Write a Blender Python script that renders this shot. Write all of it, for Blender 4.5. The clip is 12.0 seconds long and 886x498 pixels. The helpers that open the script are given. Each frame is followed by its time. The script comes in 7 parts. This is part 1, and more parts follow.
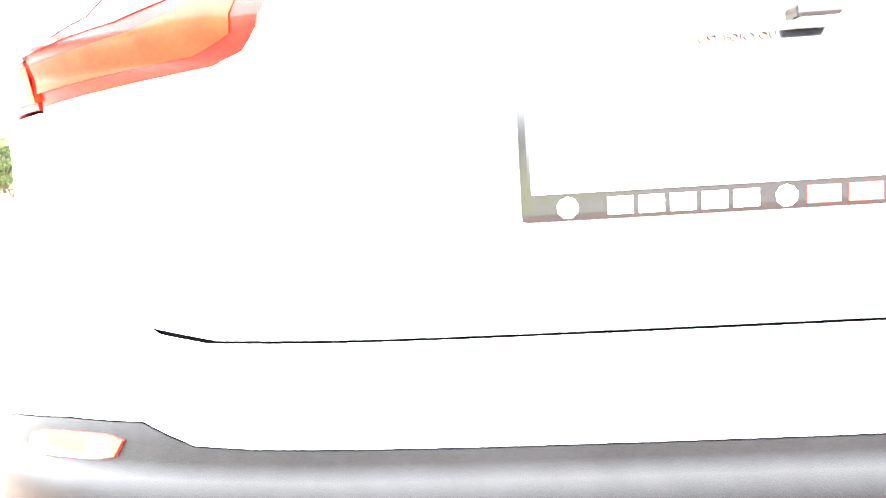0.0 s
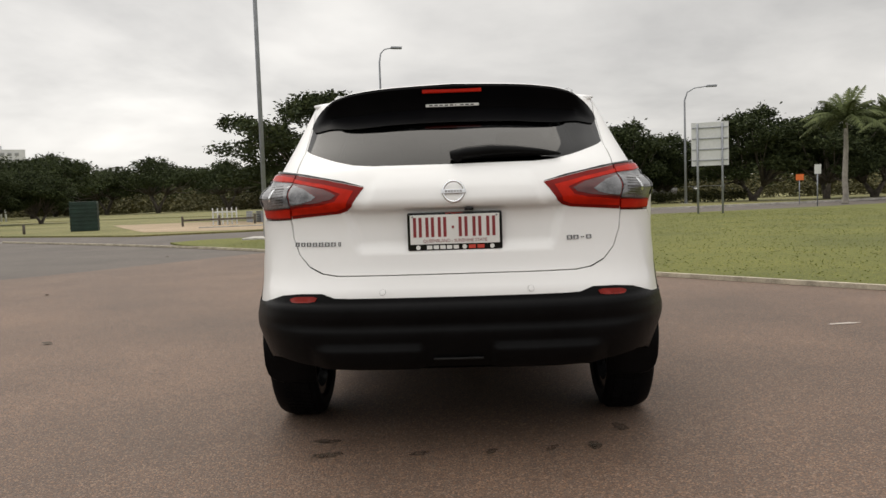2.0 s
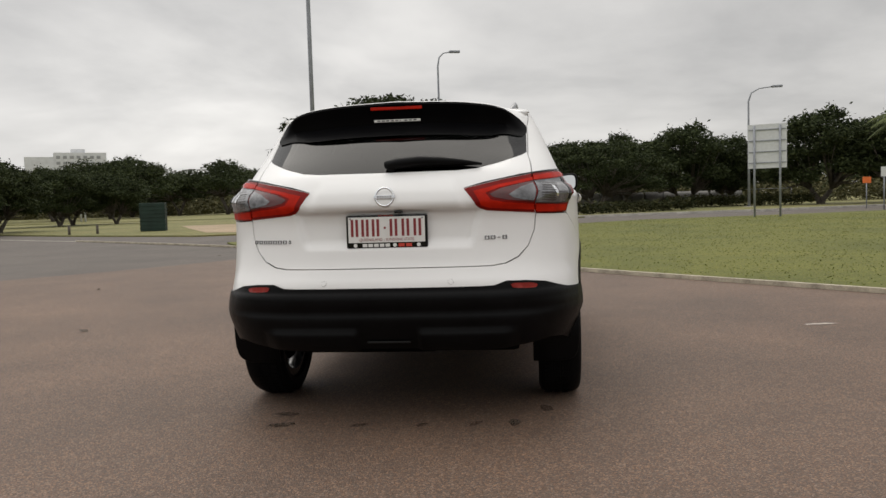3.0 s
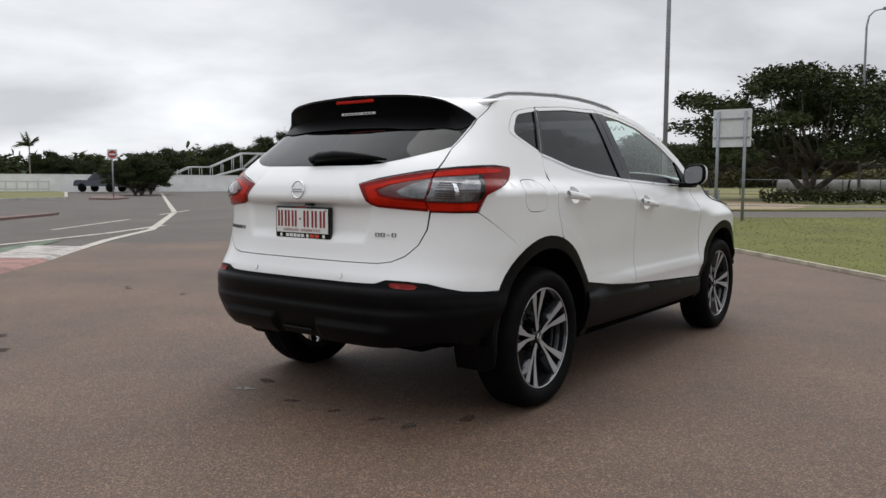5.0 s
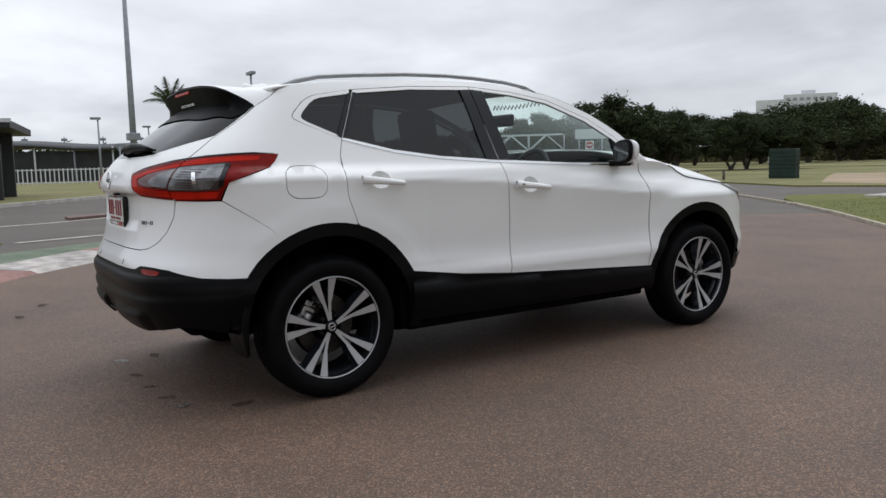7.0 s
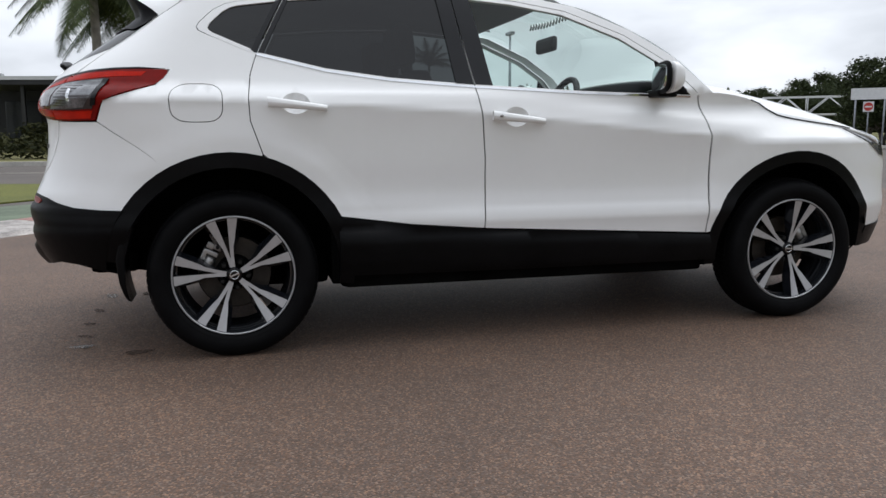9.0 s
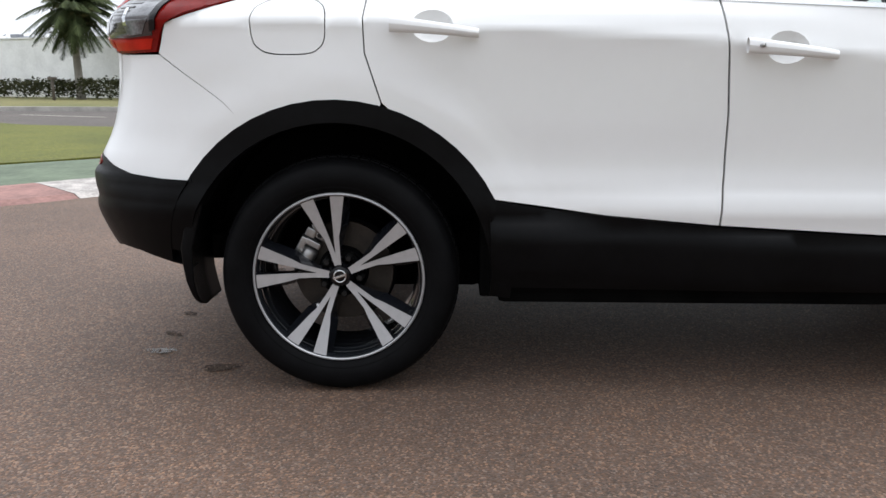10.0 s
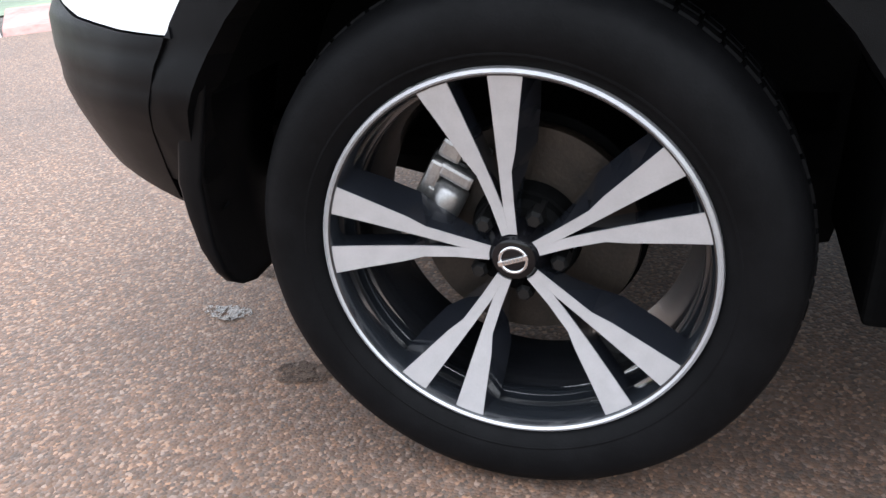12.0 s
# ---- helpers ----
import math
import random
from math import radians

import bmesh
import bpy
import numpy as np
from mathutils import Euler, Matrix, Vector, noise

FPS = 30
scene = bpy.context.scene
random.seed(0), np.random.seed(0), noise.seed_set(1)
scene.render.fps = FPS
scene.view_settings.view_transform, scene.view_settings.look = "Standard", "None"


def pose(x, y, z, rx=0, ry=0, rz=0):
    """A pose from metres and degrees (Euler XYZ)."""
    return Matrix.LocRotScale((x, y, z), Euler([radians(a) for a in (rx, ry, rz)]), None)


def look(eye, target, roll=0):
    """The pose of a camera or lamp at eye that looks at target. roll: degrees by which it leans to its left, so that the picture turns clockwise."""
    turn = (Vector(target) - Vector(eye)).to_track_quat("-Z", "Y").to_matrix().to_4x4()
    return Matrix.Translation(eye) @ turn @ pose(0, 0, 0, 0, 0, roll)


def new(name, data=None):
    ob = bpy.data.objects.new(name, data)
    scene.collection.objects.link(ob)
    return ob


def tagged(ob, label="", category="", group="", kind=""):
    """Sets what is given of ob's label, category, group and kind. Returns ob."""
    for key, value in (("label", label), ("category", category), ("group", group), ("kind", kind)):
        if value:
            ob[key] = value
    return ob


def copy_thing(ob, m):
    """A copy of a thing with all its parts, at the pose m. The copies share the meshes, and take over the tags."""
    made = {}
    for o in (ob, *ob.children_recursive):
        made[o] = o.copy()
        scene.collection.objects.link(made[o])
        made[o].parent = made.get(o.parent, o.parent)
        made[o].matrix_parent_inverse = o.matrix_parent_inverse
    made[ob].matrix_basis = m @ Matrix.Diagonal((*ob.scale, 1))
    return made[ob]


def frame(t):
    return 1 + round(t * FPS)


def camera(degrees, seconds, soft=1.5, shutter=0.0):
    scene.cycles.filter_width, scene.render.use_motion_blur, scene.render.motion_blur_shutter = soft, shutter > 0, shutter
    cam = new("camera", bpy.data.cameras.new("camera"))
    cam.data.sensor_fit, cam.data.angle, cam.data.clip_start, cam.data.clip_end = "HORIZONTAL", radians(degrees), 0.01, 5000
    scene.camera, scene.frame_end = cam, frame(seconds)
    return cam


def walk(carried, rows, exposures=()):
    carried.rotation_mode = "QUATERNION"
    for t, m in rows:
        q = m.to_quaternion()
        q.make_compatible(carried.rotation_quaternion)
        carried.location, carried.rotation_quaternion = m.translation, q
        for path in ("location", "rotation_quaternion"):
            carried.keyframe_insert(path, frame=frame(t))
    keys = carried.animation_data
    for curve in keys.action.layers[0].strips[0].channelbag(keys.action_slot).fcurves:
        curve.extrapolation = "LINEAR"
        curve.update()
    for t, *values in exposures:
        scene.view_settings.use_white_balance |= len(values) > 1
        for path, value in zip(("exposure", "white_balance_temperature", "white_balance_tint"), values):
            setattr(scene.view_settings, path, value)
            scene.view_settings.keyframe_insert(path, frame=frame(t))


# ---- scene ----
cam = camera(59.3, 12.0)

PATH = [
    (0, (-0.193, -1.457, 0.898), (-0.35, 0.533, 0.668), -3.6),
    (0.1, (-0.18, -1.544, 1.008), (-0.233, 0.455, 1.041), -3.0),
    (0.2, (-0.082, -1.635, 1.074), (-0.25, 0.358, 1.031), -1.8),
    (0.3, (-0.089, -1.737, 1.062), (-0.161, 0.261, 1.072), -0.3),
    (0.5, (-0.055, -1.998, 1.077), (-0.111, 0.0, 1.008), -1.8),
    (1, (0.0, -2.675, 1.042), (-0.05, -0.683, 0.879), -1.5),
    (1.5, (0.0, -3.304, 1.058), (-0.036, -1.31, 0.917), -0.9),
    (2, (0.08, -3.822, 1.042), (0.0, -1.828, 0.911), -1.9),
    (2.5, (0.292, -4.15, 1.040), (0.143, -2.161, 0.905), -3.3),
    (2.7, (0.435, -4.235, 1.028), (0.262, -2.247, 0.907), -2.7),
    (4.3, (2.047, -3.787, 1.112), (1.173, -1.998, 0.921), -0.1),
    (4.5, (2.265, -3.657, 1.093), (1.289, -1.921, 0.913), 0.2),
    (5, (2.769, -3.284, 1.108), (1.552, -1.706, 0.934), 0.2),
    (5.5, (3.217, -2.891, 1.111), (1.829, -1.463, 0.931), 0.0),
    (6, (3.603, -2.462, 1.11), (2.107, -1.15, 0.905), -2.2),
    (6.5, (3.943, -2.02, 1.101), (2.358, -0.818, 0.896), -2.1),
    (6.7, (4.074, -1.824, 1.114), (2.455, -0.67, 0.9), -1.7),
    (8.5, (4.45, -0.212, 0.987), (2.548, 0.365, 0.765), -0.9),
    (9, (4.11, 0.102, 0.928), (2.187, 0.562, 0.627), -0.3),
    (9.5, (3.616, 0.368, 0.888), (1.66, 0.629, 0.563), -0.8),
    (10, (3.012, 0.37, 0.897), (1.058, 0.306, 0.475), 0.1),
    (10.5, (2.45, 0.324, 0.845), (0.537, -0.004, 0.363), -2.4),
    (11, (2.006, 0.23, 0.789), (0.175, -0.296, 0.181), -2.8),
    (11.5, (1.726, 0.202, 0.78), (-0.056, -0.345, 0.056), -3.5),
    (12, (1.669, 0.21, 0.801), (-0.006, -0.397, -0.107), -4.0),
]
EXPOSURE = [(0, 5.4, 6500, 10), (.1, 3.4, 6500, 10), (.2, 2.5, 6600, 10), (.3, 1.8, 6700, 10), (.5, 1.05, 6800, 10), (.7, .50, 6950, 10), (1, -.08, 6950, 10), (1.5, -.34, 6950, 10), (2, -.44, 6950, 10), (2.5, -.62, 6850, 10), (2.7, -.63, 6850, 10),
            (4.3, -.56, 6700, 10), (5, -.65, 6350, 10), (6.7, -.73, 6150, 10), (8.5, -.70, 6100, 10), (9, -.56, 6100, 10), (9.5, -.28, 6150, 10), (10.5, .20, 6150, 10), (11, .56, 6100, 10), (12, 1.26, 5900, 10)]
walk(cam, [(t, look(e, a, r)) for t, e, a, r in PATH], EXPOSURE)

# ==== world, sun and sky ====
world = bpy.data.worlds.new("overcast_sky")
scene.world = world
world.use_nodes = True
wt = world.node_tree
wt.nodes.clear()


def wnode(kind, **values):
    n = wt.nodes.new(kind)
    for k, v in values.items():
        n.inputs[k].default_value = v
    return n


w_out = wt.nodes.new("ShaderNodeOutputWorld")
w_bg = wt.nodes.new("ShaderNodeBackground")
w_sky = wt.nodes.new("ShaderNodeTexSky")
w_sky.sky_type = "NISHITA"
w_sky.sun_disc = False
w_sky.sun_elevation, w_sky.sun_rotation = radians(58), radians(344)
w_co = wt.nodes.new("ShaderNodeTexCoord")
w_sep = wt.nodes.new("ShaderNodeSeparateXYZ")
wt.links.new(w_co.outputs["Generated"], w_sep.inputs[0])
# the cloud deck: directions are projected onto a flat layer overhead
w_z = wt.nodes.new("ShaderNodeMath")
w_z.operation = "ADD"
w_z.inputs[1].default_value = 0.22
wt.links.new(w_sep.outputs["Z"], w_z.inputs[0])
w_comb = wt.nodes.new("ShaderNodeCombineXYZ")
for axis in ("X", "Y"):
    d = wt.nodes.new("ShaderNodeMath")
    d.operation = "DIVIDE"
    wt.links.new(w_sep.outputs[axis], d.inputs[0])
    wt.links.new(w_z.outputs[0], d.inputs[1])
    wt.links.new(d.outputs[0], w_comb.inputs[axis])
w_n1 = wnode("ShaderNodeTexNoise", Scale=0.85, Detail=7.0, Roughness=0.52, Distortion=0.35)
w_n2 = wnode("ShaderNodeTexNoise", Scale=2.4, Detail=5.0, Roughness=0.55, Distortion=0.2)
w_mix = wt.nodes.new("ShaderNodeMath")
w_mix.operation = "MULTIPLY_ADD"
w_mix.inputs[1].default_value = 0.22
wt.links.new(w_comb.outputs[0], w_n1.inputs["Vector"])
wt.links.new(w_comb.outputs[0], w_n2.inputs["Vector"])
wt.links.new(w_n2.outputs[0], w_mix.inputs[0])
wt.links.new(w_n1.outputs[0], w_mix.inputs[2])
w_ramp = wt.nodes.new("ShaderNodeValToRGB")
w_ramp.color_ramp.elements[0].position, w_ramp.color_ramp.elements[0].color = 0.46, (0.78, 0.792, 0.816, 1)
w_ramp.color_ramp.elements[1].position, w_ramp.color_ramp.elements[1].color = 0.80, (1.30, 1.31, 1.325, 1)
wt.links.new(w_mix.outputs[0], w_ramp.inputs[0])
# an overcast sky is brighter overhead than at the horizon
w_up = wt.nodes.new("ShaderNodeMapRange")
w_up.inputs["From Min"].default_value, w_up.inputs["From Max"].default_value = 0.30, 1.0
w_up.inputs["To Min"].default_value, w_up.inputs["To Max"].default_value = 1.0, 2.3
wt.links.new(w_sep.outputs["Z"], w_up.inputs["Value"])
w_mul = wt.nodes.new("ShaderNodeVectorMath")
w_mul.operation = "SCALE"
# the deck is thinner towards the hidden sun in the west
w_west = wt.nodes.new("ShaderNodeMapRange")
w_west.inputs["From Min"].default_value, w_west.inputs["From Max"].default_value = -1.0, 0.3
w_west.inputs["To Min"].default_value, w_west.inputs["To Max"].default_value = 1.42, 1.0
wt.links.new(w_sep.outputs["X"], w_west.inputs["Value"])
w_both = wt.nodes.new("ShaderNodeMath")
w_both.operation = "MULTIPLY"
wt.links.new(w_up.outputs[0], w_both.inputs[0])
wt.links.new(w_west.outputs[0], w_both.inputs[1])
wt.links.new(w_ramp.outputs[0], w_mul.inputs[0])
wt.links.new(w_both.outputs[0], w_mul.inputs["Scale"])
w_skys = wt.nodes.new("ShaderNodeVectorMath")
w_skys.operation = "SCALE"
w_skys.inputs["Scale"].default_value = 0.05
wt.links.new(w_sky.outputs[0], w_skys.inputs[0])
w_add = wt.nodes.new("ShaderNodeMixRGB")
w_add.inputs[0].default_value = 0.88
wt.links.new(w_skys.outputs[0], w_add.inputs[1])
wt.links.new(w_mul.outputs[0], w_add.inputs[2])
wt.links.new(w_add.outputs[0], w_bg.inputs[0])
w_bg.inputs[1].default_value = 1.0
wt.links.new(w_bg.outputs[0], w_out.inputs[0])

sun = new("sun", bpy.data.lights.new("sun", "SUN"))
sun.data.energy, sun.data.angle, sun.data.color = 1.5, radians(50), (1.0, 0.97, 0.92)
sun.matrix_world = look((0, 0, 30), (5, -18, 0))

# ==== materials ====
def material(name, color, rough=0.5, metal=0.0, coat=0.0, var=0.0, scale=8.0, bump=0.0, bump_scale=60.0, dark=None, spec=0.5, grain=0.0):
    """A principled surface whose colour varies at two scales and whose relief is a fine noise."""
    m = bpy.data.materials.new(name)
    m.use_nodes = True
    t = m.node_tree
    p = t.nodes["Principled BSDF"]
    p.inputs["Base Color"].default_value = (*color, 1)
    p.inputs["Roughness"].default_value, p.inputs["Metallic"].default_value = rough, metal
    p.inputs["Coat Weight"].default_value, p.inputs["Coat Roughness"].default_value = coat, 0.04
    p.inputs["Specular IOR Level"].default_value = spec
    co = t.nodes.new("ShaderNodeTexCoord")
    if var:
        big = t.nodes.new("ShaderNodeTexNoise")
        big.inputs["Scale"].default_value, big.inputs["Detail"].default_value = scale, 6
        fine = t.nodes.new("ShaderNodeTexNoise")
        fine.inputs["Scale"].default_value, fine.inputs["Detail"].default_value = scale * 9, 4
        t.links.new(co.outputs["Object"], big.inputs["Vector"])
        t.links.new(co.outputs["Object"], fine.inputs["Vector"])
        add = t.nodes.new("ShaderNodeMath")
        add.operation = "MULTIPLY_ADD"
        add.inputs[1].default_value = 0.5
        t.links.new(fine.outputs[0], add.inputs[0])
        t.links.new(big.outputs[0], add.inputs[2])
        ramp_ = t.nodes.new("ShaderNodeValToRGB")
        low = dark or tuple(c * (1 - var) for c in color)
        ramp_.color_ramp.elements[0].position, ramp_.color_ramp.elements[0].color = 0.55, (*low, 1)
        ramp_.color_ramp.elements[1].position, ramp_.color_ramp.elements[1].color = 0.95, (*(min(c * (1 + var), 1) for c in color), 1)
        t.links.new(add.outputs[0], ramp_.inputs[0])
        t.links.new(ramp_.outputs[0], p.inputs["Base Color"])
    if bump:
        nz = t.nodes.new("ShaderNodeTexNoise")
        nz.inputs["Scale"].default_value, nz.inputs["Detail"].default_value = bump_scale, 5
        t.links.new(co.outputs["Object"], nz.inputs["Vector"])
        b = t.nodes.new("ShaderNodeBump")
        b.inputs["Strength"].default_value, b.inputs["Distance"].default_value = bump, 0.01
        t.links.new(nz.outputs[0], b.inputs["Height"])
        t.links.new(b.outputs[0], p.inputs["Normal"])
    return m


def tinted_glass(name, tint, rough=0.0, ior=1.6):
    """Thin window glass: tinted straight through, with a clear reflection."""
    m = bpy.data.materials.new(name)
    m.use_nodes = True
    t = m.node_tree
    t.nodes.clear()
    o = t.nodes.new("ShaderNodeOutputMaterial")
    mix = t.nodes.new("ShaderNodeMixShader")
    tr = t.nodes.new("ShaderNodeBsdfTransparent")
    tr.inputs[0].default_value = (*tint, 1)
    gl = t.nodes.new("ShaderNodeBsdfGlossy")
    gl.inputs["Roughness"].default_value = rough
    # Schlick's curve, the same from both sides of the pane
    lw = t.nodes.new("ShaderNodeLayerWeight")
    lw.inputs["Blend"].default_value = 0.5
    pw = t.nodes.new("ShaderNodeMath")
    pw.operation = "POWER"
    pw.inputs[1].default_value = 5.0
    t.links.new(lw.outputs["Facing"], pw.inputs[0])
    f0 = ((ior - 1) / (ior + 1))**2
    ma = t.nodes.new("ShaderNodeMath")
    ma.operation = "MULTIPLY_ADD"
    ma.inputs[1].default_value, ma.inputs[2].default_value = 1 - f0, f0
    t.links.new(pw.outputs[0], ma.inputs[0])
    t.links.new(ma.outputs[0], mix.inputs[0])
    t.links.new(tr.outputs[0], mix.inputs[1])
    t.links.new(gl.outputs[0], mix.inputs[2])
    t.links.new(mix.outputs[0], o.inputs[0])
    return m


WHITE = material("white_car_paint", (0.80, 0.80, 0.795), 0.38, coat=0.5, var=0.010, scale=3)
# near black: the shade in wells, joints and underside is in its colour
SHELL = material("shade_black_shell", (0.005, 0.005, 0.005), 1.0, spec=0.0, var=0.3)
PLASTIC = material("black_textured_plastic", (0.0036, 0.0036, 0.0040), 0.36, var=0.3, scale=5, bump=0.12, bump_scale=900, spec=0.09)
GLOSS = material("gloss_black", (0.004, 0.004, 0.005), 0.12, spec=0.35, var=0.2)
RUBBER = material("tyre_rubber", (0.0040, 0.0040, 0.0044), 0.58, spec=0.06, var=0.3, scale=12, bump=0.1, bump_scale=300)
RAIL = material("satin_silver_rail", (0.30, 0.305, 0.315), 0.30, metal=0.7, var=0.06)
CHROME = material("chrome", (0.75, 0.76, 0.78), 0.12, metal=1.0, var=0.05)
MACHINED = material("machined_alloy", (0.46, 0.46, 0.47), 0.36, metal=0.45, var=0.06, scale=40, bump=0.05, bump_scale=700)
SATIN = material("satin_black", (0.0025, 0.0025, 0.003), 0.40, spec=0.05, var=0.2)
BARREL = material("dark_grey_wheel_paint", (0.010, 0.0115, 0.014), 0.18, coat=1.0, var=0.2, scale=20)
WHEEL_BLACK = material("black_wheel_paint", (0.008, 0.0085, 0.010), 0.22, coat=0.5, var=0.2, scale=20)
DARK_STEEL = material("dark_brake_steel", (0.012, 0.012, 0.012), 0.45, metal=0.6, var=0.3, scale=30)
DARK_MIRROR = material("dark_mirror_glass", (0.74, 0.77, 0.78), 0.03, metal=1.0, var=0.02)
STEEL = material("brake_steel", (0.34, 0.335, 0.33), 0.4, metal=0.9, var=0.25, scale=30)
RUSTED = material("rusted_brake_disc", (0.020, 0.0145, 0.010), 0.5, metal=0.3, var=0.5, scale=25, bump=0.1, bump_scale=200)
FLANK = material("black_spoke_flank", (0.009, 0.010, 0.013), 0.16, coat=1.0, var=0.2, scale=20)
RED_LENS = material("red_lamp_lens", (0.42, 0.014, 0.005), 0.20, spec=0.10, coat=0.0, var=0.15, scale=25)
RED_DEEP = material("deep_red_lamp_lens", (0.17, 0.006, 0.004), 0.18, spec=0.12, coat=0.03, var=0.15, scale=25)
SMOKE = material("smoked_lamp_lens", (0.030, 0.022, 0.022), 0.14, coat=0.4, var=0.2, scale=25)
DARK_RED = material("dark_red_lamp_lens", (0.075, 0.008, 0.008), 0.12, coat=0.3, var=0.2, scale=25)
CLEAR_LENS = material("clear_lamp_lens", (0.14, 0.142, 0.15), 0.14, metal=0.45, coat=0.6, var=0.5, scale=20, bump=0.08, bump_scale=60)
REFLEX = material("deep_red_reflector", (0.20, 0.012, 0.007), 0.30, spec=0.2, var=0.15, scale=60)
GLASS_DARK = tinted_glass("privacy_glass", (0.050, 0.054, 0.056), ior=1.58)
GLASS_REAR = tinted_glass("dark_rear_glass", (0.014, 0.014, 0.015), ior=1.48)
BADGE = material("dark_chrome_lettering", (0.20, 0.20, 0.205), 0.25, metal=0.8, var=0.1)
GLASS_CLEAR = tinted_glass("green_window_glass", (0.80, 0.89, 0.86), ior=1.45)
GLASS_SCREEN = tinted_glass("clear_screen_glass", (0.90, 0.95, 0.93), ior=1.45)
CABIN = material("charcoal_cabin_trim", (0.035, 0.035, 0.037), 0.8, var=0.2, bump=0.1)
LINER = material("grey_headliner", (0.30, 0.30, 0.29), 0.9, var=0.08, bump=0.1)
PLATE_WHITE = material("plate_white", (0.72, 0.72, 0.70), 0.35, var=0.03)
MAROON = material("plate_maroon", (0.22, 0.018, 0.022), 0.4, var=0.05)
INK_RED = material("red_print", (0.55, 0.05, 0.03), 0.45, var=0.05)

# ==== the car's skin as a smooth surface ====
def ramp(keys, t):
    """A smooth curve through (t, value) keys, without overshoot."""
    if t <= keys[0][0]:
        return keys[0][1]
    if t >= keys[-1][0]:
        return keys[-1][1]
    n = len(keys)
    for i in range(n - 1):
        if t <= keys[i + 1][0]:
            break
    def slope(j):
        return (keys[j + 1][1] - keys[j][1]) / (keys[j + 1][0] - keys[j][0])
    def tangent(j):
        if j == 0:
            return slope(0)
        if j == n - 1:
            return slope(n - 2)
        a, b = slope(j - 1), slope(j)
        return 0.0 if a * b <= 0 else 2 * a * b / (a + b)
    h = keys[i + 1][0] - keys[i][0]
    u = (t - keys[i][0]) / h
    return ((2 * u**3 - 3 * u**2 + 1) * keys[i][1] + (u**3 - 2 * u**2 + u) * h * tangent(i)
            + (3 * u**2 - 2 * u**3) * keys[i + 1][1] + (u**3 - u**2) * h * tangent(i + 1))

SECTION = [(.20, .78), (.27, .82), (.33, .850), (.42, .862), (.50, .870), (.540, .8765), (.57, .872), (.61, .860), (.68, .854), (.80, .860), (.90, .8665),
           (.95, .8710), (.990, .8757), (1.000, .8772), (1.007, .8768), (1.03, .869), (1.07, .853), (1.11, .824), (1.15, .803), (1.25, .760), (1.40, .695), (1.50, .645), (1.60, .58)]
REAR = [(.20, -.60), (.34, -.74), (.42, -.80), (.50, -.825), (.60, -.835), (.67, -.830), (.72, -.812), (.78, -.792), (.86, -.780), (.95, -.776), (1.00, -.783),
        (1.03, -.80), (1.07, -.79), (1.12, -.765), (1.16, -.735), (1.20, -.69), (1.30, -.555), (1.40, -.412), (1.50, -.277), (1.60, -.14)]
POWER = [(.3, 4.0), (.62, 4.0), (.75, 3.5), (.95, 3.2), (1.15, 3.1), (1.33, 2.7), (1.6, 2.6)]
NOSE = [(.20, 3.30), (.35, 3.46), (.55, 3.53), (.72, 3.53), (.85, 3.48), (.95, 3.38), (1.2, 3.2)]
YC, YF, LQ = -.05, 2.70, 1.30
def bump(t, a, b, c, d):
    return ramp([(a, 0), (b, 1), (c, 1), (d, 0)], t)
def half_width(y, z):
    w = ramp(SECTION, z + (.060 * (y - 1.0) + .036 * max(0, y - 1.1)) * bump(z, .78, .92, 1.02, 1.11))
    w += .020 * bump(y, -.62, -.15, .1, .55) * bump(z, .45, .65, .9, 1.12)
    w += .018 * bump(y, 2.05, 2.45, 2.8, 3.2) * bump(z, .45, .65, .85, 1.05)
    w += -.02 * bump(y, 2.0, 2.9, 3.6, 3.9) * bump(z, .8, 1.0, 1.2, 1.6)
    for axle in (0.0, 2.646):
        d = math.hypot(y - axle, z - .345)
        if d < .64:
            w += .009 * ramp([(.46, 1), (.55, .75), (.60, .25), (.64, 0)], d) * ramp([(.40, 0), (.55, 1)], z)
    w -= .009 * bump(z, .46, .53, .55, .61) * bump(y, -.2, .3, .5, 1.0)
    w -= .030 * ramp([(.33, 1), (.50, 0)], z) * ramp([(-.46, 1), (-.30, 0)], y)
    return w
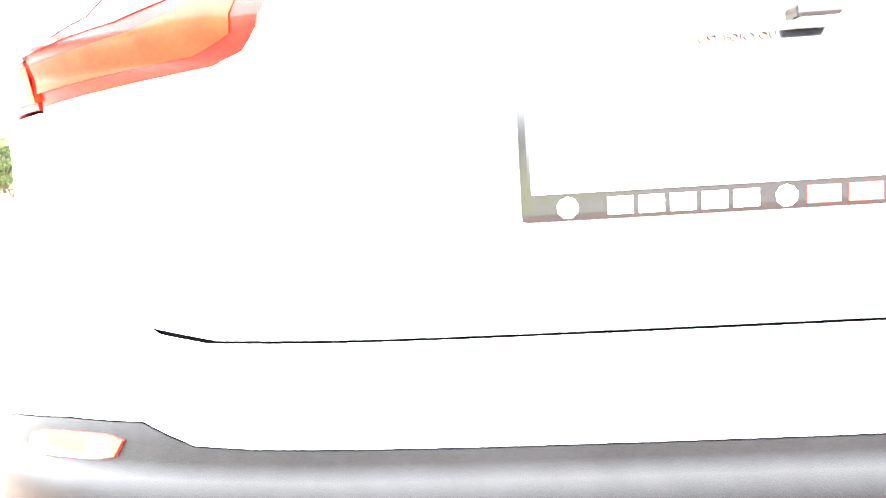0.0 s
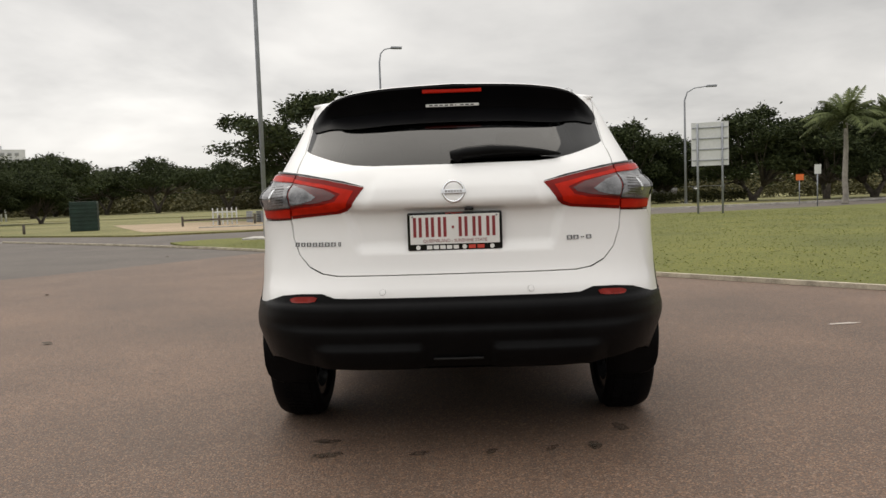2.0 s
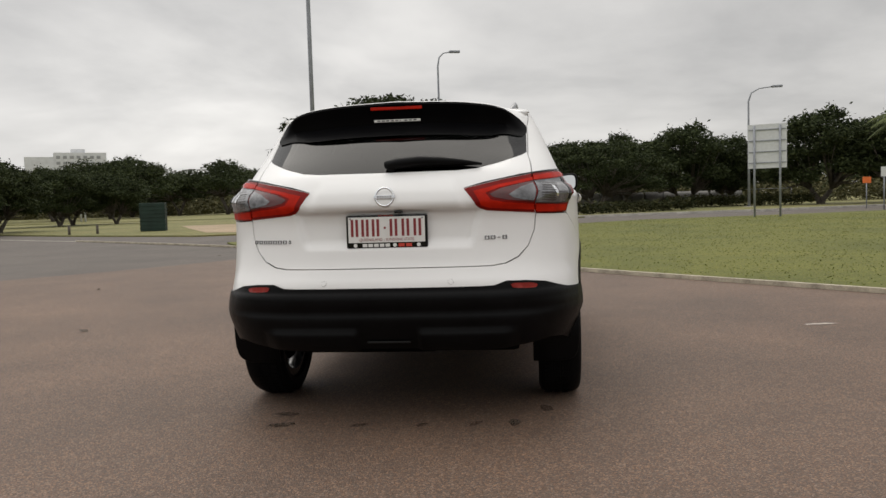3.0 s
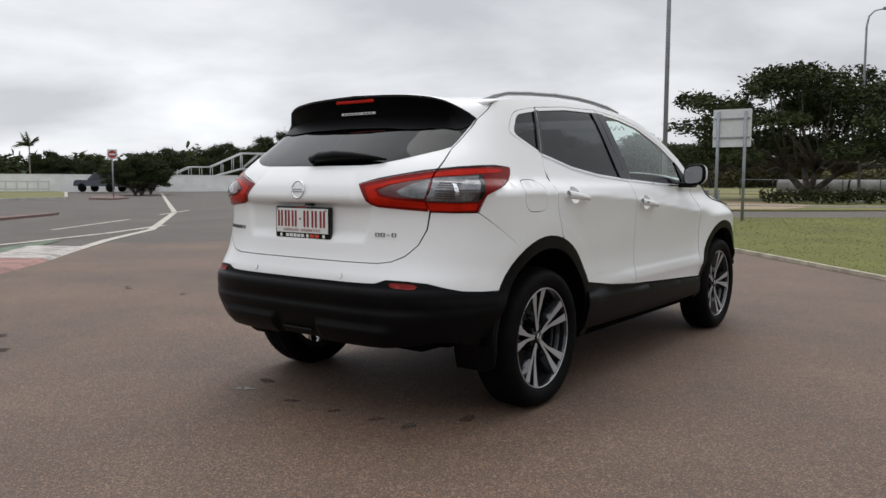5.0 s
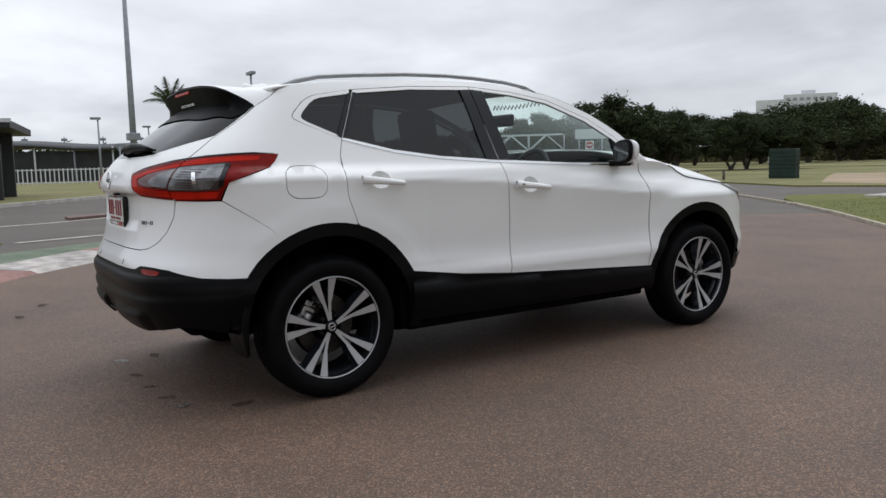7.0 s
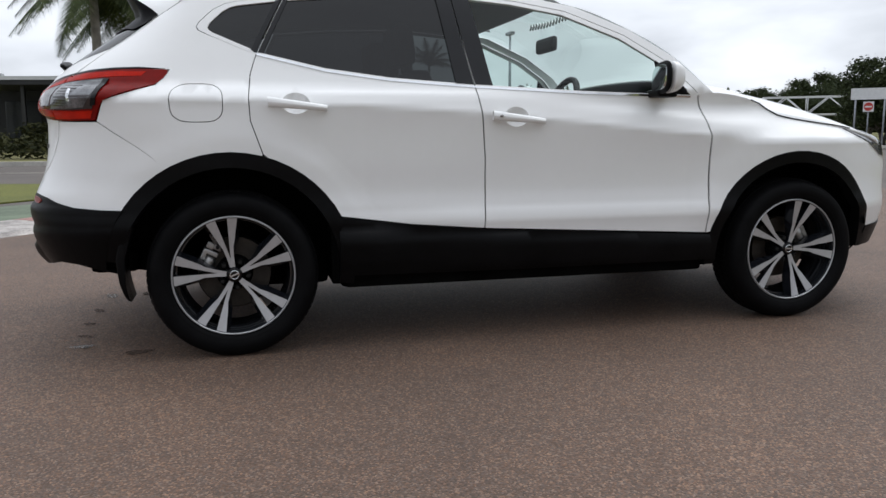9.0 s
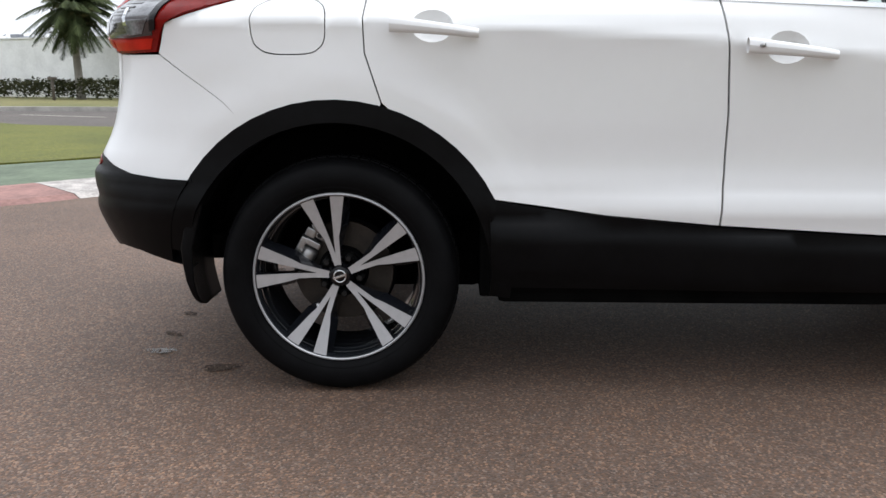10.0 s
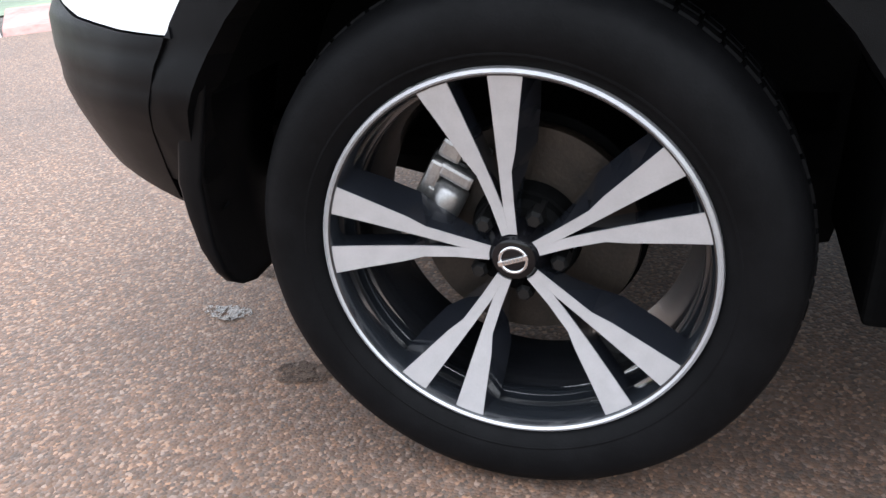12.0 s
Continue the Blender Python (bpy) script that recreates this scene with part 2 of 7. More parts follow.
def body(q, z, carve=1.0):
    """The car's skin: q runs round the plan from the middle of the tail, positive on the right side."""
    s = -1 if q < 0 else 1
    a = abs(q)
    if a < LQ:
        f = a / LQ * math.pi / 2
        b, n = YC - ramp(REAR, z), ramp(POWER, z)
        y = YC
        for _ in range(3):
            w = half_width(y, z)
            r = (abs(math.cos(f) / b)**n + abs(math.sin(f) / w)**n)**(-1 / n)
            y = YC - r * math.cos(f)
        x = r * math.sin(f)
        # the recess round the number plate, and the raised panel over it
        y += carve * .017 * ramp([(.30, 1), (.37 + (z - .9) * .25, 1), (.41 + (z - .9) * .25, 0)], x) * ramp([(.832, 0), (.880, 1), (.9985, 1), (1.003, 0)], z)
        y -= carve * .010 * ramp([(.338 - (z - 1.0) * .35, 1), (.366 - (z - 1.0) * .35, 0)], x) * ramp([(1.0025, 0), (1.006, 1), (1.075, 1), (1.150, 0)], z)
        return (s * x, y, z)
    y = YC + a - LQ
    if y < YF:
        return (s * half_width(y, z), y, z)
    f = min((y - YF) / 1.2, 1) * math.pi / 2
    b, n = ramp(NOSE, z) - YF, 2.6
    y = YF
    for _ in range(3):
        w = half_width(y, z)
        r = (abs(math.sin(f) / b)**n + abs(math.cos(f) / w)**n)**(-1 / n)
        y = YF + r * math.sin(f)
    return (s * r * math.cos(f), y, z)
def at_side(y, z, s=1):
    """q of the point of the side at y."""
    if y >= YF:
        b, n = ramp(NOSE, z) - YF, 2.6
        d = min((y - YF) / b, .9999)
        x = half_width(y, z) * (1 - d**n)**(1 / n)
        return (s * (LQ + YF - YC + 1.2 * math.atan2(y - YF, x) / (math.pi / 2)), z)
    if y >= YC:
        return (s * (LQ + y - YC), z)
    b, n = YC - ramp(REAR, z), ramp(POWER, z)
    d = min((YC - y) / b, .9999)
    x = half_width(y, z) * (1 - d**n)**(1 / n)
    return (s * LQ * math.atan2(x, YC - y) / (math.pi / 2), z)
def at_rear(x, z):
    """q of the point of the tail at x."""
    b, n = YC - ramp(REAR, z), ramp(POWER, z)
    c = b
    for _ in range(4):
        w = half_width(YC - c, z)
        c = b * max(1 - min(abs(x) / w, .9999)**n, 0)**(1 / n)
    return (math.copysign(LQ * math.atan2(abs(x), c) / (math.pi / 2), x), z)


# ==== building helpers ====
from mathutils.geometry import delaunay_2d_cdt


def link_mesh(name, me, mat, parent=None, label="", smooth=True):
    ob = new(name, me)
    if mat is not None:
        me.materials.append(mat)
    if smooth:
        me.polygons.foreach_set("use_smooth", [True] * len(me.polygons))
    if parent is not None:
        ob.parent = parent
    if label:
        ob["label"] = label
    return ob


def part(name, bm, mat, parent=None, label="", smooth=False):
    me = bpy.data.meshes.new(name)
    bmesh.ops.recalc_face_normals(bm, faces=bm.faces)
    bm.to_mesh(me)
    bm.free()
    return link_mesh(name, me, mat, parent, label, smooth)


def raw(name, verts, faces, mat, parent=None, label="", smooth=False):
    me = bpy.data.meshes.new(name)
    me.from_pydata(verts, [], faces)
    me.update()
    return link_mesh(name, me, mat, parent, label, smooth)


def thing(name, label, category, m=None, group="", kind=""):
    ob = new(name)
    ob.empty_display_size = 0.2
    if m is not None:
        ob.matrix_world = m
    return tagged(ob, label, category, group, kind)


def add_box(bm, lo, hi, bevel=0.0, m=None):
    r = bmesh.ops.create_cube(bm, size=1)
    c = [(a + b) / 2 for a, b in zip(lo, hi)]
    s = [abs(b - a) for a, b in zip(lo, hi)]
    bmesh.ops.scale(bm, vec=s, verts=r["verts"])
    bmesh.ops.translate(bm, vec=c, verts=r["verts"])
    vs = r["verts"]
    if bevel:
        es = {e for v in vs for e in v.link_edges}
        out = bmesh.ops.bevel(bm, geom=list(es), offset=bevel, segments=2, profile=0.6, affect="EDGES")
        vs = list({v for f in out["faces"] for v in f.verts} | {v for v in vs if v.is_valid})
    if m is not None:
        bmesh.ops.transform(bm, matrix=m, verts=vs)
    return vs


def box(name, lo, hi, mat, parent=None, label="", bevel=0.0, m=None):
    bm = bmesh.new()
    add_box(bm, lo, hi, bevel, m)
    return part(name, bm, mat, parent, label)


def add_tube(bm, pts, radii, n=10, cap=True):
    """A round tube along points."""
    rings = []
    pts = [Vector(p) for p in pts]
    side = None
    for i, p in enumerate(pts):
        d = (pts[min(i + 1, len(pts) - 1)] - pts[max(i - 1, 0)]).normalized()
        if side is None:
            side = d.orthogonal().normalized()
        else:
            side = (side - d * side.dot(d)).normalized()
        up = d.cross(side)
        r = radii[i] if isinstance(radii, (list, tuple)) else radii
        rings.append([bm.verts.new(p + (side * math.cos(a) + up * math.sin(a)) * r) for a in (2 * math.pi * k / n for k in range(n))])
    for a, b in zip(rings, rings[1:]):
        for k in range(n):
            bm.faces.new((a[k], a[(k + 1) % n], b[(k + 1) % n], b[k]))
    if cap:
        bm.faces.new(rings[0][::-1])
        bm.faces.new(rings[-1])


def tube(name, pts, radii, mat, parent=None, label="", n=10):
    bm = bmesh.new()
    add_tube(bm, pts, radii, n)
    return part(name, bm, mat, parent, label, smooth=True)


def revolve(name, profile, mat, parent=None, label="", n=96, closed=False, smooth=True):
    """A profile of (radius, x) turned about the x axis."""
    verts, faces = [], []
    m = len(profile)
    for k in range(n):
        a = 2 * math.pi * k / n
        verts += [(x, r * math.sin(a), r * math.cos(a)) for r, x in profile]
    for k in range(n):
        for j in range(m if closed else m - 1):
            a, b, j2 = k * m, (k + 1) % n * m, (j + 1) % m
            faces.append((a + j, a + j2, b + j2, b + j))
    bm = bmesh.new()
    vs = [bm.verts.new(v) for v in verts]
    for f in faces:
        bm.faces.new([vs[i] for i in f])
    ob = part(name, bm, mat, parent, label, smooth)
    ob.data.set_sharp_from_angle(angle=radians(35))
    return ob


def in_poly(p, poly):
    x, y, inside = p[0], p[1], False
    j = len(poly) - 1
    for i in range(len(poly)):
        a, b = poly[i], poly[j]
        if (a[1] > y) != (b[1] > y) and x < (b[0] - a[0]) * (y - a[1]) / (b[1] - a[1]) + a[0]:
            inside = not inside
        j = i
    return inside


def dense(poly, step):
    out = []
    for a, b in zip(poly, poly[1:] + poly[:1]):
        n = max(1, math.ceil(math.dist(a, b) / step))
        out += [(a[0] + (b[0] - a[0]) * k / n, a[1] + (b[1] - a[1]) * k / n) for k in range(n)]
    return out


def area(poly):
    return sum(a[0] * b[1] - b[0] * a[1] for a, b in zip(poly, poly[1:] + poly[:1])) / 2


def ccw(poly):
    return list(poly) if area(poly) > 0 else list(poly)[::-1]


def shrink(poly, d):
    """The outline drawn in by d (counter-clockwise)."""
    poly, out = ccw(poly), []
    for a, b, c in zip(poly[-1:] + poly[:-1], poly, poly[1:] + poly[:1]):
        u, v = Vector((b[0] - a[0], b[1] - a[1])), Vector((c[0] - b[0], c[1] - b[1]))
        if u.length < 1e-7 or v.length < 1e-7:
            continue
        u.normalize(), v.normalize()
        n = Vector((-u.y - v.y, u.x + v.x))
        if n.length < 1e-4:
            n = Vector((-u.y, u.x))
        n.normalize()
        k = max(n.dot(Vector((-u.y, u.x))), 0.5)
        out.append((b[0] + n.x * d / k, b[1] + n.y * d / k))
    return out


def round_poly(poly, rounds=2):
    """Corners cut twice, for soft outlines."""
    for _ in range(rounds):
        poly = [p for a, b in zip(poly, poly[1:] + poly[:1]) for p in
                ((a[0] * .8 + b[0] * .2, a[1] * .8 + b[1] * .2), (a[0] * .2 + b[0] * .8, a[1] * .2 + b[1] * .8))]
    return poly


def mirror(poly):
    return [(-q, z) for q, z in poly][::-1]


def skin_normal(q, z, surf):
    e = 0.004
    a, b = Vector(surf(q - e, z)), Vector(surf(q + e, z))
    c, d = Vector(surf(q, z - e)), Vector(surf(q, z + e))
    return (b - a).cross(d - c).normalized()


def panel(name, parent, outline, mat, off=0.0, thick=0.014, step=0.04, holes=(), gap=0.0, label="", surf=None, dome=0.0, edge=0.0, lines=()):
    """A sheet on the skin within an outline of (q, z), off proud of it, with its edges turned in. dome: bulge of its middle; edge: roll of its rim; lines: folds that its mesh follows."""
    surf = surf or body
    outline = ccw(outline)
    if gap:
        outline = shrink(outline, gap)
    holes = [ccw(h) for h in holes]
    loops = [dense(outline, step)] + [dense(h, step) for h in holes]
    pts, edges = [], []
    for lp in loops:
        k = len(pts)
        pts += [Vector(p) for p in lp]
        edges += [(k + i, k + (i + 1) % len(lp)) for i in range(len(lp))]
    for ln in lines:
        k = len(pts)
        pts += [Vector(p) for p in ln]
        edges += [(k + i, k + i + 1) for i in range(len(ln) - 1)]
    rim = np.array([tuple(p) for p in pts])
    qs, zs = [p[0] for p in outline], [p[1] for p in outline]
    q = min(qs) + step * 0.5
    while q < max(qs):
        z = min(zs) + step * 0.5
        while z < max(zs):
            if in_poly((q, z), outline) and not any(in_poly((q, z), h) for h in holes):
                if np.min(np.hypot(rim[:, 0] - q, rim[:, 1] - z)) > step * 0.45:
                    pts.append(Vector((q, z)))
            z += step
        q += step
    vs, _, tris, *_ = delaunay_2d_cdt(pts, edges, [], 0, 1e-6, False)
    vs = [tuple(v) for v in vs]
    tris = [t for t in tris if in_poly([sum(vs[i][k] for i in t) / 3 for k in (0, 1)], outline)
            and not any(in_poly([sum(vs[i][k] for i in t) / 3 for k in (0, 1)], h) for h in holes)]
    verts, normals = [], []
    for v in vs:
        n = skin_normal(*v, surf)
        o = off
        if dome or edge:
            d = float(np.min(np.hypot(rim[:, 0] - v[0], rim[:, 1] - v[1])))
            o += dome * min(d / 0.05, 1) * (2 - min(d / 0.05, 1))
            if edge and d < 1e-5:
                o -= edge
        verts.append(Vector(surf(*v)) + n * o)
        normals.append(n)
    faces = []
    for t in tris:
        a = [vs[i] for i in t]
        faces.append(tuple(t) if area(a) > 0 else tuple(t)[::-1])
    # rim
    count = {}
    for f in faces:
        for a, b in zip(f, f[1:] + f[:1]):
            count[(a, b)] = count.get((a, b), 0) + 1
    border = [e for e in count if (e[1], e[0]) not in count]
    if thick:
        for a, b in border:
            t = (verts[b] - verts[a])
            n = t.cross(normals[a] + normals[b])
            if n.length < 1e-12:
                continue
            n.normalize()
            k = len(verts)
            verts += [verts[a], verts[b], verts[b] - normals[b] * thick, verts[a] - normals[a] * thick]
            normals += [n] * 4
            faces.append((k + 1, k, k + 3, k + 2))
    me = bpy.data.meshes.new(name)
    me.from_pydata([tuple(v) for v in verts], [], faces)
    me.update()
    ob = link_mesh(name, me, mat, parent, label)
    if not dome:
        me.normals_split_custom_set_from_vertices([tuple(n) for n in normals])
    return ob


def sheet(name, rows, mat, parent=None, label="", thick=0.0, smooth=True):
    """A grid of points as a surface."""
    verts = [tuple(p) for r in rows for p in r]
    n = len(rows[0])
    faces = [(i * n + j, i * n + j + 1, (i + 1) * n + j + 1, (i + 1) * n + j) for i in range(len(rows) - 1) for j in range(n - 1)]
    ob = raw(name, verts, faces, mat, parent, label, smooth)
    if thick:
        mod = ob.modifiers.new("thickness", "SOLIDIFY")
        mod.thickness, mod.offset = thick, -1
    return ob


def writing(name, text, size, mat, parent, m, depth=0.001, wide=1.0, label=""):
    """Raised letters in the built-in font, as a mesh."""
    cu = bpy.data.curves.new(name, "FONT")
    cu.body, cu.size, cu.extrude, cu.align_x, cu.align_y = text, size, depth, "CENTER", "CENTER"
    cu.resolution_u = 2
    tmp = bpy.data.objects.new(name, cu)
    scene.collection.objects.link(tmp)
    bpy.context.view_layer.update()
    me = bpy.data.meshes.new_from_object(tmp.evaluated_get(bpy.context.evaluated_depsgraph_get()))
    bpy.data.objects.remove(tmp)
    bpy.data.curves.remove(cu)
    me.materials.clear()
    ob = link_mesh(name, me, mat, parent, label, smooth=False)
    ob.matrix_local = m @ Matrix.Diagonal((wide, 1, 1, 1))
    return ob


# ==== the car ====
AXLES, WHEEL_R, ARCH_Z = (0.0, 2.646), 0.343, 0.350
sd, rr = at_side, at_rear
car = thing("car", "white five-door compact crossover parked on brown asphalt", "car")
car.matrix_world = pose(.84, 0, 0, 0, 0, 0.5) @ pose(-.84, 0, 0)


def arc(axle, r, a0, a1, n=14):
    """Points of a wheel arch, angles from straight ahead over the top."""
    return [sd(AXLES[axle] + r * math.cos(radians(a0 + (a1 - a0) * k / n)), ARCH_Z + r * math.sin(radians(a0 + (a1 - a0) * k / n))) for k in range(n + 1)]


def both(name, outline, mat, label="", holes=(), **kw):
    """A panel on the right side and its mirror image on the left."""
    a = panel(name, car, outline, mat, holes=holes, label=label, **kw)
    b = panel(name, car, mirror(outline), mat, holes=[mirror(h) for h in holes], label=label, **kw)
    return a, b


def whole(half):
    """A right half of a tail outline, from the bottom middle to the top middle, made whole."""
    return half + [(-q, z) for q, z in half[::-1] if abs(q) > 1e-6]


# inner shell that darkens the joints
verts, faces = [], []
qs = [-(LQ + YF - YC + 1.2) + k * 0.05 for k in range(int(2 * (LQ + YF - YC + 1.2) / 0.05) + 1)]
zs = [0.27 + k * 0.042 for k in range(21)]
for q in qs:
    for z in zs:
        p, n = Vector(body(q, z)), skin_normal(q, z, body)
        verts.append(tuple(p - n * 0.035))
for i in range(len(qs) - 1):
    for j in range(len(zs) - 1):
        f = (i * 21 + j, (i + 1) * 21 + j, (i + 1) * 21 + j + 1, i * 21 + j + 1)
        c = sum((Vector(verts[k]) for k in f), Vector()) / 4
        near_arch = any(abs(c.x) > 0.6 and math.hypot(c.y - a, c.z - 0.345) < 0.46 for a in AXLES)
        low_cut = c.y > 2.0 and c.z > 0.93 - 0.1 * max(0, c.y - 2.9)
        tail_low = c.y < -0.38 and c.z < 0.44
        if not near_arch and not low_cut and not tail_low:
            faces.append(f)
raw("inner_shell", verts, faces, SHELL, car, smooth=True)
# floor and added boxes set low, mostly unseen, to keep light out below
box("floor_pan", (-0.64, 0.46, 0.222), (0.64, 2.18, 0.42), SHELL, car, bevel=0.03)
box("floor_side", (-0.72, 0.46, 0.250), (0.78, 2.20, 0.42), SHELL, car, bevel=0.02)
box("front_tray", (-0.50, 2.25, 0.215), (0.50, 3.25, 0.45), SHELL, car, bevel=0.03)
# plate added to shut off light between tyre and sill
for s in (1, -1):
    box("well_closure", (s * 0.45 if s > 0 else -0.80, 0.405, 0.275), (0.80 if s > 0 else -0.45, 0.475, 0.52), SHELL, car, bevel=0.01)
box("underbody_block", (-0.50, -0.02, 0.225), (0.50, 0.42, 0.40), SHELL, car, bevel=0.03)
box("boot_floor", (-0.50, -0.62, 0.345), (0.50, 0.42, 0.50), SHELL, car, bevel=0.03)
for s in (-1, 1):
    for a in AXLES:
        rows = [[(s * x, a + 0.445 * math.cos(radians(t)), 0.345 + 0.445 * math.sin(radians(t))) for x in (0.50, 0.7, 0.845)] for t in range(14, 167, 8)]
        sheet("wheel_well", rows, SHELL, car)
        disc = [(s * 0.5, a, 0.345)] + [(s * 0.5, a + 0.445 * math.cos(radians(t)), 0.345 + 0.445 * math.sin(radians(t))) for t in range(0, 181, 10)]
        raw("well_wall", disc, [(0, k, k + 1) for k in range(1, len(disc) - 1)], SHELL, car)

# doors
FRAME = [(-.084, 1.3255), (-.103, 1.336), (-.109, 1.349), (-.098, 1.369), (-.040, 1.4245), (.007, 1.4500), (.05, 1.4610), (.235, 1.491), (.58, 1.520), (.98, 1.531), (1.26, 1.508), (1.51, 1.466), (1.785, 1.360), (1.965, 1.250), (2.125, 1.085)]
rear_door = [sd(*p) for p in [(1.068, .503), (1.074, .65), (1.072, .81), (1.058, .975), (1.036, 1.122), (1.0, 1.33), (.972, 1.5305), (.58, 1.520), (.245, 1.492),
                              (.20, 1.40), (.124, 1.246), (.095, 1.16), (.084, 1.06), (.088, .97), (.132, .837)]] + arc(0, .493, 72, 27, 8) + [sd(.75, .530)]
front_door = [sd(*p) for p in [(1.068, .503), (1.6, .474), (2.158, .444), (2.165, .65), (2.163, .897), (2.145, .98), (2.125, 1.06), (2.118, 1.092), (1.965, 1.250), (1.785, 1.360),
                               (1.51, 1.466), (1.26, 1.508), (.98, 1.531), (.972, 1.5305), (1.0, 1.33), (1.036, 1.122), (1.058, .975), (1.072, .81), (1.074, .65)]]
win_r = [sd(*p) for p in [(.142, 1.246), (.40, 1.186), (.67, 1.150), (1.022, 1.125), (.99, 1.31), (.962, 1.512), (.58, 1.502), (.252, 1.473)]]
win_f = [sd(*p) for p in [(1.050, 1.124), (1.55, 1.099), (2.075, 1.086), (1.94, 1.234), (1.76, 1.343), (1.49, 1.448), (1.25, 1.489), (.992, 1.512), (1.018, 1.31)]]
win_q = [sd(*p) for p in [(-.064, 1.347), (-.059, 1.336), (-.044, 1.325), (.112, 1.258), (.222, 1.468), (.06, 1.443), (.028, 1.434), (-.004, 1.414), (-.054, 1.365)]]
DOORS = []


def cup_outline(y0, z0, s):
    return [sd(y0 + .112 + .056 * math.cos(radians(t)), z0 + .002 + .043 * math.sin(radians(t)), s) for t in range(0, 360, 20)]


for s in (1, -1):
    g = (lambda p: p) if s == 1 else mirror
    DOORS.append((panel("rear_door", car, g(rear_door), WHITE, holes=[g(win_r), cup_outline(.158, 1.038, s)], gap=.0030, step=.022, label="white rear door"),
                  panel("front_door", car, g(front_door), WHITE, holes=[g(win_f), cup_outline(1.098, .984, s)], gap=.0030, step=.022, label="white front door")))
    rd, fd = DOORS[-1]
    panel("window", rd, g(shrink(win_r, -.004)), GLASS_DARK, off=-.006, thick=0, label="dark privacy glass")
    panel("window", fd, g(shrink(win_f, -.004)), GLASS_CLEAR, off=-.006, thick=0, label="green-tinted clear glass")
    pil_r = [sd(*p) for p in [(.955, 1.128), (1.0325, 1.124), (.9970, 1.33), (.9705, 1.513), (.905, 1.509)]]
    pil_f = [sd(*p) for p in [(1.0395, 1.124), (1.118, 1.121), (1.055, 1.508), (.9765, 1.513), (1.0030, 1.33)]]
    panel("pillar_cover", rd, g(pil_r), GLOSS, off=.002, thick=.01)
    panel("pillar_cover", fd, g(pil_f), GLOSS, off=.002, thick=.01)
    edge_d = [sd(*p) for p in [(.130, 1.247), (.150, 1.246), (.262, 1.474), (.243, 1.476), (.206, 1.402)]]
    edge_q = [sd(*p) for p in [(.102, 1.256), (.120, 1.249), (.196, 1.400), (.234, 1.474), (.212, 1.470)]]
    panel("pillar_cover", rd, g(edge_d), GLOSS, off=.002, thick=.008)
    panel("pillar_cover", car, g(edge_q), GLOSS, off=.002, thick=.008)
    sail = [sd(*p) for p in [(1.93, 1.090), (2.078, 1.086), (1.955, 1.222), (1.925, 1.243)]]
    panel("mirror_mount", fd, g(sail), PLASTIC, off=.001, thick=.015)
    panel("window", car, g(shrink(win_q, -.004)), GLASS_DARK, off=-.006, thick=0, label="dark quarter glass")
    q_in = [(.110, 1.2585), (-.045, 1.3255), (-.060, 1.3365), (-.065, 1.3475), (-.055, 1.3655), (-.005, 1.4150), (.027, 1.4350), (.059, 1.4440), (.224, 1.4690)]
    q_out = [(.226, 1.4885), (.052, 1.4595), (.008, 1.4480), (-.038, 1.4230), (-.096, 1.3670), (-.106, 1.3490), (-.100, 1.3370), (-.082, 1.3270), (.112, 1.2435)]
    panel("window_trim", car, g([sd(*p) for p in q_in + q_out]), WHITE, off=.001, thick=.008, step=.02, label="white quarter window surround")
    # bright strip along the belt line
    strip = [sd(*p) for p in [(2.08, 1.083), (1.55, 1.094), (1.035, 1.117), (.67, 1.143), (.40, 1.179), (.124, 1.244)]]
    strip2 = [sd(y, z - .009) for y, z in [(.124, 1.244), (.40, 1.179), (.67, 1.143), (1.035, 1.117), (1.55, 1.094), (2.08, 1.083)]]
    panel("belt_strip", car, g(strip + strip2), CHROME, off=.003, thick=.006)

# handles
for (rd, fd), s in zip(DOORS, (1, -1)):
    for door, y0, z0 in ((rd, .158, 1.038), (fd, 1.098, .984)):
        n = 16
        rows = []
        for k in range(n + 1):
            u = k / n
            y = y0 + .235 * u
            z = z0 + .006 - .024 * u
            x = half_width(y, z) + .004 + .030 * math.sin(math.pi * min(max(u, .03), .97))**.4
            r, h = .012, .0205 * (1 - .40 * u)
            rows.append([(s * (x + r * math.cos(radians(t))), y, z + h * math.sin(radians(t))) for t in range(0, 361, 30)])
        sheet("handle", rows, WHITE, door, "white pull handle")
        panel("handle_cup", door, cup_outline(y0, z0, s), WHITE, off=0, thick=0, step=.010, dome=-.045)
        if door is fd:
            bm = bmesh.new()
            xk = half_width(1.13, .99) + .046
            add_tube(bm, [(s * (xk - .012), 1.128, .989), (s * xk, 1.128, .989)], .006, 12)
            part("key_lock", bm, STEEL, door, smooth=True)

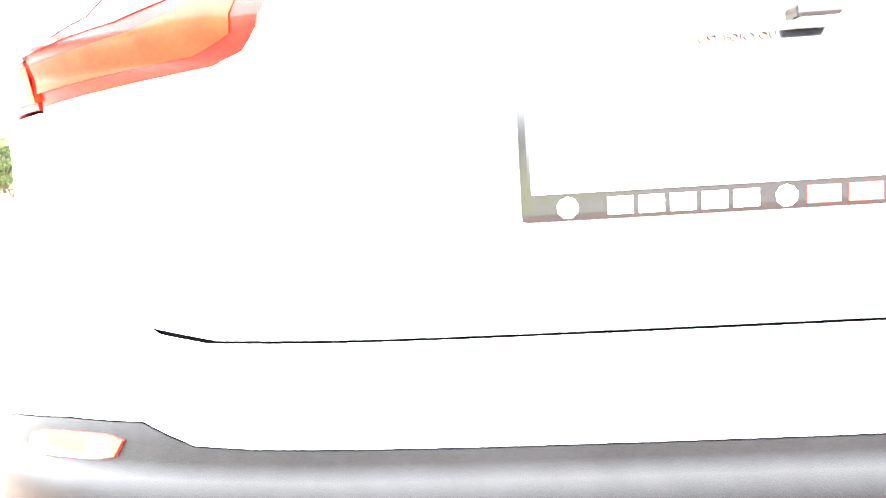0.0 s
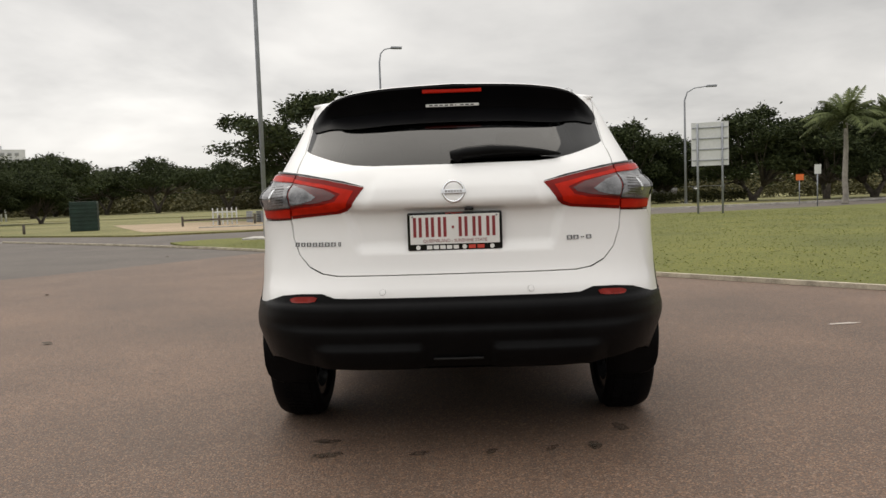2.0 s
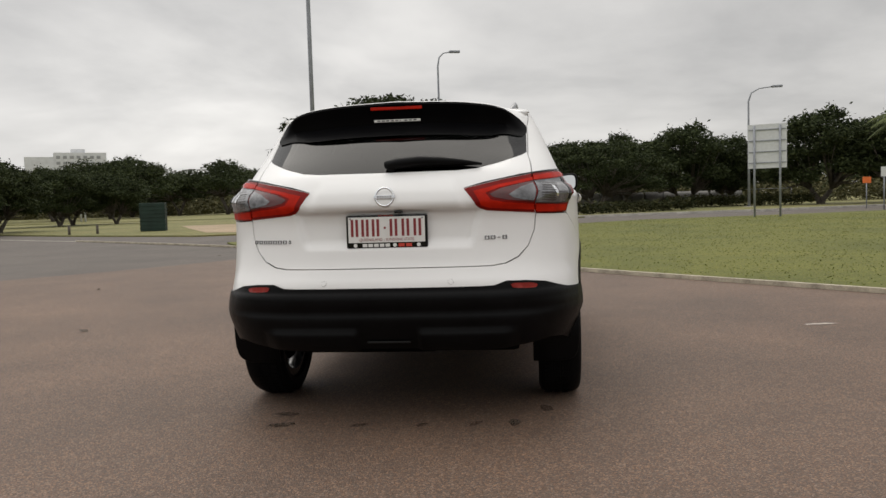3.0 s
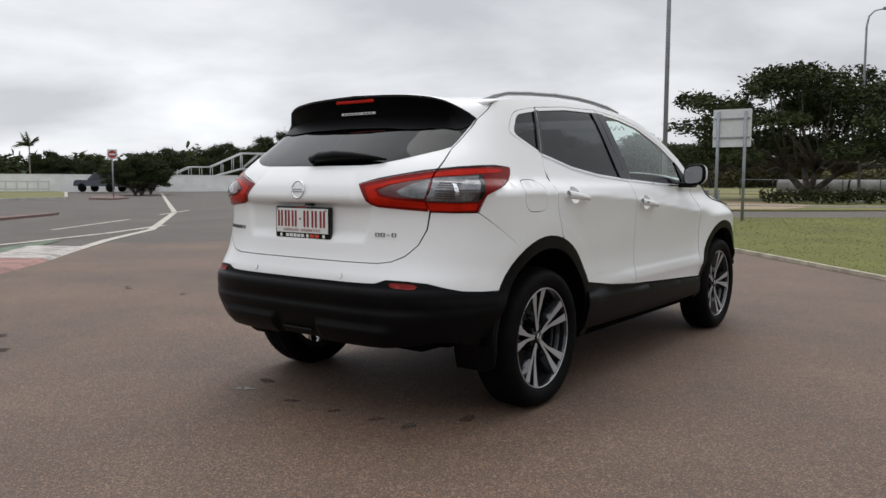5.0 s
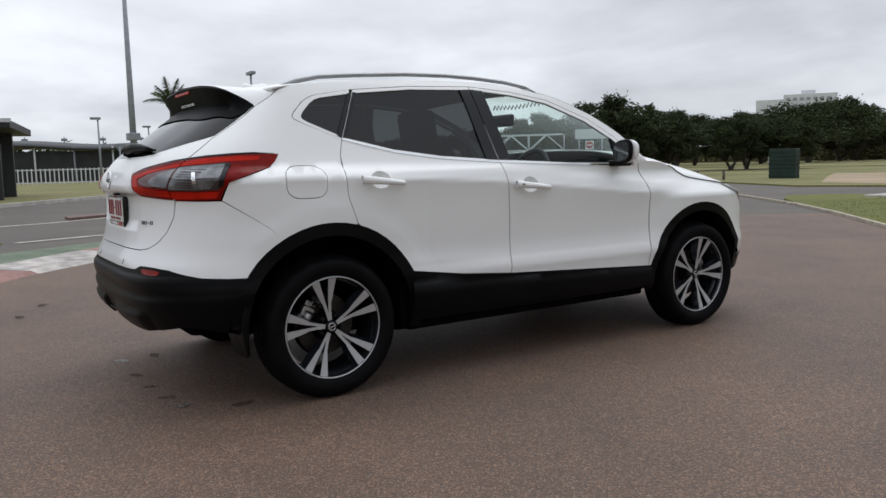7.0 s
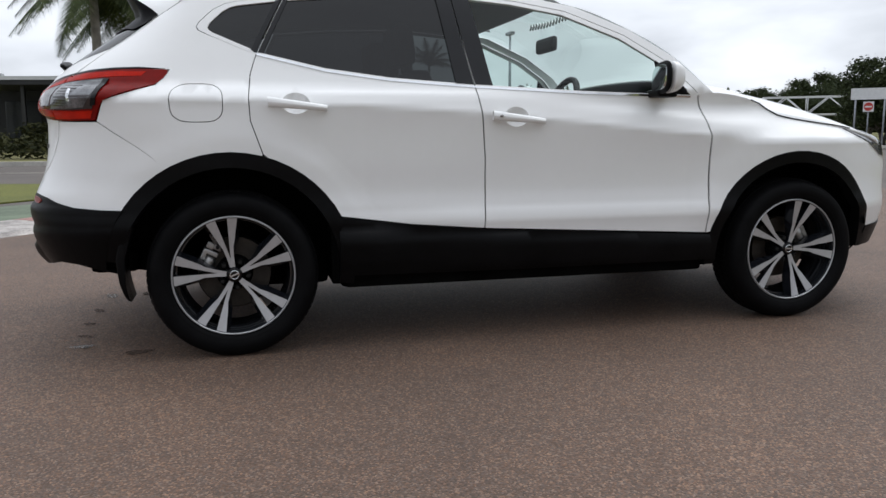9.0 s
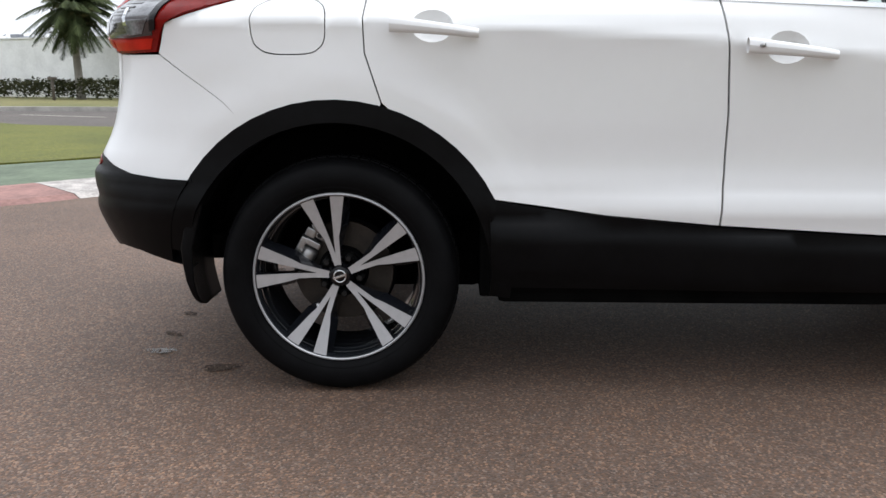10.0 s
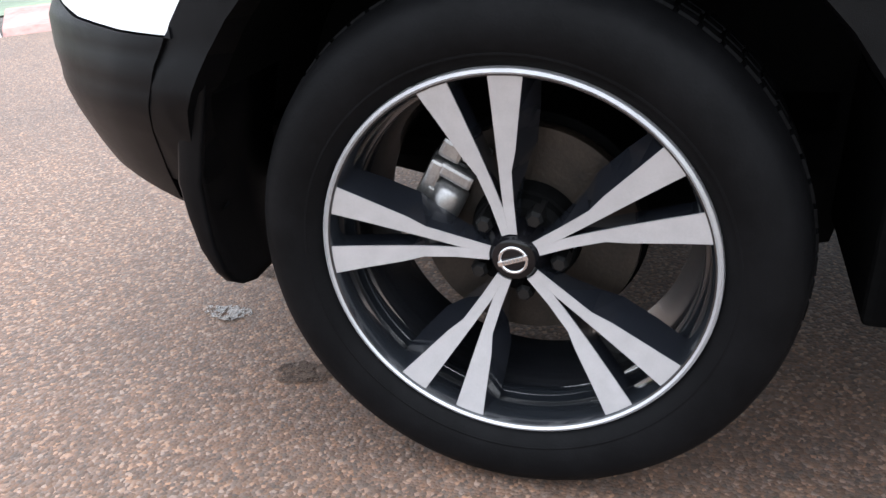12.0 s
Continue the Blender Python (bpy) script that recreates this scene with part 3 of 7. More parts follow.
# quarter, cantrail, fenders
quarter = [sd(-.236, .772)] + [sd(-.30, .838), sd(-.362, .882), sd(-.492, .971)] + [sd(-.462, 1.050), sd(-.267, 1.112), sd(-.212, 1.173), sd(-.33, 1.172), rr(.705, 1.160), rr(.655, 1.158), rr(.638, 1.25)] \
    + [rr(.638, 1.36), rr(.634, 1.400), sd(-.178, 1.450), sd(-.138, 1.484), sd(-.10, 1.500)] + [sd(*p) for p in [(.0, 1.514), (.25, 1.535), (.6, 1.552), (1.0, 1.558), (1.28, 1.538), (1.55, 1.492), (1.82, 1.385), (2.02, 1.265), (2.20, 1.095)]] \
    + [sd(*p) for p in FRAME[::-1]] + [sd(.124, 1.246), sd(.095, 1.16), sd(.084, 1.06), sd(.088, .97), sd(.132, .837)] + arc(0, .493, 75, 119, 8)
fuel = round_poly([sd(-.214, .964), sd(-.014, .964), sd(-.012, 1.118), sd(-.208, 1.118)], 3)
both("body_side", quarter, WHITE, holes=[fuel], gap=.0009, step=.035)
panel("fuel_flap", car, fuel, WHITE, gap=.0034, step=.03, label="white fuel filler flap")
panel("fuel_flap", car, mirror(fuel), WHITE, gap=.0, step=.03)
HOOD = [(2.06, 1.165, 1.092), (2.2, 1.158, 1.092), (2.44, 1.128, 1.057), (2.57, 1.105, .988), (2.75, 1.065, .957), (2.93, 1.012, .935), (3.10, .950, .895), (3.25, .870, .83), (3.38, .780, .76), (3.44, .73, .72)]
fender = [sd(*p) for p in [(2.162, .444), (2.170, .65), (2.168, .897), (2.150, .98), (2.130, 1.06), (2.124, 1.090)]] \
    + [sd(2.16 + .077 * k, ramp([(a, c) for a, b, c in HOOD], 2.16 + .077 * k) + .006) for k in range(11)] + [sd(3.08, .86)] \
    + [sd(3.22, .80), sd(3.36, .78), sd(3.46, .74), sd(3.50, .60), sd(3.30, .45), sd(3.10, .43)] + arc(1, .470, 10, 168, 14)
both("fender", fender, WHITE, gap=.0010, step=.04, label="white front wing")
lamp_f = [sd(*p) for p in [(2.94, .928), (3.09, .855), (3.22, .795), (3.36, .775), (3.42, .82), (3.25, .88), (3.1, .915)]]
both("headlight", lamp_f, CLEAR_LENS, off=.004, step=.03, label="clear headlight")

QN = LQ + YF - YC + 1.2
both("front_bumper", [sd(3.46, .735), (QN - .002, .735), (QN - .002, .42), sd(3.30, .455), sd(3.497, .60)], WHITE, step=.05, label="white front bumper")
both("grille", [(QN - .26, .56), (QN - .003, .52), (QN - .003, .70), (QN - .30, .70)], GLOSS, off=.006, step=.04, label="gloss black grille")
both("front_lip", [sd(3.46, .40), (QN - .002, .40), (QN - .002, .30), sd(3.40, .31)], PLASTIC, off=.004, step=.05)
# hood, roof, windscreen
rows = []
for k in range(26):
    y = 2.06 + 1.38 * k / 25
    zc, zg = ramp([(a, b) for a, b, c in HOOD], y), ramp([(a, c) for a, b, c in HOOD], y)
    w = half_width(min(y, 2.9), zg) * (1 - max(0, (y - 2.7) / .76)**2.6)**(1 / 2.6) if y < 3.459 else .1
    rows.append([(w * u, y, zg + (zc - zg) * (1 - abs(u)**5.0) + .02 * (1 - u * u)) for u in (j / 12 - 1 for j in range(25))])
sheet("bonnet", rows, WHITE, car, thick=.01)
for s in (1, -1):
    line = []
    for k in range(13):
        y = 2.42 + .56 * k / 12
        zg = ramp([(a, c) for a, b, c in HOOD], y)
        line.append((s * (half_width(min(y, 2.9), zg) * (1 - max(0, (y - 2.7) / .76)**2.6)**(1 / 2.6) + .0015), y, zg + .004))
    tube("bonnet_gap", line, .0030, SHELL, car, n=6)
EDGE = [(-.17, 1.490), (.0, 1.514), (.25, 1.535), (.6, 1.552), (1.0, 1.558), (1.28, 1.538), (1.55, 1.492), (1.82, 1.385), (2.02, 1.265), (2.20, 1.095)]
rows = []
for k in range(33):
    y = -.30 + 1.72 * k / 32
    z = ramp([(-.30, 1.468)] + EDGE, y)
    w = half_width(y, z) if y > -.17 else half_width(-.17, z) - (-.17 - y) * .25
    rows.append([(w * u, y + max(0, -.17 - y) * abs(u)**5 - .05 * (1 - u * u) * max(0, (.3 - y)) + .10 * (1 - u * u) * max(0, (y - 1.0) / .42), z + .036 * (1 - abs(u)**2.2)) for u in (j / 14 - 1 for j in range(29))])
sheet("roof", rows, WHITE, car, thick=.008)
sheet("headliner", [[(x * .97, y, z - .03) for x, y, z in r] for r in rows], LINER, car)
rows = []
for k in range(17):
    y = 1.42 + .78 * k / 16
    z = ramp(EDGE, y)
    w = half_width(y, z)
    rows.append([(w * u, y + (.10 + .12 * k / 16) * (1 - u * u), z + .036 * (1 - abs(u)**2.2) * (1 - k / 16 * .3)) for u in (j / 12 - 1 for j in range(25))])
sheet("windscreen", rows, GLASS_SCREEN, car, "clear windscreen")
bm = bmesh.new()
add_box(bm, (-.62, 1.70, .86), (.62, 2.28, 1.075), .05)
part("dashboard", bm, CABIN, car)

# tailgate, glass and bumper
gate_r = [rr(0, .747), rr(.35, .747), rr(.47, .748), rr(.53, .757), rr(.585, .783), rr(.63, .83), rr(.658, .90), rr(.667, .975), rr(.655, 1.08), rr(.650, 1.158), rr(.6365, 1.25), rr(.6360, 1.36), rr(.632, 1.400), rr(.60, 1.455), rr(.3, 1.485), rr(0, 1.49)]
glass_r = [rr(0, 1.175), rr(.32, 1.177), rr(.40, 1.184), rr(.48, 1.203), rr(.56, 1.230), rr(.605, 1.247), rr(.630, 1.262), rr(.630, 1.30), rr(.628, 1.38), rr(.58, 1.43), rr(0, 1.44)]
folds = [[rr(-.42 + .02 * k, z) for k in range(43)] for z in (.9965, 1.0008, 1.0045)]
for s in (1, -1):
    folds += [[rr(s * (w - (z - 1.0) * .35), z) for z in (1.010, 1.030, 1.050, 1.070, 1.088)] for w in (.338, .352, .366)]
    folds += [[rr(s * (w + (z - .9) * .25), z) for z in (.880, .900, .920, .940, .960, .980, .991)] for w in (.37, .39, .41)]
tailgate = panel("tailgate", car, whole(gate_r), WHITE, holes=[shrink(whole(glass_r), .006)], gap=.002, step=.016, lines=folds, label="white tailgate with a plate recess")
panel("rear_glass", tailgate, whole(glass_r), GLASS_REAR, off=.001, thick=.004, step=.03, label="dark privacy glass")
fr_o = whole(glass_r)
panel("glass_border", tailgate, shrink(fr_o, -.002), GLOSS, off=-.0015, thick=0, holes=[shrink(fr_o, .016)], step=.03)
black_top = [rr(0, .660), rr(.42, .661), rr(.478, .663), rr(.505, .672), rr(.53, .681), rr(.62, .679), rr(.70, .670), sd(-.668, .652), sd(-.60, .634), sd(-.50, .626), sd(-.402, .623)]
bumper_r = black_top + arc(0, .493, 145, 119, 6) + [sd(-.236, .775), sd(-.30, .838), sd(-.362, .882), sd(-.492, .968), rr(.74, .969), rr(.670, .972), rr(.6605, .90), rr(.6325, .8305), rr(.587, .7815), rr(.531, .7553), rr(.47, .7464), rr(.35, .7456), rr(0, .7456)]
panel("rear_bumper", car, whole(bumper_r), WHITE, gap=.0008, step=.03, label="white upper bumper")
low_r = [rr(0, .385), rr(.40, .385), rr(.60, .392), rr(.72, .412), sd(-.60, .405), sd(-.50, .378), sd(-.43, .362)] + arc(0, .493, 176, 145, 5) + black_top[::-1]


def low_skin(q, z):
    """The lower bumper: a proud upper band over a set-back apron with two raised wedges."""
    x, y, z0 = body(q, z)
    n = skin_normal(q, z, body)
    near = ramp([(.60, 1), (.76, .15)], abs(x))
    o = (.4 + .6 * near) * .016 * ramp([(.560, .3), (.590, .85), (.618, 1), (.630, .75), (.646, 0)], z) + near * .012 * ramp([(.36, .1), (.46, .5), (.518, 1), (.530, .9), (.552, .1), (.58, 0)], z)
    o += .022 * ramp([(.125, 0), (.160, 1), (.50, 1), (.585, 0)], abs(x)) * ramp([(.385, .6), (.44, 1), (.462, .95), (.482, 0)], z) * (1 if y < -.55 else 0)
    return tuple(Vector((x, y, z0)) + n * o)


lower = panel("lower_bumper", car, whole(low_r), PLASTIC, off=.001, gap=.001, step=.014, thick=.03, surf=low_skin, label="black plastic lower bumper")
bm = bmesh.new()
add_box(bm, (-.098, -.823, .412), (.098, -.78, .421), .004)
part("apron_strip", bm, DARK_STEEL, lower, "grey strip under the bumper")
refl = round_poly([rr(.560, .646), rr(.655, .641), rr(.668, .658), rr(.64, .667), rr(.545, .670)], 1)
both("reflector", refl, REFLEX, off=.0045, thick=.004, step=.02, surf=low_skin, label="red reflector")
for s in (-1, 1):
    c = rr(.287 * s, .684)
    ring = [(c[0] + .011 * math.cos(radians(t)), c[1] + .011 * math.sin(radians(t))) for t in range(0, 360, 24)]
    panel("parking_sensor", car, ring, WHITE, off=.0015, thick=.004, step=.01)
    panel("sensor_ring", car, shrink(ring, -.0007), SHELL, off=.0006, thick=.002, step=.01, holes=[ring])

# tail lamps: an inner half on the tailgate and an outer half on the body
def smooth_skin(q, z):
    """The lamp's own skin: it stands proud of the shoulder where it wraps the corner."""
    x, y, z0 = body(q, z, 0.0)
    o = .017 * ramp([(1.03, 0), (1.10, .7), (1.14, 1), (1.19, 1)], z)
    o *= ramp([(.656, 0), (.73, 1), (.9, 1)], abs(x)) * ramp([(-.60, 1), (-.42, 1), (-.33, .4), (-.24, 0)], y)
    return (x + (o if x > 0 else -o), y, z0)


inner = [rr(.350, 1.092), rr(.40, 1.020), rr(.418, 1.003), rr(.45, .992), rr(.55, .984), rr(.662, .975), rr(.653, 1.08), rr(.650, 1.154), rr(.52, 1.130), rr(.44, 1.112)]
outer = [rr(.668, .974), rr(.74, .972), sd(-.497, .974), sd(-.480, 1.02), sd(-.462, 1.048), sd(-.40, 1.075), sd(-.267, 1.113), sd(-.236, 1.138), sd(-.219, 1.160), sd(-.220, 1.169), sd(-.228, 1.173), sd(-.33, 1.174), sd(-.42, 1.170), rr(.705, 1.163), rr(.655, 1.155), rr(.659, 1.08)]
for s in (1, -1):
    g = (lambda p: p) if s == 1 else mirror
    lamp = panel("tail_lamp", car, g(inner), RED_DEEP, off=.0065, thick=.03, step=.016, surf=smooth_skin, gap=.001, edge=.004, label="red and clear boomerang tail lamp on the tailgate")
    ring_o = [rr(.392, 1.078), rr(.424, 1.020), rr(.464, 1.006), rr(.55, .998), rr(.658, .990), rr(.656, 1.018), rr(.52, 1.029), rr(.468, 1.040), rr(.445, 1.068), rr(.50, 1.088), rr(.652, 1.120), rr(.650, 1.134), rr(.52, 1.106)]
    panel("light_guide", lamp, g(ring_o), RED_LENS, off=.011, thick=.010, step=.014, surf=smooth_skin, edge=.003, label="bright red light band")
    dark = [rr(.462, 1.064), rr(.482, 1.049), rr(.535, 1.038), rr(.656, 1.026), rr(.653, 1.117), rr(.515, 1.087)]
    panel("smoked_lens", lamp, g(dark), DARK_RED, off=.0082, thick=.004, step=.014, surf=smooth_skin, label="dark red inner lens")
    clear = [rr(.545, 1.060), rr(.565, 1.046), rr(.61, 1.036), rr(.655, 1.031), rr(.652, 1.106), rr(.60, 1.090)]
    panel("clear_lens", lamp, g(clear), CLEAR_LENS, off=.0096, thick=.006, step=.014, surf=smooth_skin, label="clear reversing lens")
    lamp2 = panel("tail_lamp", car, g(outer), RED_DEEP, off=.0065, thick=.03, step=.016, surf=smooth_skin, gap=.001, edge=.004, label="red and clear tail lamp wrapping the body corner")
    band_lo = [rr(.664, .982), rr(.74, .980), sd(-.510, .982), sd(-.500, 1.012), rr(.76, 1.012), rr(.662, 1.018)]
    panel("light_guide", lamp2, g(band_lo), RED_LENS, off=.011, thick=.010, step=.014, surf=smooth_skin, edge=.003, label="bright red light band")
    band_hi = [rr(.657, 1.122), rr(.72, 1.130), sd(-.45, 1.138), sd(-.32, 1.143), sd(-.30, 1.160), sd(-.42, 1.160), rr(.705, 1.152), rr(.656, 1.140)]
    panel("light_guide", lamp2, g(band_hi), RED_LENS, off=.011, thick=.010, step=.014, surf=smooth_skin, edge=.003, label="bright red light band")
    dark2 = [rr(.661, 1.023), rr(.76, 1.017), sd(-.500, 1.020), sd(-.448, 1.134), rr(.72, 1.126), rr(.657, 1.118)]
    panel("smoked_lens", lamp2, g(dark2), SMOKE, off=.0082, thick=.004, step=.014, surf=smooth_skin, label="smoked inner lens")
    cl2 = [rr(.662, 1.026), rr(.76, 1.022), sd(-.535, 1.025), sd(-.49, 1.08), sd(-.455, 1.128), rr(.72, 1.122), rr(.658, 1.114)]
    panel("clear_lens", lamp2, g(cl2), CLEAR_LENS, off=.0096, thick=.006, step=.014, surf=smooth_skin, label="clear indicator lens")
    for k in range(8):
        zk = 1.034 + .0098 * k
        panel("lens_rib", lamp2, g([rr(.690, zk), rr(.752, zk - .003), rr(.752, zk), rr(.690, zk + .003)]), SMOKE, off=.0108, thick=.003, step=.02, surf=smooth_skin)
    panel("dark_divider", lamp2, g([sd(-.505, 1.03), sd(-.487, 1.035), sd(-.435, 1.13), sd(-.455, 1.132)]), GLOSS, off=.0115, thick=.004, step=.014, surf=smooth_skin)
    panel("bulb_reflector", lamp2, g([sd(-.598, 1.050), sd(-.584, 1.049), sd(-.582, 1.090), sd(-.594, 1.092)]), CHROME, off=.0110, thick=.003, step=.01, surf=smooth_skin, label="bright bulb reflector")
    top = [rr(.352, 1.095), rr(.44, 1.114), rr(.52, 1.132), rr(.650, 1.156), rr(.705, 1.165), sd(-.42, 1.172), sd(-.33, 1.176), sd(-.230, 1.175), sd(-.33, 1.181), sd(-.42, 1.178), rr(.70, 1.171), rr(.60, 1.153), rr(.44, 1.120)]
    panel("lamp_seal", lamp, g(top), GLOSS, off=.003, thick=.006, step=.03, surf=smooth_skin)

# cladding
sill = [sd(.44, .318), sd(1.2, .312), sd(2.20, .316), sd(2.178, .437), sd(1.6, .470), sd(1.07, .499), sd(.75, .531), sd(.60, .548), sd(.428, .574)]


def sill_skin(q, z):
    x, y, z0 = body(q, z)
    s = 1 if x > 0 else -1
    o = .004 + .020 * ramp([(.30, 0), (.36, .8), (.44, 1), (.475, .6), (.49, 0)], z + .045 * (y - 1.07))
    return (x + s * o, y, z0)


for s in (1, -1):
    g = (lambda p: p) if s == 1 else mirror
    panel("sill_cladding", car, g(sill), PLASTIC, off=.0, thick=.04, step=.03, surf=sill_skin, label="black plastic sill cladding")
    panel("arch_cladding", car, g(arc(0, .498, -8, 172, 26) + arc(0, .436, 172, -8, 26)), PLASTIC, off=.008, thick=.05, step=.03, edge=.006, label="black plastic wheel arch cladding")
    panel("arch_cladding", car, g(arc(1, .474, -2, 188, 26) + arc(1, .418, 188, -2, 26)), PLASTIC, off=.008, thick=.05, step=.03, edge=.006, label="black plastic wheel arch cladding")
    low_f = [sd(3.08, .34), sd(3.3, .34), sd(3.48, .34), sd(3.50, .45), sd(3.3, .45), sd(3.11, .44)]
    panel("front_apron", car, g(low_f), PLASTIC, off=.006, thick=.03, step=.04)
    # mud flap behind the rear wheel: a curved blade whose outer edge carries on the arch cladding
    bm = bmesh.new()
    grid = []
    for z in (.245, .255, .27, .29, .33, .38, .43, .48, .53, .57, .605):
        yc = ramp([(.245, -.412), (.30, -.424), (.36, -.432), (.43, -.432), (.50, -.412), (.56, -.396), (.605, -.380)], z)
        xo = ramp([(.245, .790), (.258, .828), (.28, .850), (.32, .862), (.42, .866), (.605, .868)], z)
        wide = ramp([(.245, .004), (.34, .012), (.45, .018), (.605, .020)], z)
        line = []
        for x, k in ((.64, .35), (.74, .35), (xo - .035, .35), (xo - .012, .8), (xo - .003, 1), (xo, .75)):
            line.append((x, yc + (wide if k > .5 else .006) * k, z))
        for x, k in ((xo, -.75), (xo - .003, -1), (xo - .012, -1), (.74, -1), (.64, -1)):
            line.append((x, yc + wide * k, z))
        grid.append([bm.verts.new((s * x, y, zz)) for x, y, zz in line])
    n = len(grid[0])
    for a, b in zip(grid, grid[1:]):
        for k in range(n):
            bm.faces.new((a[k], a[(k + 1) % n], b[(k + 1) % n], b[k]))
    bm.faces.new(grid[0]), bm.faces.new(grid[-1])
    bmesh.ops.recalc_face_normals(bm, faces=bm.faces)
    part("mud_flap", bm, PLASTIC, car, "black mud flap", smooth=True)

# spoiler: sections (y, z) from the roof edge over the tip and back to the glass
top_rows, rows = [], []
flank = [Vector(body(*p)) for p in (sd(-.104, 1.499), sd(-.140, 1.4845), sd(-.180, 1.451), rr(.633, 1.402), rr(.633, 1.398))]
for k in range(61):
    u = k / 30 - 1
    a, sx = abs(u), -1 if u < 0 else 1
    x = .632 * u
    ty = ramp([(0, -.425), (.5, -.412), (.7, -.392), (.8, -.372), (.88, -.340), (.94, -.298), (1, -.243)], a)
    tz = ramp([(0, 1.535), (.4, 1.527), (.68, 1.511), (.80, 1.494), (.88, 1.474), (.94, 1.450), (1, 1.412)], a)
    low = ramp([(0, 1.364), (.40, 1.359), (.62, 1.350), (.70, 1.349), (.78, 1.355), (.84, 1.357), (.90, 1.352), (.96, 1.346), (1, 1.368)], a)
    fy = ramp([(0, -.300), (.7, -.280), (.86, -.215), (1, -.150)], a)
    fz = ramp([(0, 1.512), (.5, 1.498), (.80, 1.496), (.90, 1.494), (1, 1.486)], a)
    line = [Vector(p) for p in ((x, fy + .03, fz - .012), (x, fy, fz), (x, (fy + ty) / 2, (fz + tz) / 2 + .004), (x, ty + .012, tz), (x, ty, tz - .005))]
    w = ramp([(.84, 0), (.92, .35), (1, 1)], a)
    line = [p.lerp(Vector((q.x * sx, q.y, q.z)), w) for p, q in zip(line, flank)]
    top_rows.append(line)
    tip = line[-1]
    over = max(0, body(*rr(min(abs(tip.x), .630), tip.z))[1] - tip.y)
    face = [(tip.x, tip.y, tip.z + .001)]
    for v in (.06, .15, .30, .45, .60, .80, 1):
        z = tip.z + (min(low, tip.z - .02) - tip.z) * v
        face.append((x, body(*rr(min(abs(x), .632), z))[1] - .011 - over * max(0, 1 - v / .62)**1.1, z))
    rows.append(face)
spoiler = sheet("roof_spoiler", rows, SATIN, car, "white-topped roof spoiler with a gloss black rear face")
spoiler.data.set_sharp_from_angle(angle=radians(50))
sheet("spoiler_top", top_rows, WHITE, spoiler, "white spoiler top")
bm = bmesh.new()
add_box(bm, (-.128, -.4225, 1.494), (.128, -.400, 1.511), .003)
part("brake_light", bm, RED_LENS, spoiler, "high red brake light")
bm = bmesh.new()
add_box(bm, (-.116, -.3960, 1.438), (.116, -.365, 1.450), .002)
part("dealer_sticker", bm, PLATE_WHITE, spoiler, "white dealer sticker with dark bars")
for k in range(9):
    box("sticker_bar", (-.10 + k * .0225, -.3966, 1.4415), (-.10 + k * .0225 + (.015 if k != 5 else .004), -.3956, 1.4465), SHELL, spoiler)

# wiper
wip = [(-.01, -.712, 1.210), (.05, -.716, 1.216), (.15, -.708, 1.224), (.25, -.702, 1.222), (.34, -.694, 1.216), (.42, -.682, 1.207)]
wiper = tube("wiper", wip, [.016, .025, .024, .018, .011, .004], PLASTIC, tailgate, "black rear wiper", n=12)
tube("wiper_blade", [(.03, -.700, 1.196), (.20, -.694, 1.204), (.43, -.672, 1.204)], [.006, .010, .005], PLASTIC, wiper, n=6)
bm = bmesh.new()
add_tube(bm, [(.02, -.700, 1.199), (.02, -.730, 1.207)], [.024, .020], 16)
part("wiper_boss", bm, PLASTIC, wiper, smooth=True)

# number plate, its frame, badges
py0 = -.774
plate = new("number_plate")
plate["label"] = "white number plate with maroon bars in a black dealer frame"
plate.parent = car
plate.matrix_local = pose(0, py0, .912) @ Matrix.Scale(.962, 4) @ pose(0, -py0, -.912)
bm = bmesh.new()
add_box(bm, (-.193, py0 - .010, .834), (.193, py0 + .012, .990), .009)
part("plate_frame", bm, GLOSS, plate, "black dealer frame")
bm = bmesh.new()
add_box(bm, (-.181, py0 - .0135, .861), (.181, py0 - .008, .980), .001)
part("plate_sheet", bm, PLATE_WHITE, plate, "white plate")
for k, w in ((-.151, .035), (-.101, .035), (-.051, .035), (.034, .036), (.090, .036), (.146, .036)):
    for x0 in (k - w / 2, k + w / 2 - .0125):
        bm = bmesh.new()
        add_box(bm, (x0, py0 - .0155, .890), (x0 + .0125, py0 - .012, .970), .001)
        part("plate_bar", bm, MAROON, plate, "maroon bar")
box("plate_dot", (-.012, py0 - .0155, .924), (-.003, py0 - .012, .934), MAROON, plate)
writing("state_line", "QUEENSLAND - SUNSHINE STATE", .0185, MAROON, plate, pose(0, py0 - .0137, .874, 90), .0008, .93)
writing("top_line", "JUST FOR YOU", .0105, INK_RED, plate, pose(-.002, py0 - .0102, .985, 90), .0006)
for x0, x1, m in ((-.115, .020, PLATE_WHITE), (.055, .125, INK_RED)):
    n = 5 if m is PLATE_WHITE else 2
    w = (x1 - x0) / n
    for k in range(n):
        box("dealer_bar", (x0 + k * w, py0 - .0112, .8405), (x0 + k * w + w * .8, py0 - .0095, .8555), m, plate)
for x in (-.150, .038, .150):
    bm = bmesh.new()
    bmesh.ops.create_circle(bm, cap_ends=True, radius=.0095, segments=9, matrix=pose(x, py0 - .0105, .848, 90))
    part("dealer_mark", bm, PLATE_WHITE, plate)
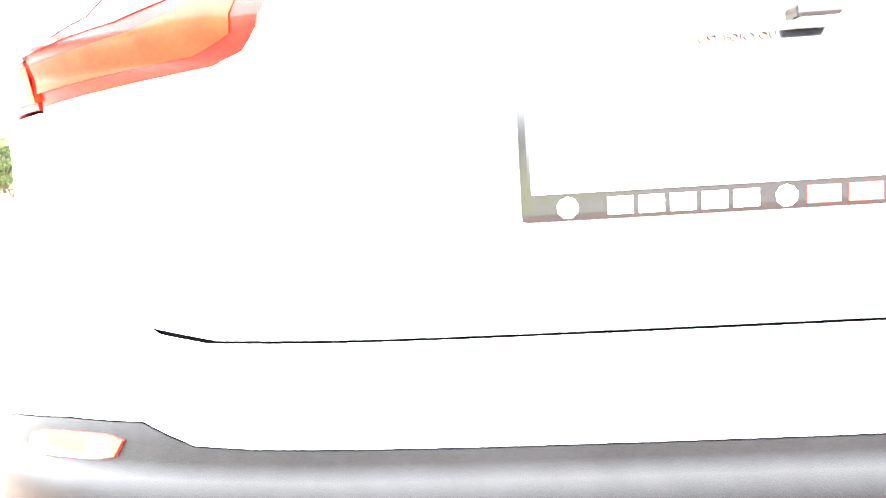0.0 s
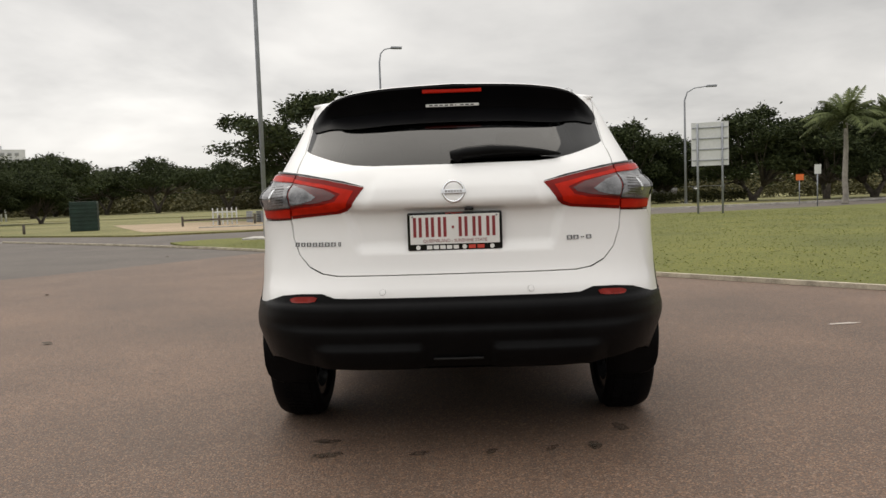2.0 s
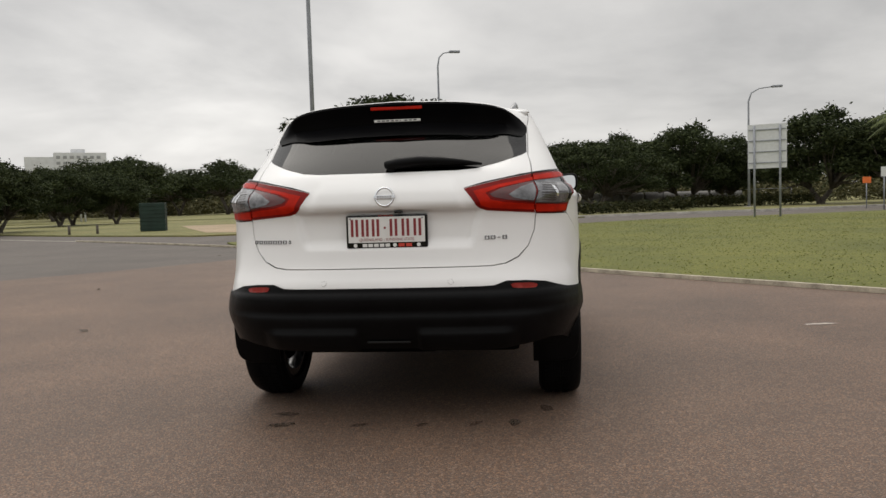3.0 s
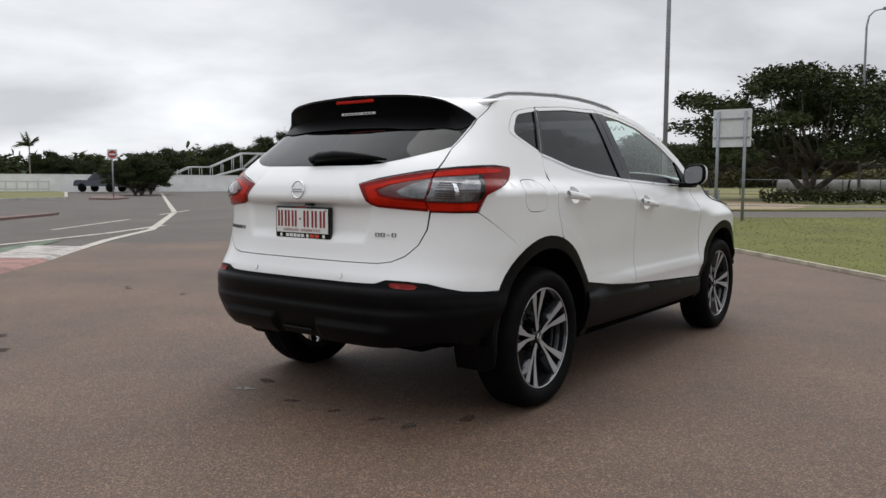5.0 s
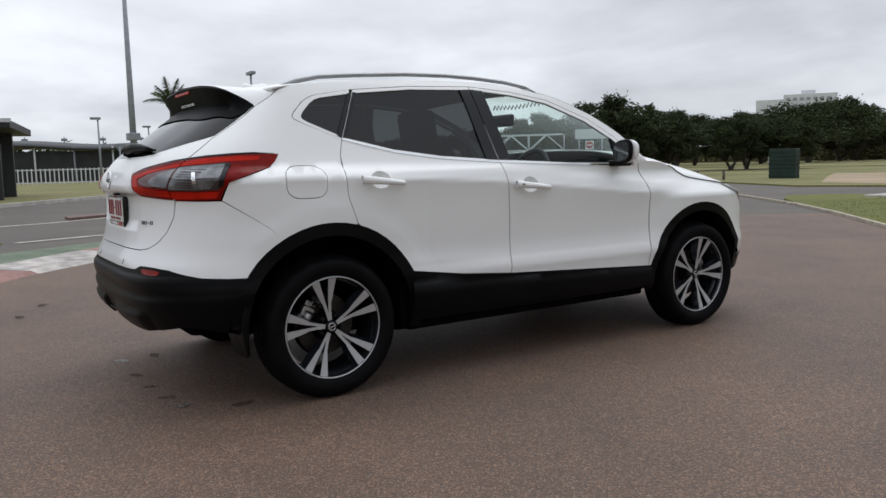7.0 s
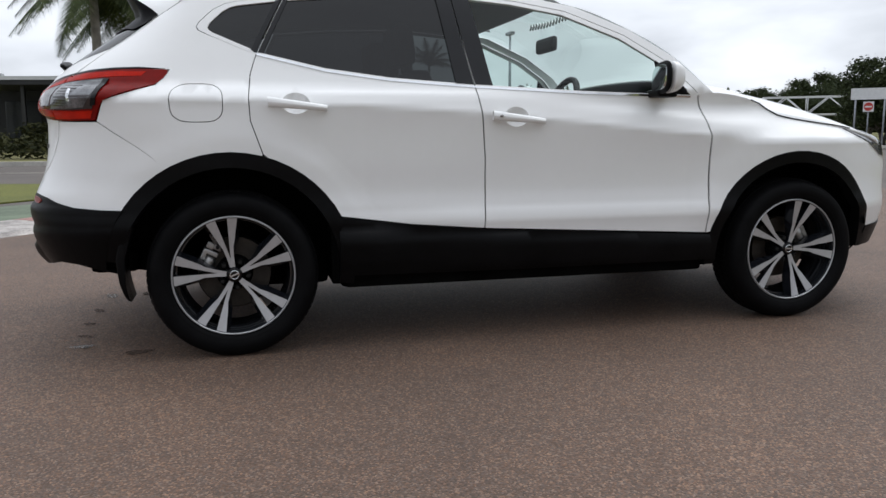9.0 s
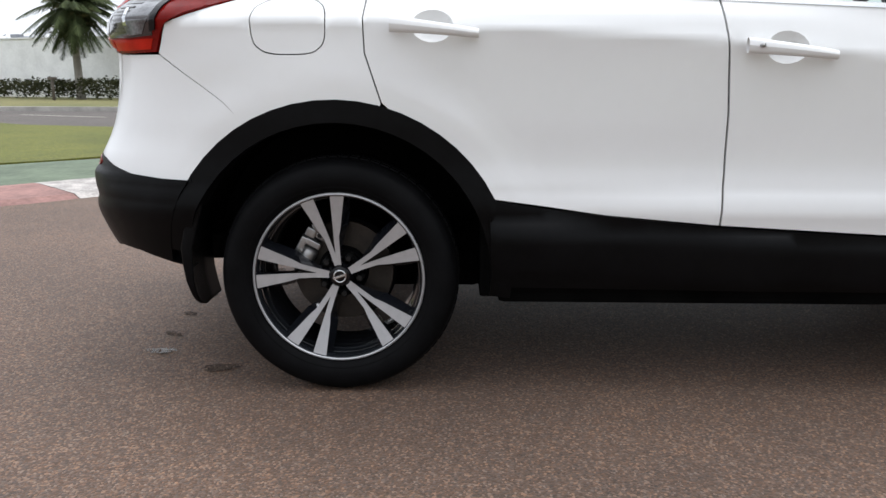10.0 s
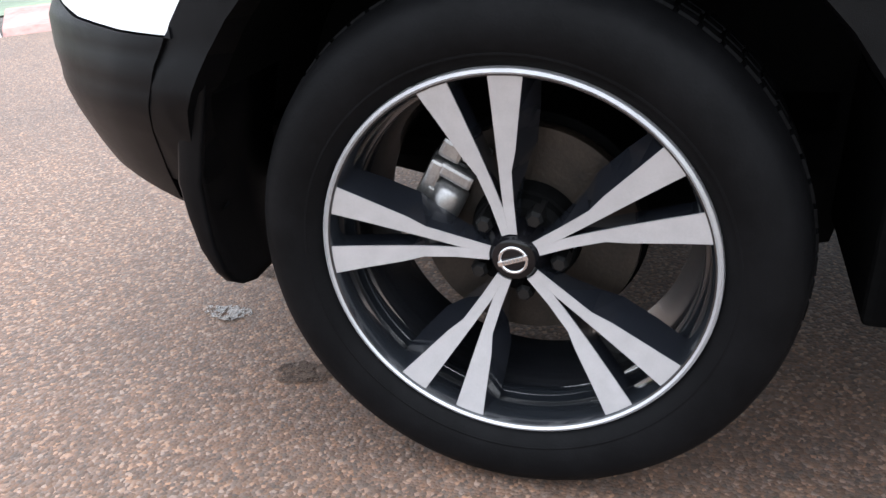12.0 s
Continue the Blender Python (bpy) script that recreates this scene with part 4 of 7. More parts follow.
for x in (-.170, .170):
    bm = bmesh.new()
    add_tube(bm, [(x, py0 - .012, .973), (x, py0 - .0155, .973)], .0045, 10)
    part("plate_screw", bm, STEEL, plate)


def emblem(parent, m, size, bar_mat):
    """A ring crossed by a bar."""
    bm = bmesh.new()
    n, k = 48, 8
    vs = [[bm.verts.new(m @ Vector(((1 + .13 * math.cos(b)) * size * math.cos(a), (1 + .13 * math.cos(b)) * size * math.sin(a), .10 * size * math.sin(b)))) for b in (2 * math.pi * j / k for j in range(k))]
          for a in (2 * math.pi * i / n for i in range(n))]
    for i in range(n):
        for j in range(k):
            bm.faces.new((vs[i][j], vs[i][(j + 1) % k], vs[(i + 1) % n][(j + 1) % k], vs[(i + 1) % n][j]))
    part("badge_ring", bm, CHROME, parent, "chrome ring badge", smooth=True)
    bm = bmesh.new()
    add_box(bm, (-size * 1.18, -size * .19, -.1 * size), (size * 1.18, size * .19, .16 * size), size * .03, m)
    bar = part("badge_bar", bm, bar_mat, parent, "bright bar across the badge")
    for j in range(6):
        bm = bmesh.new()
        add_box(bm, (-size * .80 + j * size * .28, -size * .10, .15 * size), (-size * .80 + j * size * .28 + size * .19, size * .10, .18 * size), 0, m)
        part("badge_mark", bm, STEEL, bar)


emblem(car, pose(0, -.806, 1.066, 84), .040, CHROME)
for txt_w, x0 in ((.022, -.640), (.024, .448)):
    n = 8 if x0 < 0 else 4
    for k in range(n):
        x = x0 + k * .026
        q = rr(x, .872)
        p, nn = Vector(body(*q)), skin_normal(*q, body)
        bm = bmesh.new()
        w = txt_w * (.45 if (n == 8 and k == 7) or (n == 4 and k == 2) else .88)
        rot = nn.to_track_quat("Z", "Y").to_matrix().to_4x4()
        h = .008 if not (n == 4 and k == 2) else .002
        for seg in (((-.5, -1), (.5, -.72)), ((-.5, .72), (.5, 1)), ((-.5, -1), (-.26, 1)), ((.26, -1), (.5, 1))):
            add_box(bm, (seg[0][0] * w, seg[0][1] * h, -.001), (seg[1][0] * w, seg[1][1] * h, .0035), 0, Matrix.Translation(p) @ rot)
        part("badge_bar", bm, BADGE, car, "chrome lettering bar")
bm = bmesh.new()
add_box(bm, (.040, -.802, .992), (.075, -.772, 1.002), .003)
part("rear_camera", bm, GLOSS, car)

# roof rails, aerial, mirrors
for s in (1, -1):
    pts = [(-.115, 1.498), (-.075, 1.510), (-.02, 1.531), (.10, 1.556), (.30, 1.572), (.60, 1.588), (.86, 1.591), (1.05, 1.585), (1.26, 1.570), (1.42, 1.546), (1.53, 1.520)]
    rail = tube("roof_rail", [(s * (.570 - (.035, .018, .006, 0, 0, 0, 0, 0, 0, 0, .03)[k]), y, z) for k, (y, z) in enumerate(pts)], [.006, .011, .012, .012, .012, .012, .012, .012, .012, .010, .005], RAIL, car, "silver roof rail", n=10)
    for y, z in ((1.42, 1.532),):
        box("rail_foot", (s * .560, y - .045, z - .03), (s * .580, y + .045, z + .006), RAIL, rail, bevel=.006)
    arm = new("door_mirror")
    arm.parent = car
    bm = bmesh.new()
    bmesh.ops.create_uvsphere(bm, u_segments=24, v_segments=16, radius=1)
    for v in bm.verts:
        x, y, z = v.co
        v.co = (math.copysign(abs(x)**.72, x) * .074, (y if y > 0 else y * .2) * .066, math.copysign(abs(z)**.72, z) * .068)
        v.co.z += v.co.x * .10
    bmesh.ops.transform(bm, matrix=pose(s * .927, 1.90, 1.155) @ Matrix.Diagonal((s, 1, 1, 1)), verts=bm.verts)
    part("mirror_shell", bm, WHITE, arm, "white mirror cap", smooth=True)
    bm = bmesh.new()
    bmesh.ops.create_uvsphere(bm, u_segments=24, v_segments=16, radius=1)
    for v in bm.verts:
        x, y, z = v.co
        v.co = (math.copysign(abs(x)**.68, x) * .076, y * .016, math.copysign(abs(z)**.68, z) * .071)
        v.co.z += v.co.x * .10
    bmesh.ops.transform(bm, matrix=pose(s * .927, 1.872, 1.155) @ Matrix.Diagonal((s, 1, 1, 1)), verts=bm.verts)
    rim = part("mirror_rim", bm, PLASTIC, arm, smooth=True)
    bm = bmesh.new()
    rim_pts = [(.060 * math.copysign(abs(math.cos(radians(t)))**.6, math.cos(radians(t))), .056 * math.copysign(abs(math.sin(radians(t)))**.6, math.sin(radians(t)))) for t in range(0, 360, 15)]
    face = bm.faces.new([bm.verts.new((s * (.925 + x), 1.8530 + z * .10, 1.155 + z + x * .10)) for x, z in rim_pts])
    r_ = bmesh.ops.extrude_face_region(bm, geom=[face])
    bmesh.ops.translate(bm, vec=(0, .012, 0), verts=[e for e in r_["geom"] if isinstance(e, bmesh.types.BMVert)])
    bmesh.ops.recalc_face_normals(bm, faces=bm.faces)
    part("mirror_glass", bm, DARK_MIRROR, rim, "mirror glass")
    box("mirror_foot", (s * .80, 1.86, 1.070), (s * .92, 1.955, 1.105), PLASTIC, arm, bevel=.012)
fin = [(.10, 1.535), (.085, 1.552), (.03, 1.577), (-.03, 1.566), (-.075, 1.572), (-.090, 1.569), (-.098, 1.556), (-.105, 1.535)]
bm = bmesh.new()
cols = []
for w in (-1, -.6, 0, .6, 1):
    cols.append([bm.verts.new((w * (.026 - .20 * max(0, z - 1.535)) * (1 if abs(w) < 1 else .98), y, z - .006 * w * w)) for y, z in fin])
for a, b in zip(cols, cols[1:]):
    for k in range(len(fin)):
        bm.faces.new((a[k], a[(k + 1) % len(fin)], b[(k + 1) % len(fin)], b[k]))
bm.faces.new(cols[0][::-1]), bm.faces.new(cols[-1])
bmesh.ops.recalc_face_normals(bm, faces=bm.faces)
part("aerial", bm, WHITE, car, "white shark-fin aerial", smooth=True)

# cabin
for x in (-.37, .37):
    seat = new("seat")
    seat["label"] = "dark cloth front seat"
    seat.parent = car
    box("cushion", (x - .25, 1.02, .45), (x + .25, 1.55, .66), CABIN, seat, bevel=.06)
    box("backrest", (x - .25, -.09, 0), (x + .25, .09, .62), CABIN, seat, bevel=.07, m=pose(0, .98, .60, 16, 0, 0))
    box("headrest", (x - .14, -.05, 0), (x + .14, .06, .19), CABIN, seat, bevel=.045, m=pose(0, .80, 1.225, 8, 0, 0))
bench = new("rear_bench")
bench.parent = car
box("cushion", (-.485, .22, .50), (.485, .72, .66), CABIN, bench, bevel=.06)
box("backrest", (-.485, -.08, 0), (.485, .08, .58), CABIN, bench, bevel=.06, m=pose(0, .20, .62, 18, 0, 0))
for x in (-.40, .40):
    box("headrest", (x - .14, -.05, 0), (x + .14, .05, .15), CABIN, bench, bevel=.04, m=pose(0, .03, 1.17, 8, 0, 0))
bm = bmesh.new()
m = pose(.37, 1.60, 1.015, 66, 0, 0)
vs = [[bm.verts.new(m @ Vector(((.178 + .016 * math.cos(b)) * math.cos(a), (.178 + .016 * math.cos(b)) * math.sin(a), .016 * math.sin(b)))) for b in (2 * math.pi * j / 8 for j in range(8))] for a in (2 * math.pi * i / 36 for i in range(36))]
for i in range(36):
    for j in range(8):
        bm.faces.new((vs[i][j], vs[i][(j + 1) % 8], vs[(i + 1) % 36][(j + 1) % 8], vs[(i + 1) % 36][j]))
add_box(bm, (-.16, -.03, -.02), (.16, .03, .01), .01, m)
part("steering_wheel", bm, CABIN, car, smooth=True)
bm = bmesh.new()
add_box(bm, (-.13, 1.665, 1.345), (.13, 1.70, 1.425), .02)
part("cabin_mirror", bm, CABIN, car)
tube("screen_lettering", [(.08 + .018 * k, 1.560 + .0008 * k, 1.458 + (.020 if k % 2 else -.016) * (.5 + .5 * math.sin(k * 1.7)**2)) for k in range(27)], .0045, PLATE_WHITE, car, "white lettering on the windscreen", n=5)


# wheels
def build_wheel():
    w = new("wheel")
    w["label"] = "alloy wheel with machined twin spokes"
    w.parent = car
    R = WHEEL_R
    tyre = revolve("tyre", [(.238, .060), (.252, .088), (.262, .100), (.285, .107), (.305, .106), (.322, .098), (.331, .086), (.338, .070), (R, .045), (R, -.06), (.330, -.095), (.30, -.108), (.262, -.098), (.24, -.07)], RUBBER, w, "black rubber tyre", n=120)
    revolve("sidewall_rib", [(.263, .0985), (.2645, .1015), (.267, .1018), (.2685, .1005)], RUBBER, tyre, n=120)
    # tread blocks on the shoulder and the crown
    v, f = [], []
    for k in range(72):
        for x0, x1, r, sk in ((.050, .088, .3375, .4), (.010, .042, .3445, .2), (-.03, .002, .3445, -.2), (-.075, -.038, .3435, -.4)):
            a0, a1 = 2 * math.pi * (k + .08) / 72, 2 * math.pi * (k + .86) / 72
            b = len(v)
            for rr_, dx in ((r - .010, 0), (r + .002, .002)):
                for a, x in ((a0, x0 + dx), (a1, x0 + dx), (a1, x1 - dx), (a0, x1 - dx)):
                    a2 = a + (x - .02) * sk
                    rq = rr_ - (max(0, x - .05) * .28)
                    v.append((x, rq * math.sin(a2), rq * math.cos(a2)))
            f += [(b + 4, b + 5, b + 6, b + 7), (b, b + 1, b + 5, b + 4), (b + 1, b + 2, b + 6, b + 5), (b + 2, b + 3, b + 7, b + 6), (b + 3, b, b + 4, b + 7)]
    raw("tread", v, f, RUBBER, tyre)
    rim = revolve("rim", [(.2475, .066), (.2480, .078), (.2465, .086), (.2430, .0875), (.2385, .085), (.2368, .081), (.2335, .074), (.2325, .052), (.2335, .048), (.246, .046)], BARREL, w, "dark grey rim ledge", n=120)
    revolve("barrel_ring", [(.240, .034), (.2275, .034), (.2262, .032), (.2258, .016), (.2275, .013), (.240, .012)], BARREL, rim, n=96)
    revolve("barrel", [(.2475, .060), (.2440, .046), (.236, .030), (.224, .008), (.216, -.03), (.214, -.085), (.2480, -.085)], WHEEL_BLACK, rim, "black inner barrel", n=96)
    revolve("rim_lip", [(.2400, .0852), (.2408, .0865), (.2432, .0890), (.2470, .0872), (.2490, .080)], MACHINED, rim, "machined rim edge", n=120)
    for k in range(5):
        ax = radians(-10.4 + 72 * k)

        def at(r, deg, x):
            a = ax + radians(deg)
            return (x, r * math.sin(a), r * math.cos(a))

        def dish(r):
            return .056 + .028 * min(1, max(0, (r - .05) / .19))**1.4

        spoke = None
        for s in (-1, 1):
            # blade outline in (radius, degrees): the inner edge faces the slot of the pair
            out_edge = [(.033, 17.5 * s), (.075, 11.4 * s), (.118, 10.6 * s), (.146, 13.0 * s), (.195, 14.4 * s), (.2400, 15.3 * s)]
            in_edge = [(.033, 0.0), (.068, .1 * s), (.105, 2.6 * s), (.146, 4.1 * s), (.195, 5.2 * s), (.2400, 5.8 * s)]
            top = [at(r, d, dish(r)) for r, d in out_edge] + [at(r, d, dish(r)) for r, d in in_edge[::-1]]
            n = len(out_edge)
            v = list(top)
            fc = [(i, i + 1, 2 * n - 2 - i, 2 * n - 1 - i) for i in range(n - 1)]
            face = (v, fc)
            # black flank: wider at the back, so that its slope shows beside the bright face
            b0 = [at(r, d, dish(r) - .0012) for r, d in out_edge] + [at(r, d, dish(r) - .0012) for r, d in in_edge]
            wide = [0, 2.5, 6.0, 7.0, 5.0, 3.0]
            b1 = [at(r, d + s * wd * 1.0, dish(r) - .022 - .020 * min(1, r / .12)) for (r, d), wd in zip(out_edge, wide)] + [at(r, d, dish(r) - .036) for r, d in in_edge]
            vv = b0 + b1
            ff = []
            for i in range(n - 1):
                ff += [(i, i + 1, 2 * n + i + 1, 2 * n + i), (n + i, n + i + 1, 3 * n + i + 1, 3 * n + i), (i, i + 1, n + i + 1, n + i), (2 * n + i, 2 * n + i + 1, 3 * n + i + 1, 3 * n + i)]
            bm = bmesh.new()
            bv = [bm.verts.new(p) for p in vv]
            for q in ff:
                bm.faces.new([bv[i] for i in q])
            sp = part("spoke", bm, FLANK, w, "black-sided wheel spoke")
            bm = bmesh.new()
            bv = [bm.verts.new(p) for p in face[0]]
            for q in face[1]:
                bm.faces.new([bv[i] for i in q])
            r_ = bmesh.ops.extrude_face_region(bm, geom=list(bm.faces))
            bmesh.ops.translate(bm, vec=(-.003, 0, 0), verts=[e for e in r_["geom"] if isinstance(e, bmesh.types.BMVert)])
            part("spoke_face", bm, MACHINED, sp, "machined silver spoke face")
        # lip between the pairs, and a wheel nut
        bm = bmesh.new()
        a = ax + radians(36)
        c = Vector((.034, .0555 * math.sin(a), .0555 * math.cos(a)))
        add_tube(bm, [c - Vector((.03, 0, 0)), c + Vector((.012, 0, 0)), c + Vector((.018, 0, 0))], [.0125, .012, .008], 6)
        part("wheel_nut", bm, DARK_STEEL, w)
    revolve("hub", [(.0, .030), (.058, .030), (.066, .020), (.066, -.03)], SHELL, w, n=48)
    cap = revolve("centre_cap", [(0, .0625), (.022, .0620), (.0275, .0600), (.0310, .055), (.036, .046), (.046, .03)], GLOSS, w, "black centre cap", n=48)
    emblem(cap, pose(.0625, 0, 0, 90, 0, 90) @ pose(0, 0, 0, 0, 0, 20), .0172, CHROME)
    return w


def build_brake(s, axle):
    b = new("brake")
    b.parent = car
    revolve("disc_hat", [(.0, .0125), (.0705, .0125), (.0755, -.0115)], SHELL, b, n=48)
    revolve("brake_disc", [(.075, -.012), (.148, -.012), (.150, -.022), (.148, -.034), (.075, -.034)], RUSTED, b, "brown rusted brake disc", n=64)
    m = pose(0, 0, 0, 62 if axle == 0 else -62, 0, 0)
    bm = bmesh.new()
    add_box(bm, (-.045, -.046, .104), (.002, .050, .158), .010, m)
    cal = part("caliper", bm, DARK_STEEL, b, "cast brake caliper")
    bm = bmesh.new()
    add_tube(bm, [m @ Vector((.006, -.046, .114)), m @ Vector((.006, -.040, .114)), m @ Vector((.006, .012, .114)), m @ Vector((.006, .020, .114))], [.017, .024, .024, .018], 20)
    part("piston_housing", bm, STEEL, cal, "bright steel piston housing", smooth=True)
    bm = bmesh.new()
    add_box(bm, (-.004, -.040, .134), (.018, .042, .154), .005, m)
    add_box(bm, (-.004, .024, .092), (.018, .044, .140), .005, m)
    add_box(bm, (.002, -.012, .128), (.020, .006, .142), .003, m)
    part("caliper_finger", bm, STEEL, cal)
    bm = bmesh.new()
    add_box(bm, (-.010, .046, .120), (.012, .074, .152), .006, m)
    add_box(bm, (-.014, .052, .088), (.008, .082, .124), .008, m)
    part("caliper_bracket", bm, STEEL, cal)
    bm = bmesh.new()
    add_box(bm, (-.03, -.082, .086), (.004, -.054, .128), .010, m)
    part("caliper_bracket", bm, DARK_STEEL, cal)
    for sy in (-.067, .067):
        bm = bmesh.new()
        add_tube(bm, [m @ Vector((.004, sy, .108)), m @ Vector((.016, sy, .108))], .009, 6)
        part("caliper_bolt", bm, DARK_STEEL, cal)
    revolve("dust_shield", [(.0, -.050), (.155, -.050), (.158, -.046)], SHELL, b, n=48)
    return b


wheel0 = build_wheel()
wheel0.matrix_local = pose(.774, AXLES[0], WHEEL_R)
copy_thing(wheel0, pose(.774, AXLES[1], WHEEL_R, -27))
copy_thing(wheel0, pose(-.774, AXLES[0], WHEEL_R, 0, 0, 180))
copy_thing(wheel0, pose(-.774, AXLES[1], WHEEL_R, 0, 0, 180))
for a in (0, 1):
    for s in (1, -1):
        b = build_brake(s, a)
        b.matrix_local = pose(s * .766, AXLES[a], WHEEL_R, 0, 0, 0 if s == 1 else 180)
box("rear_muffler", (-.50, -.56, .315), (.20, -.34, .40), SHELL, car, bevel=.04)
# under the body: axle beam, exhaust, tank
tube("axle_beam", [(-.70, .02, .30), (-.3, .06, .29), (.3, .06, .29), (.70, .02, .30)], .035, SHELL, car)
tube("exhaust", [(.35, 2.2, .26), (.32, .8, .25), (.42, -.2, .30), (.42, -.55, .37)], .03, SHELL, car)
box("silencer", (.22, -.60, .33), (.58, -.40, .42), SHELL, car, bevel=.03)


# ==== ground ====
def ground_mat(name, color, low, stone=None, stone_scale=170.0, rough=0.85, patch=0.5, strength=0.6):
    """Asphalt and the like: chips of stone in a binder, with broad stains."""
    m = bpy.data.materials.new(name)
    m.use_nodes = True
    t = m.node_tree
    p = t.nodes["Principled BSDF"]
    p.inputs["Roughness"].default_value = rough
    co = t.nodes.new("ShaderNodeTexCoord")
    big = t.nodes.new("ShaderNodeTexNoise")
    big.inputs["Scale"].default_value, big.inputs["Detail"].default_value = patch, 9
    big.inputs["Roughness"].default_value = 0.64
    t.links.new(co.outputs["Object"], big.inputs["Vector"])
    r1 = t.nodes.new("ShaderNodeValToRGB")
    r1.color_ramp.elements[0].position, r1.color_ramp.elements[0].color = 0.35, (*low, 1)
    r1.color_ramp.elements[1].position, r1.color_ramp.elements[1].color = 0.68, (*color, 1)
    t.links.new(big.outputs[0], r1.inputs[0])
    vo = t.nodes.new("ShaderNodeTexVoronoi")
    vo.inputs["Scale"].default_value = stone_scale
    t.links.new(co.outputs["Object"], vo.inputs["Vector"])
    hs = t.nodes.new("ShaderNodeSeparateColor")
    t.links.new(vo.outputs["Color"], hs.inputs[0])
    r2 = t.nodes.new("ShaderNodeValToRGB")
    r2.color_ramp.elements[0].position, r2.color_ramp.elements[0].color = 0.0, (0.50, 0.48, 0.47, 1)
    r2.color_ramp.elements[1].position, r2.color_ramp.elements[1].color = 1.0, (2.1, 2.1, 2.1, 1)
    e = r2.color_ramp.elements.new(0.80)
    e.color = (1.15, 1.11, 1.08, 1)
    t.links.new(hs.outputs[0], r2.inputs[0])
    mul = t.nodes.new("ShaderNodeMixRGB")
    mul.blend_type, mul.inputs[0].default_value = "MULTIPLY", strength
    t.links.new(r1.outputs[0], mul.inputs[1])
    t.links.new(r2.outputs[0], mul.inputs[2])
    # single chips lean to tan or to grey
    r3 = t.nodes.new("ShaderNodeValToRGB")
    r3.color_ramp.elements[0].color, r3.color_ramp.elements[1].color = (1.16, 0.98, 0.82, 1), (0.88, 1.0, 1.14, 1)
    t.links.new(hs.outputs[1], r3.inputs[0])
    hue = t.nodes.new("ShaderNodeMixRGB")
    hue.blend_type, hue.inputs[0].default_value = "MULTIPLY", strength
    t.links.new(mul.outputs[0], hue.inputs[1])
    t.links.new(r3.outputs[0], hue.inputs[2])
    t.links.new(hue.outputs[0], p.inputs["Base Color"])
    b = t.nodes.new("ShaderNodeBump")
    b.inputs["Strength"].default_value, b.inputs["Distance"].default_value = 0.5, 0.004
    t.links.new(vo.outputs["Distance"], b.inputs["Height"])
    b.invert = True
    t.links.new(b.outputs[0], p.inputs["Normal"])
    return m


BROWN = ground_mat("brown_asphalt", (0.146, 0.096, 0.067), (0.086, 0.058, 0.042), stone_scale=170, strength=1.0, rough=0.72)
GREY = ground_mat("grey_asphalt", (0.112, 0.097, 0.085), (0.080, 0.070, 0.062), stone_scale=120, strength=0.35)
EARTH = ground_mat("dry_earth", (0.36, 0.27, 0.18), (0.24, 0.19, 0.11), stone_scale=30, patch=0.12, strength=0.4)
GRASS = ground_mat("mown_grass", (0.132, 0.138, 0.020), (0.080, 0.093, 0.013), stone_scale=60, patch=0.35, strength=0.6, rough=0.95)
DRY_GRASS = ground_mat("dry_grass", (0.20, 0.18, 0.07), (0.11, 0.12, 0.035), stone_scale=40, patch=0.15, strength=0.5, rough=0.95)
LINE = material("white_road_paint", (0.46, 0.43, 0.37), 0.75, var=0.35, scale=6)
RED_PAINT = material("faded_red_paint", (0.26, 0.135, 0.115), 0.75, var=0.35, scale=3)
GREEN_PAINT = material("faded_green_paint", (0.105, 0.135, 0.085), 0.8, var=0.3, scale=2)
EDGE = material("cream_edge_paint", (0.38, 0.335, 0.26), 0.8, var=0.35, scale=6)
MEDIAN = material("dull_red_paving", (0.15, 0.095, 0.080), 0.8, var=0.3, scale=3, bump=0.3)
KERB_WHITE = material("worn_white_kerb_paint", (0.37, 0.34, 0.315), 0.8, var=0.45, scale=5)
CONCRETE = material("pale_concrete", (0.42, 0.40, 0.37), 0.85, var=0.25, scale=2, bump=0.3)


def flat(name, outline, z, mat, label, category, h=0.0):
    """A flat slab of ground within an outline, its top at z."""
    bm = bmesh.new()
    vs = [bm.verts.new((x, y, z)) for x, y in ccw(outline)]
    f = bm.faces.new(vs)
    if h:
        r = bmesh.ops.extrude_face_region(bm, geom=[f])
        bmesh.ops.translate(bm, vec=(0, 0, -h), verts=[e for e in r["geom"] if isinstance(e, bmesh.types.BMVert)])
    bmesh.ops.triangulate(bm, faces=bm.faces)
    return tagged(part(name, bm, mat), label, category, kind="structure")


def band(pts, w0, w1):
    """An outline beside a line of points, from w0 to w1 to its left."""
    a, b = [], []
    for i, p in enumerate(pts):
        u, v = pts[max(i - 1, 0)], pts[min(i + 1, len(pts) - 1)]
        d = Vector((v[0] - u[0], v[1] - u[1])).normalized()
        a.append((p[0] - d.y * w0, p[1] + d.x * w0))
        b.append((p[0] - d.y * w1, p[1] + d.x * w1))
    return a + b[::-1]


flat("ground", [(-900, -900), (900, -900), (900, 900), (-900, 900)], -0.03, DRY_GRASS, "dry grass ground reaching the horizon", "ground")

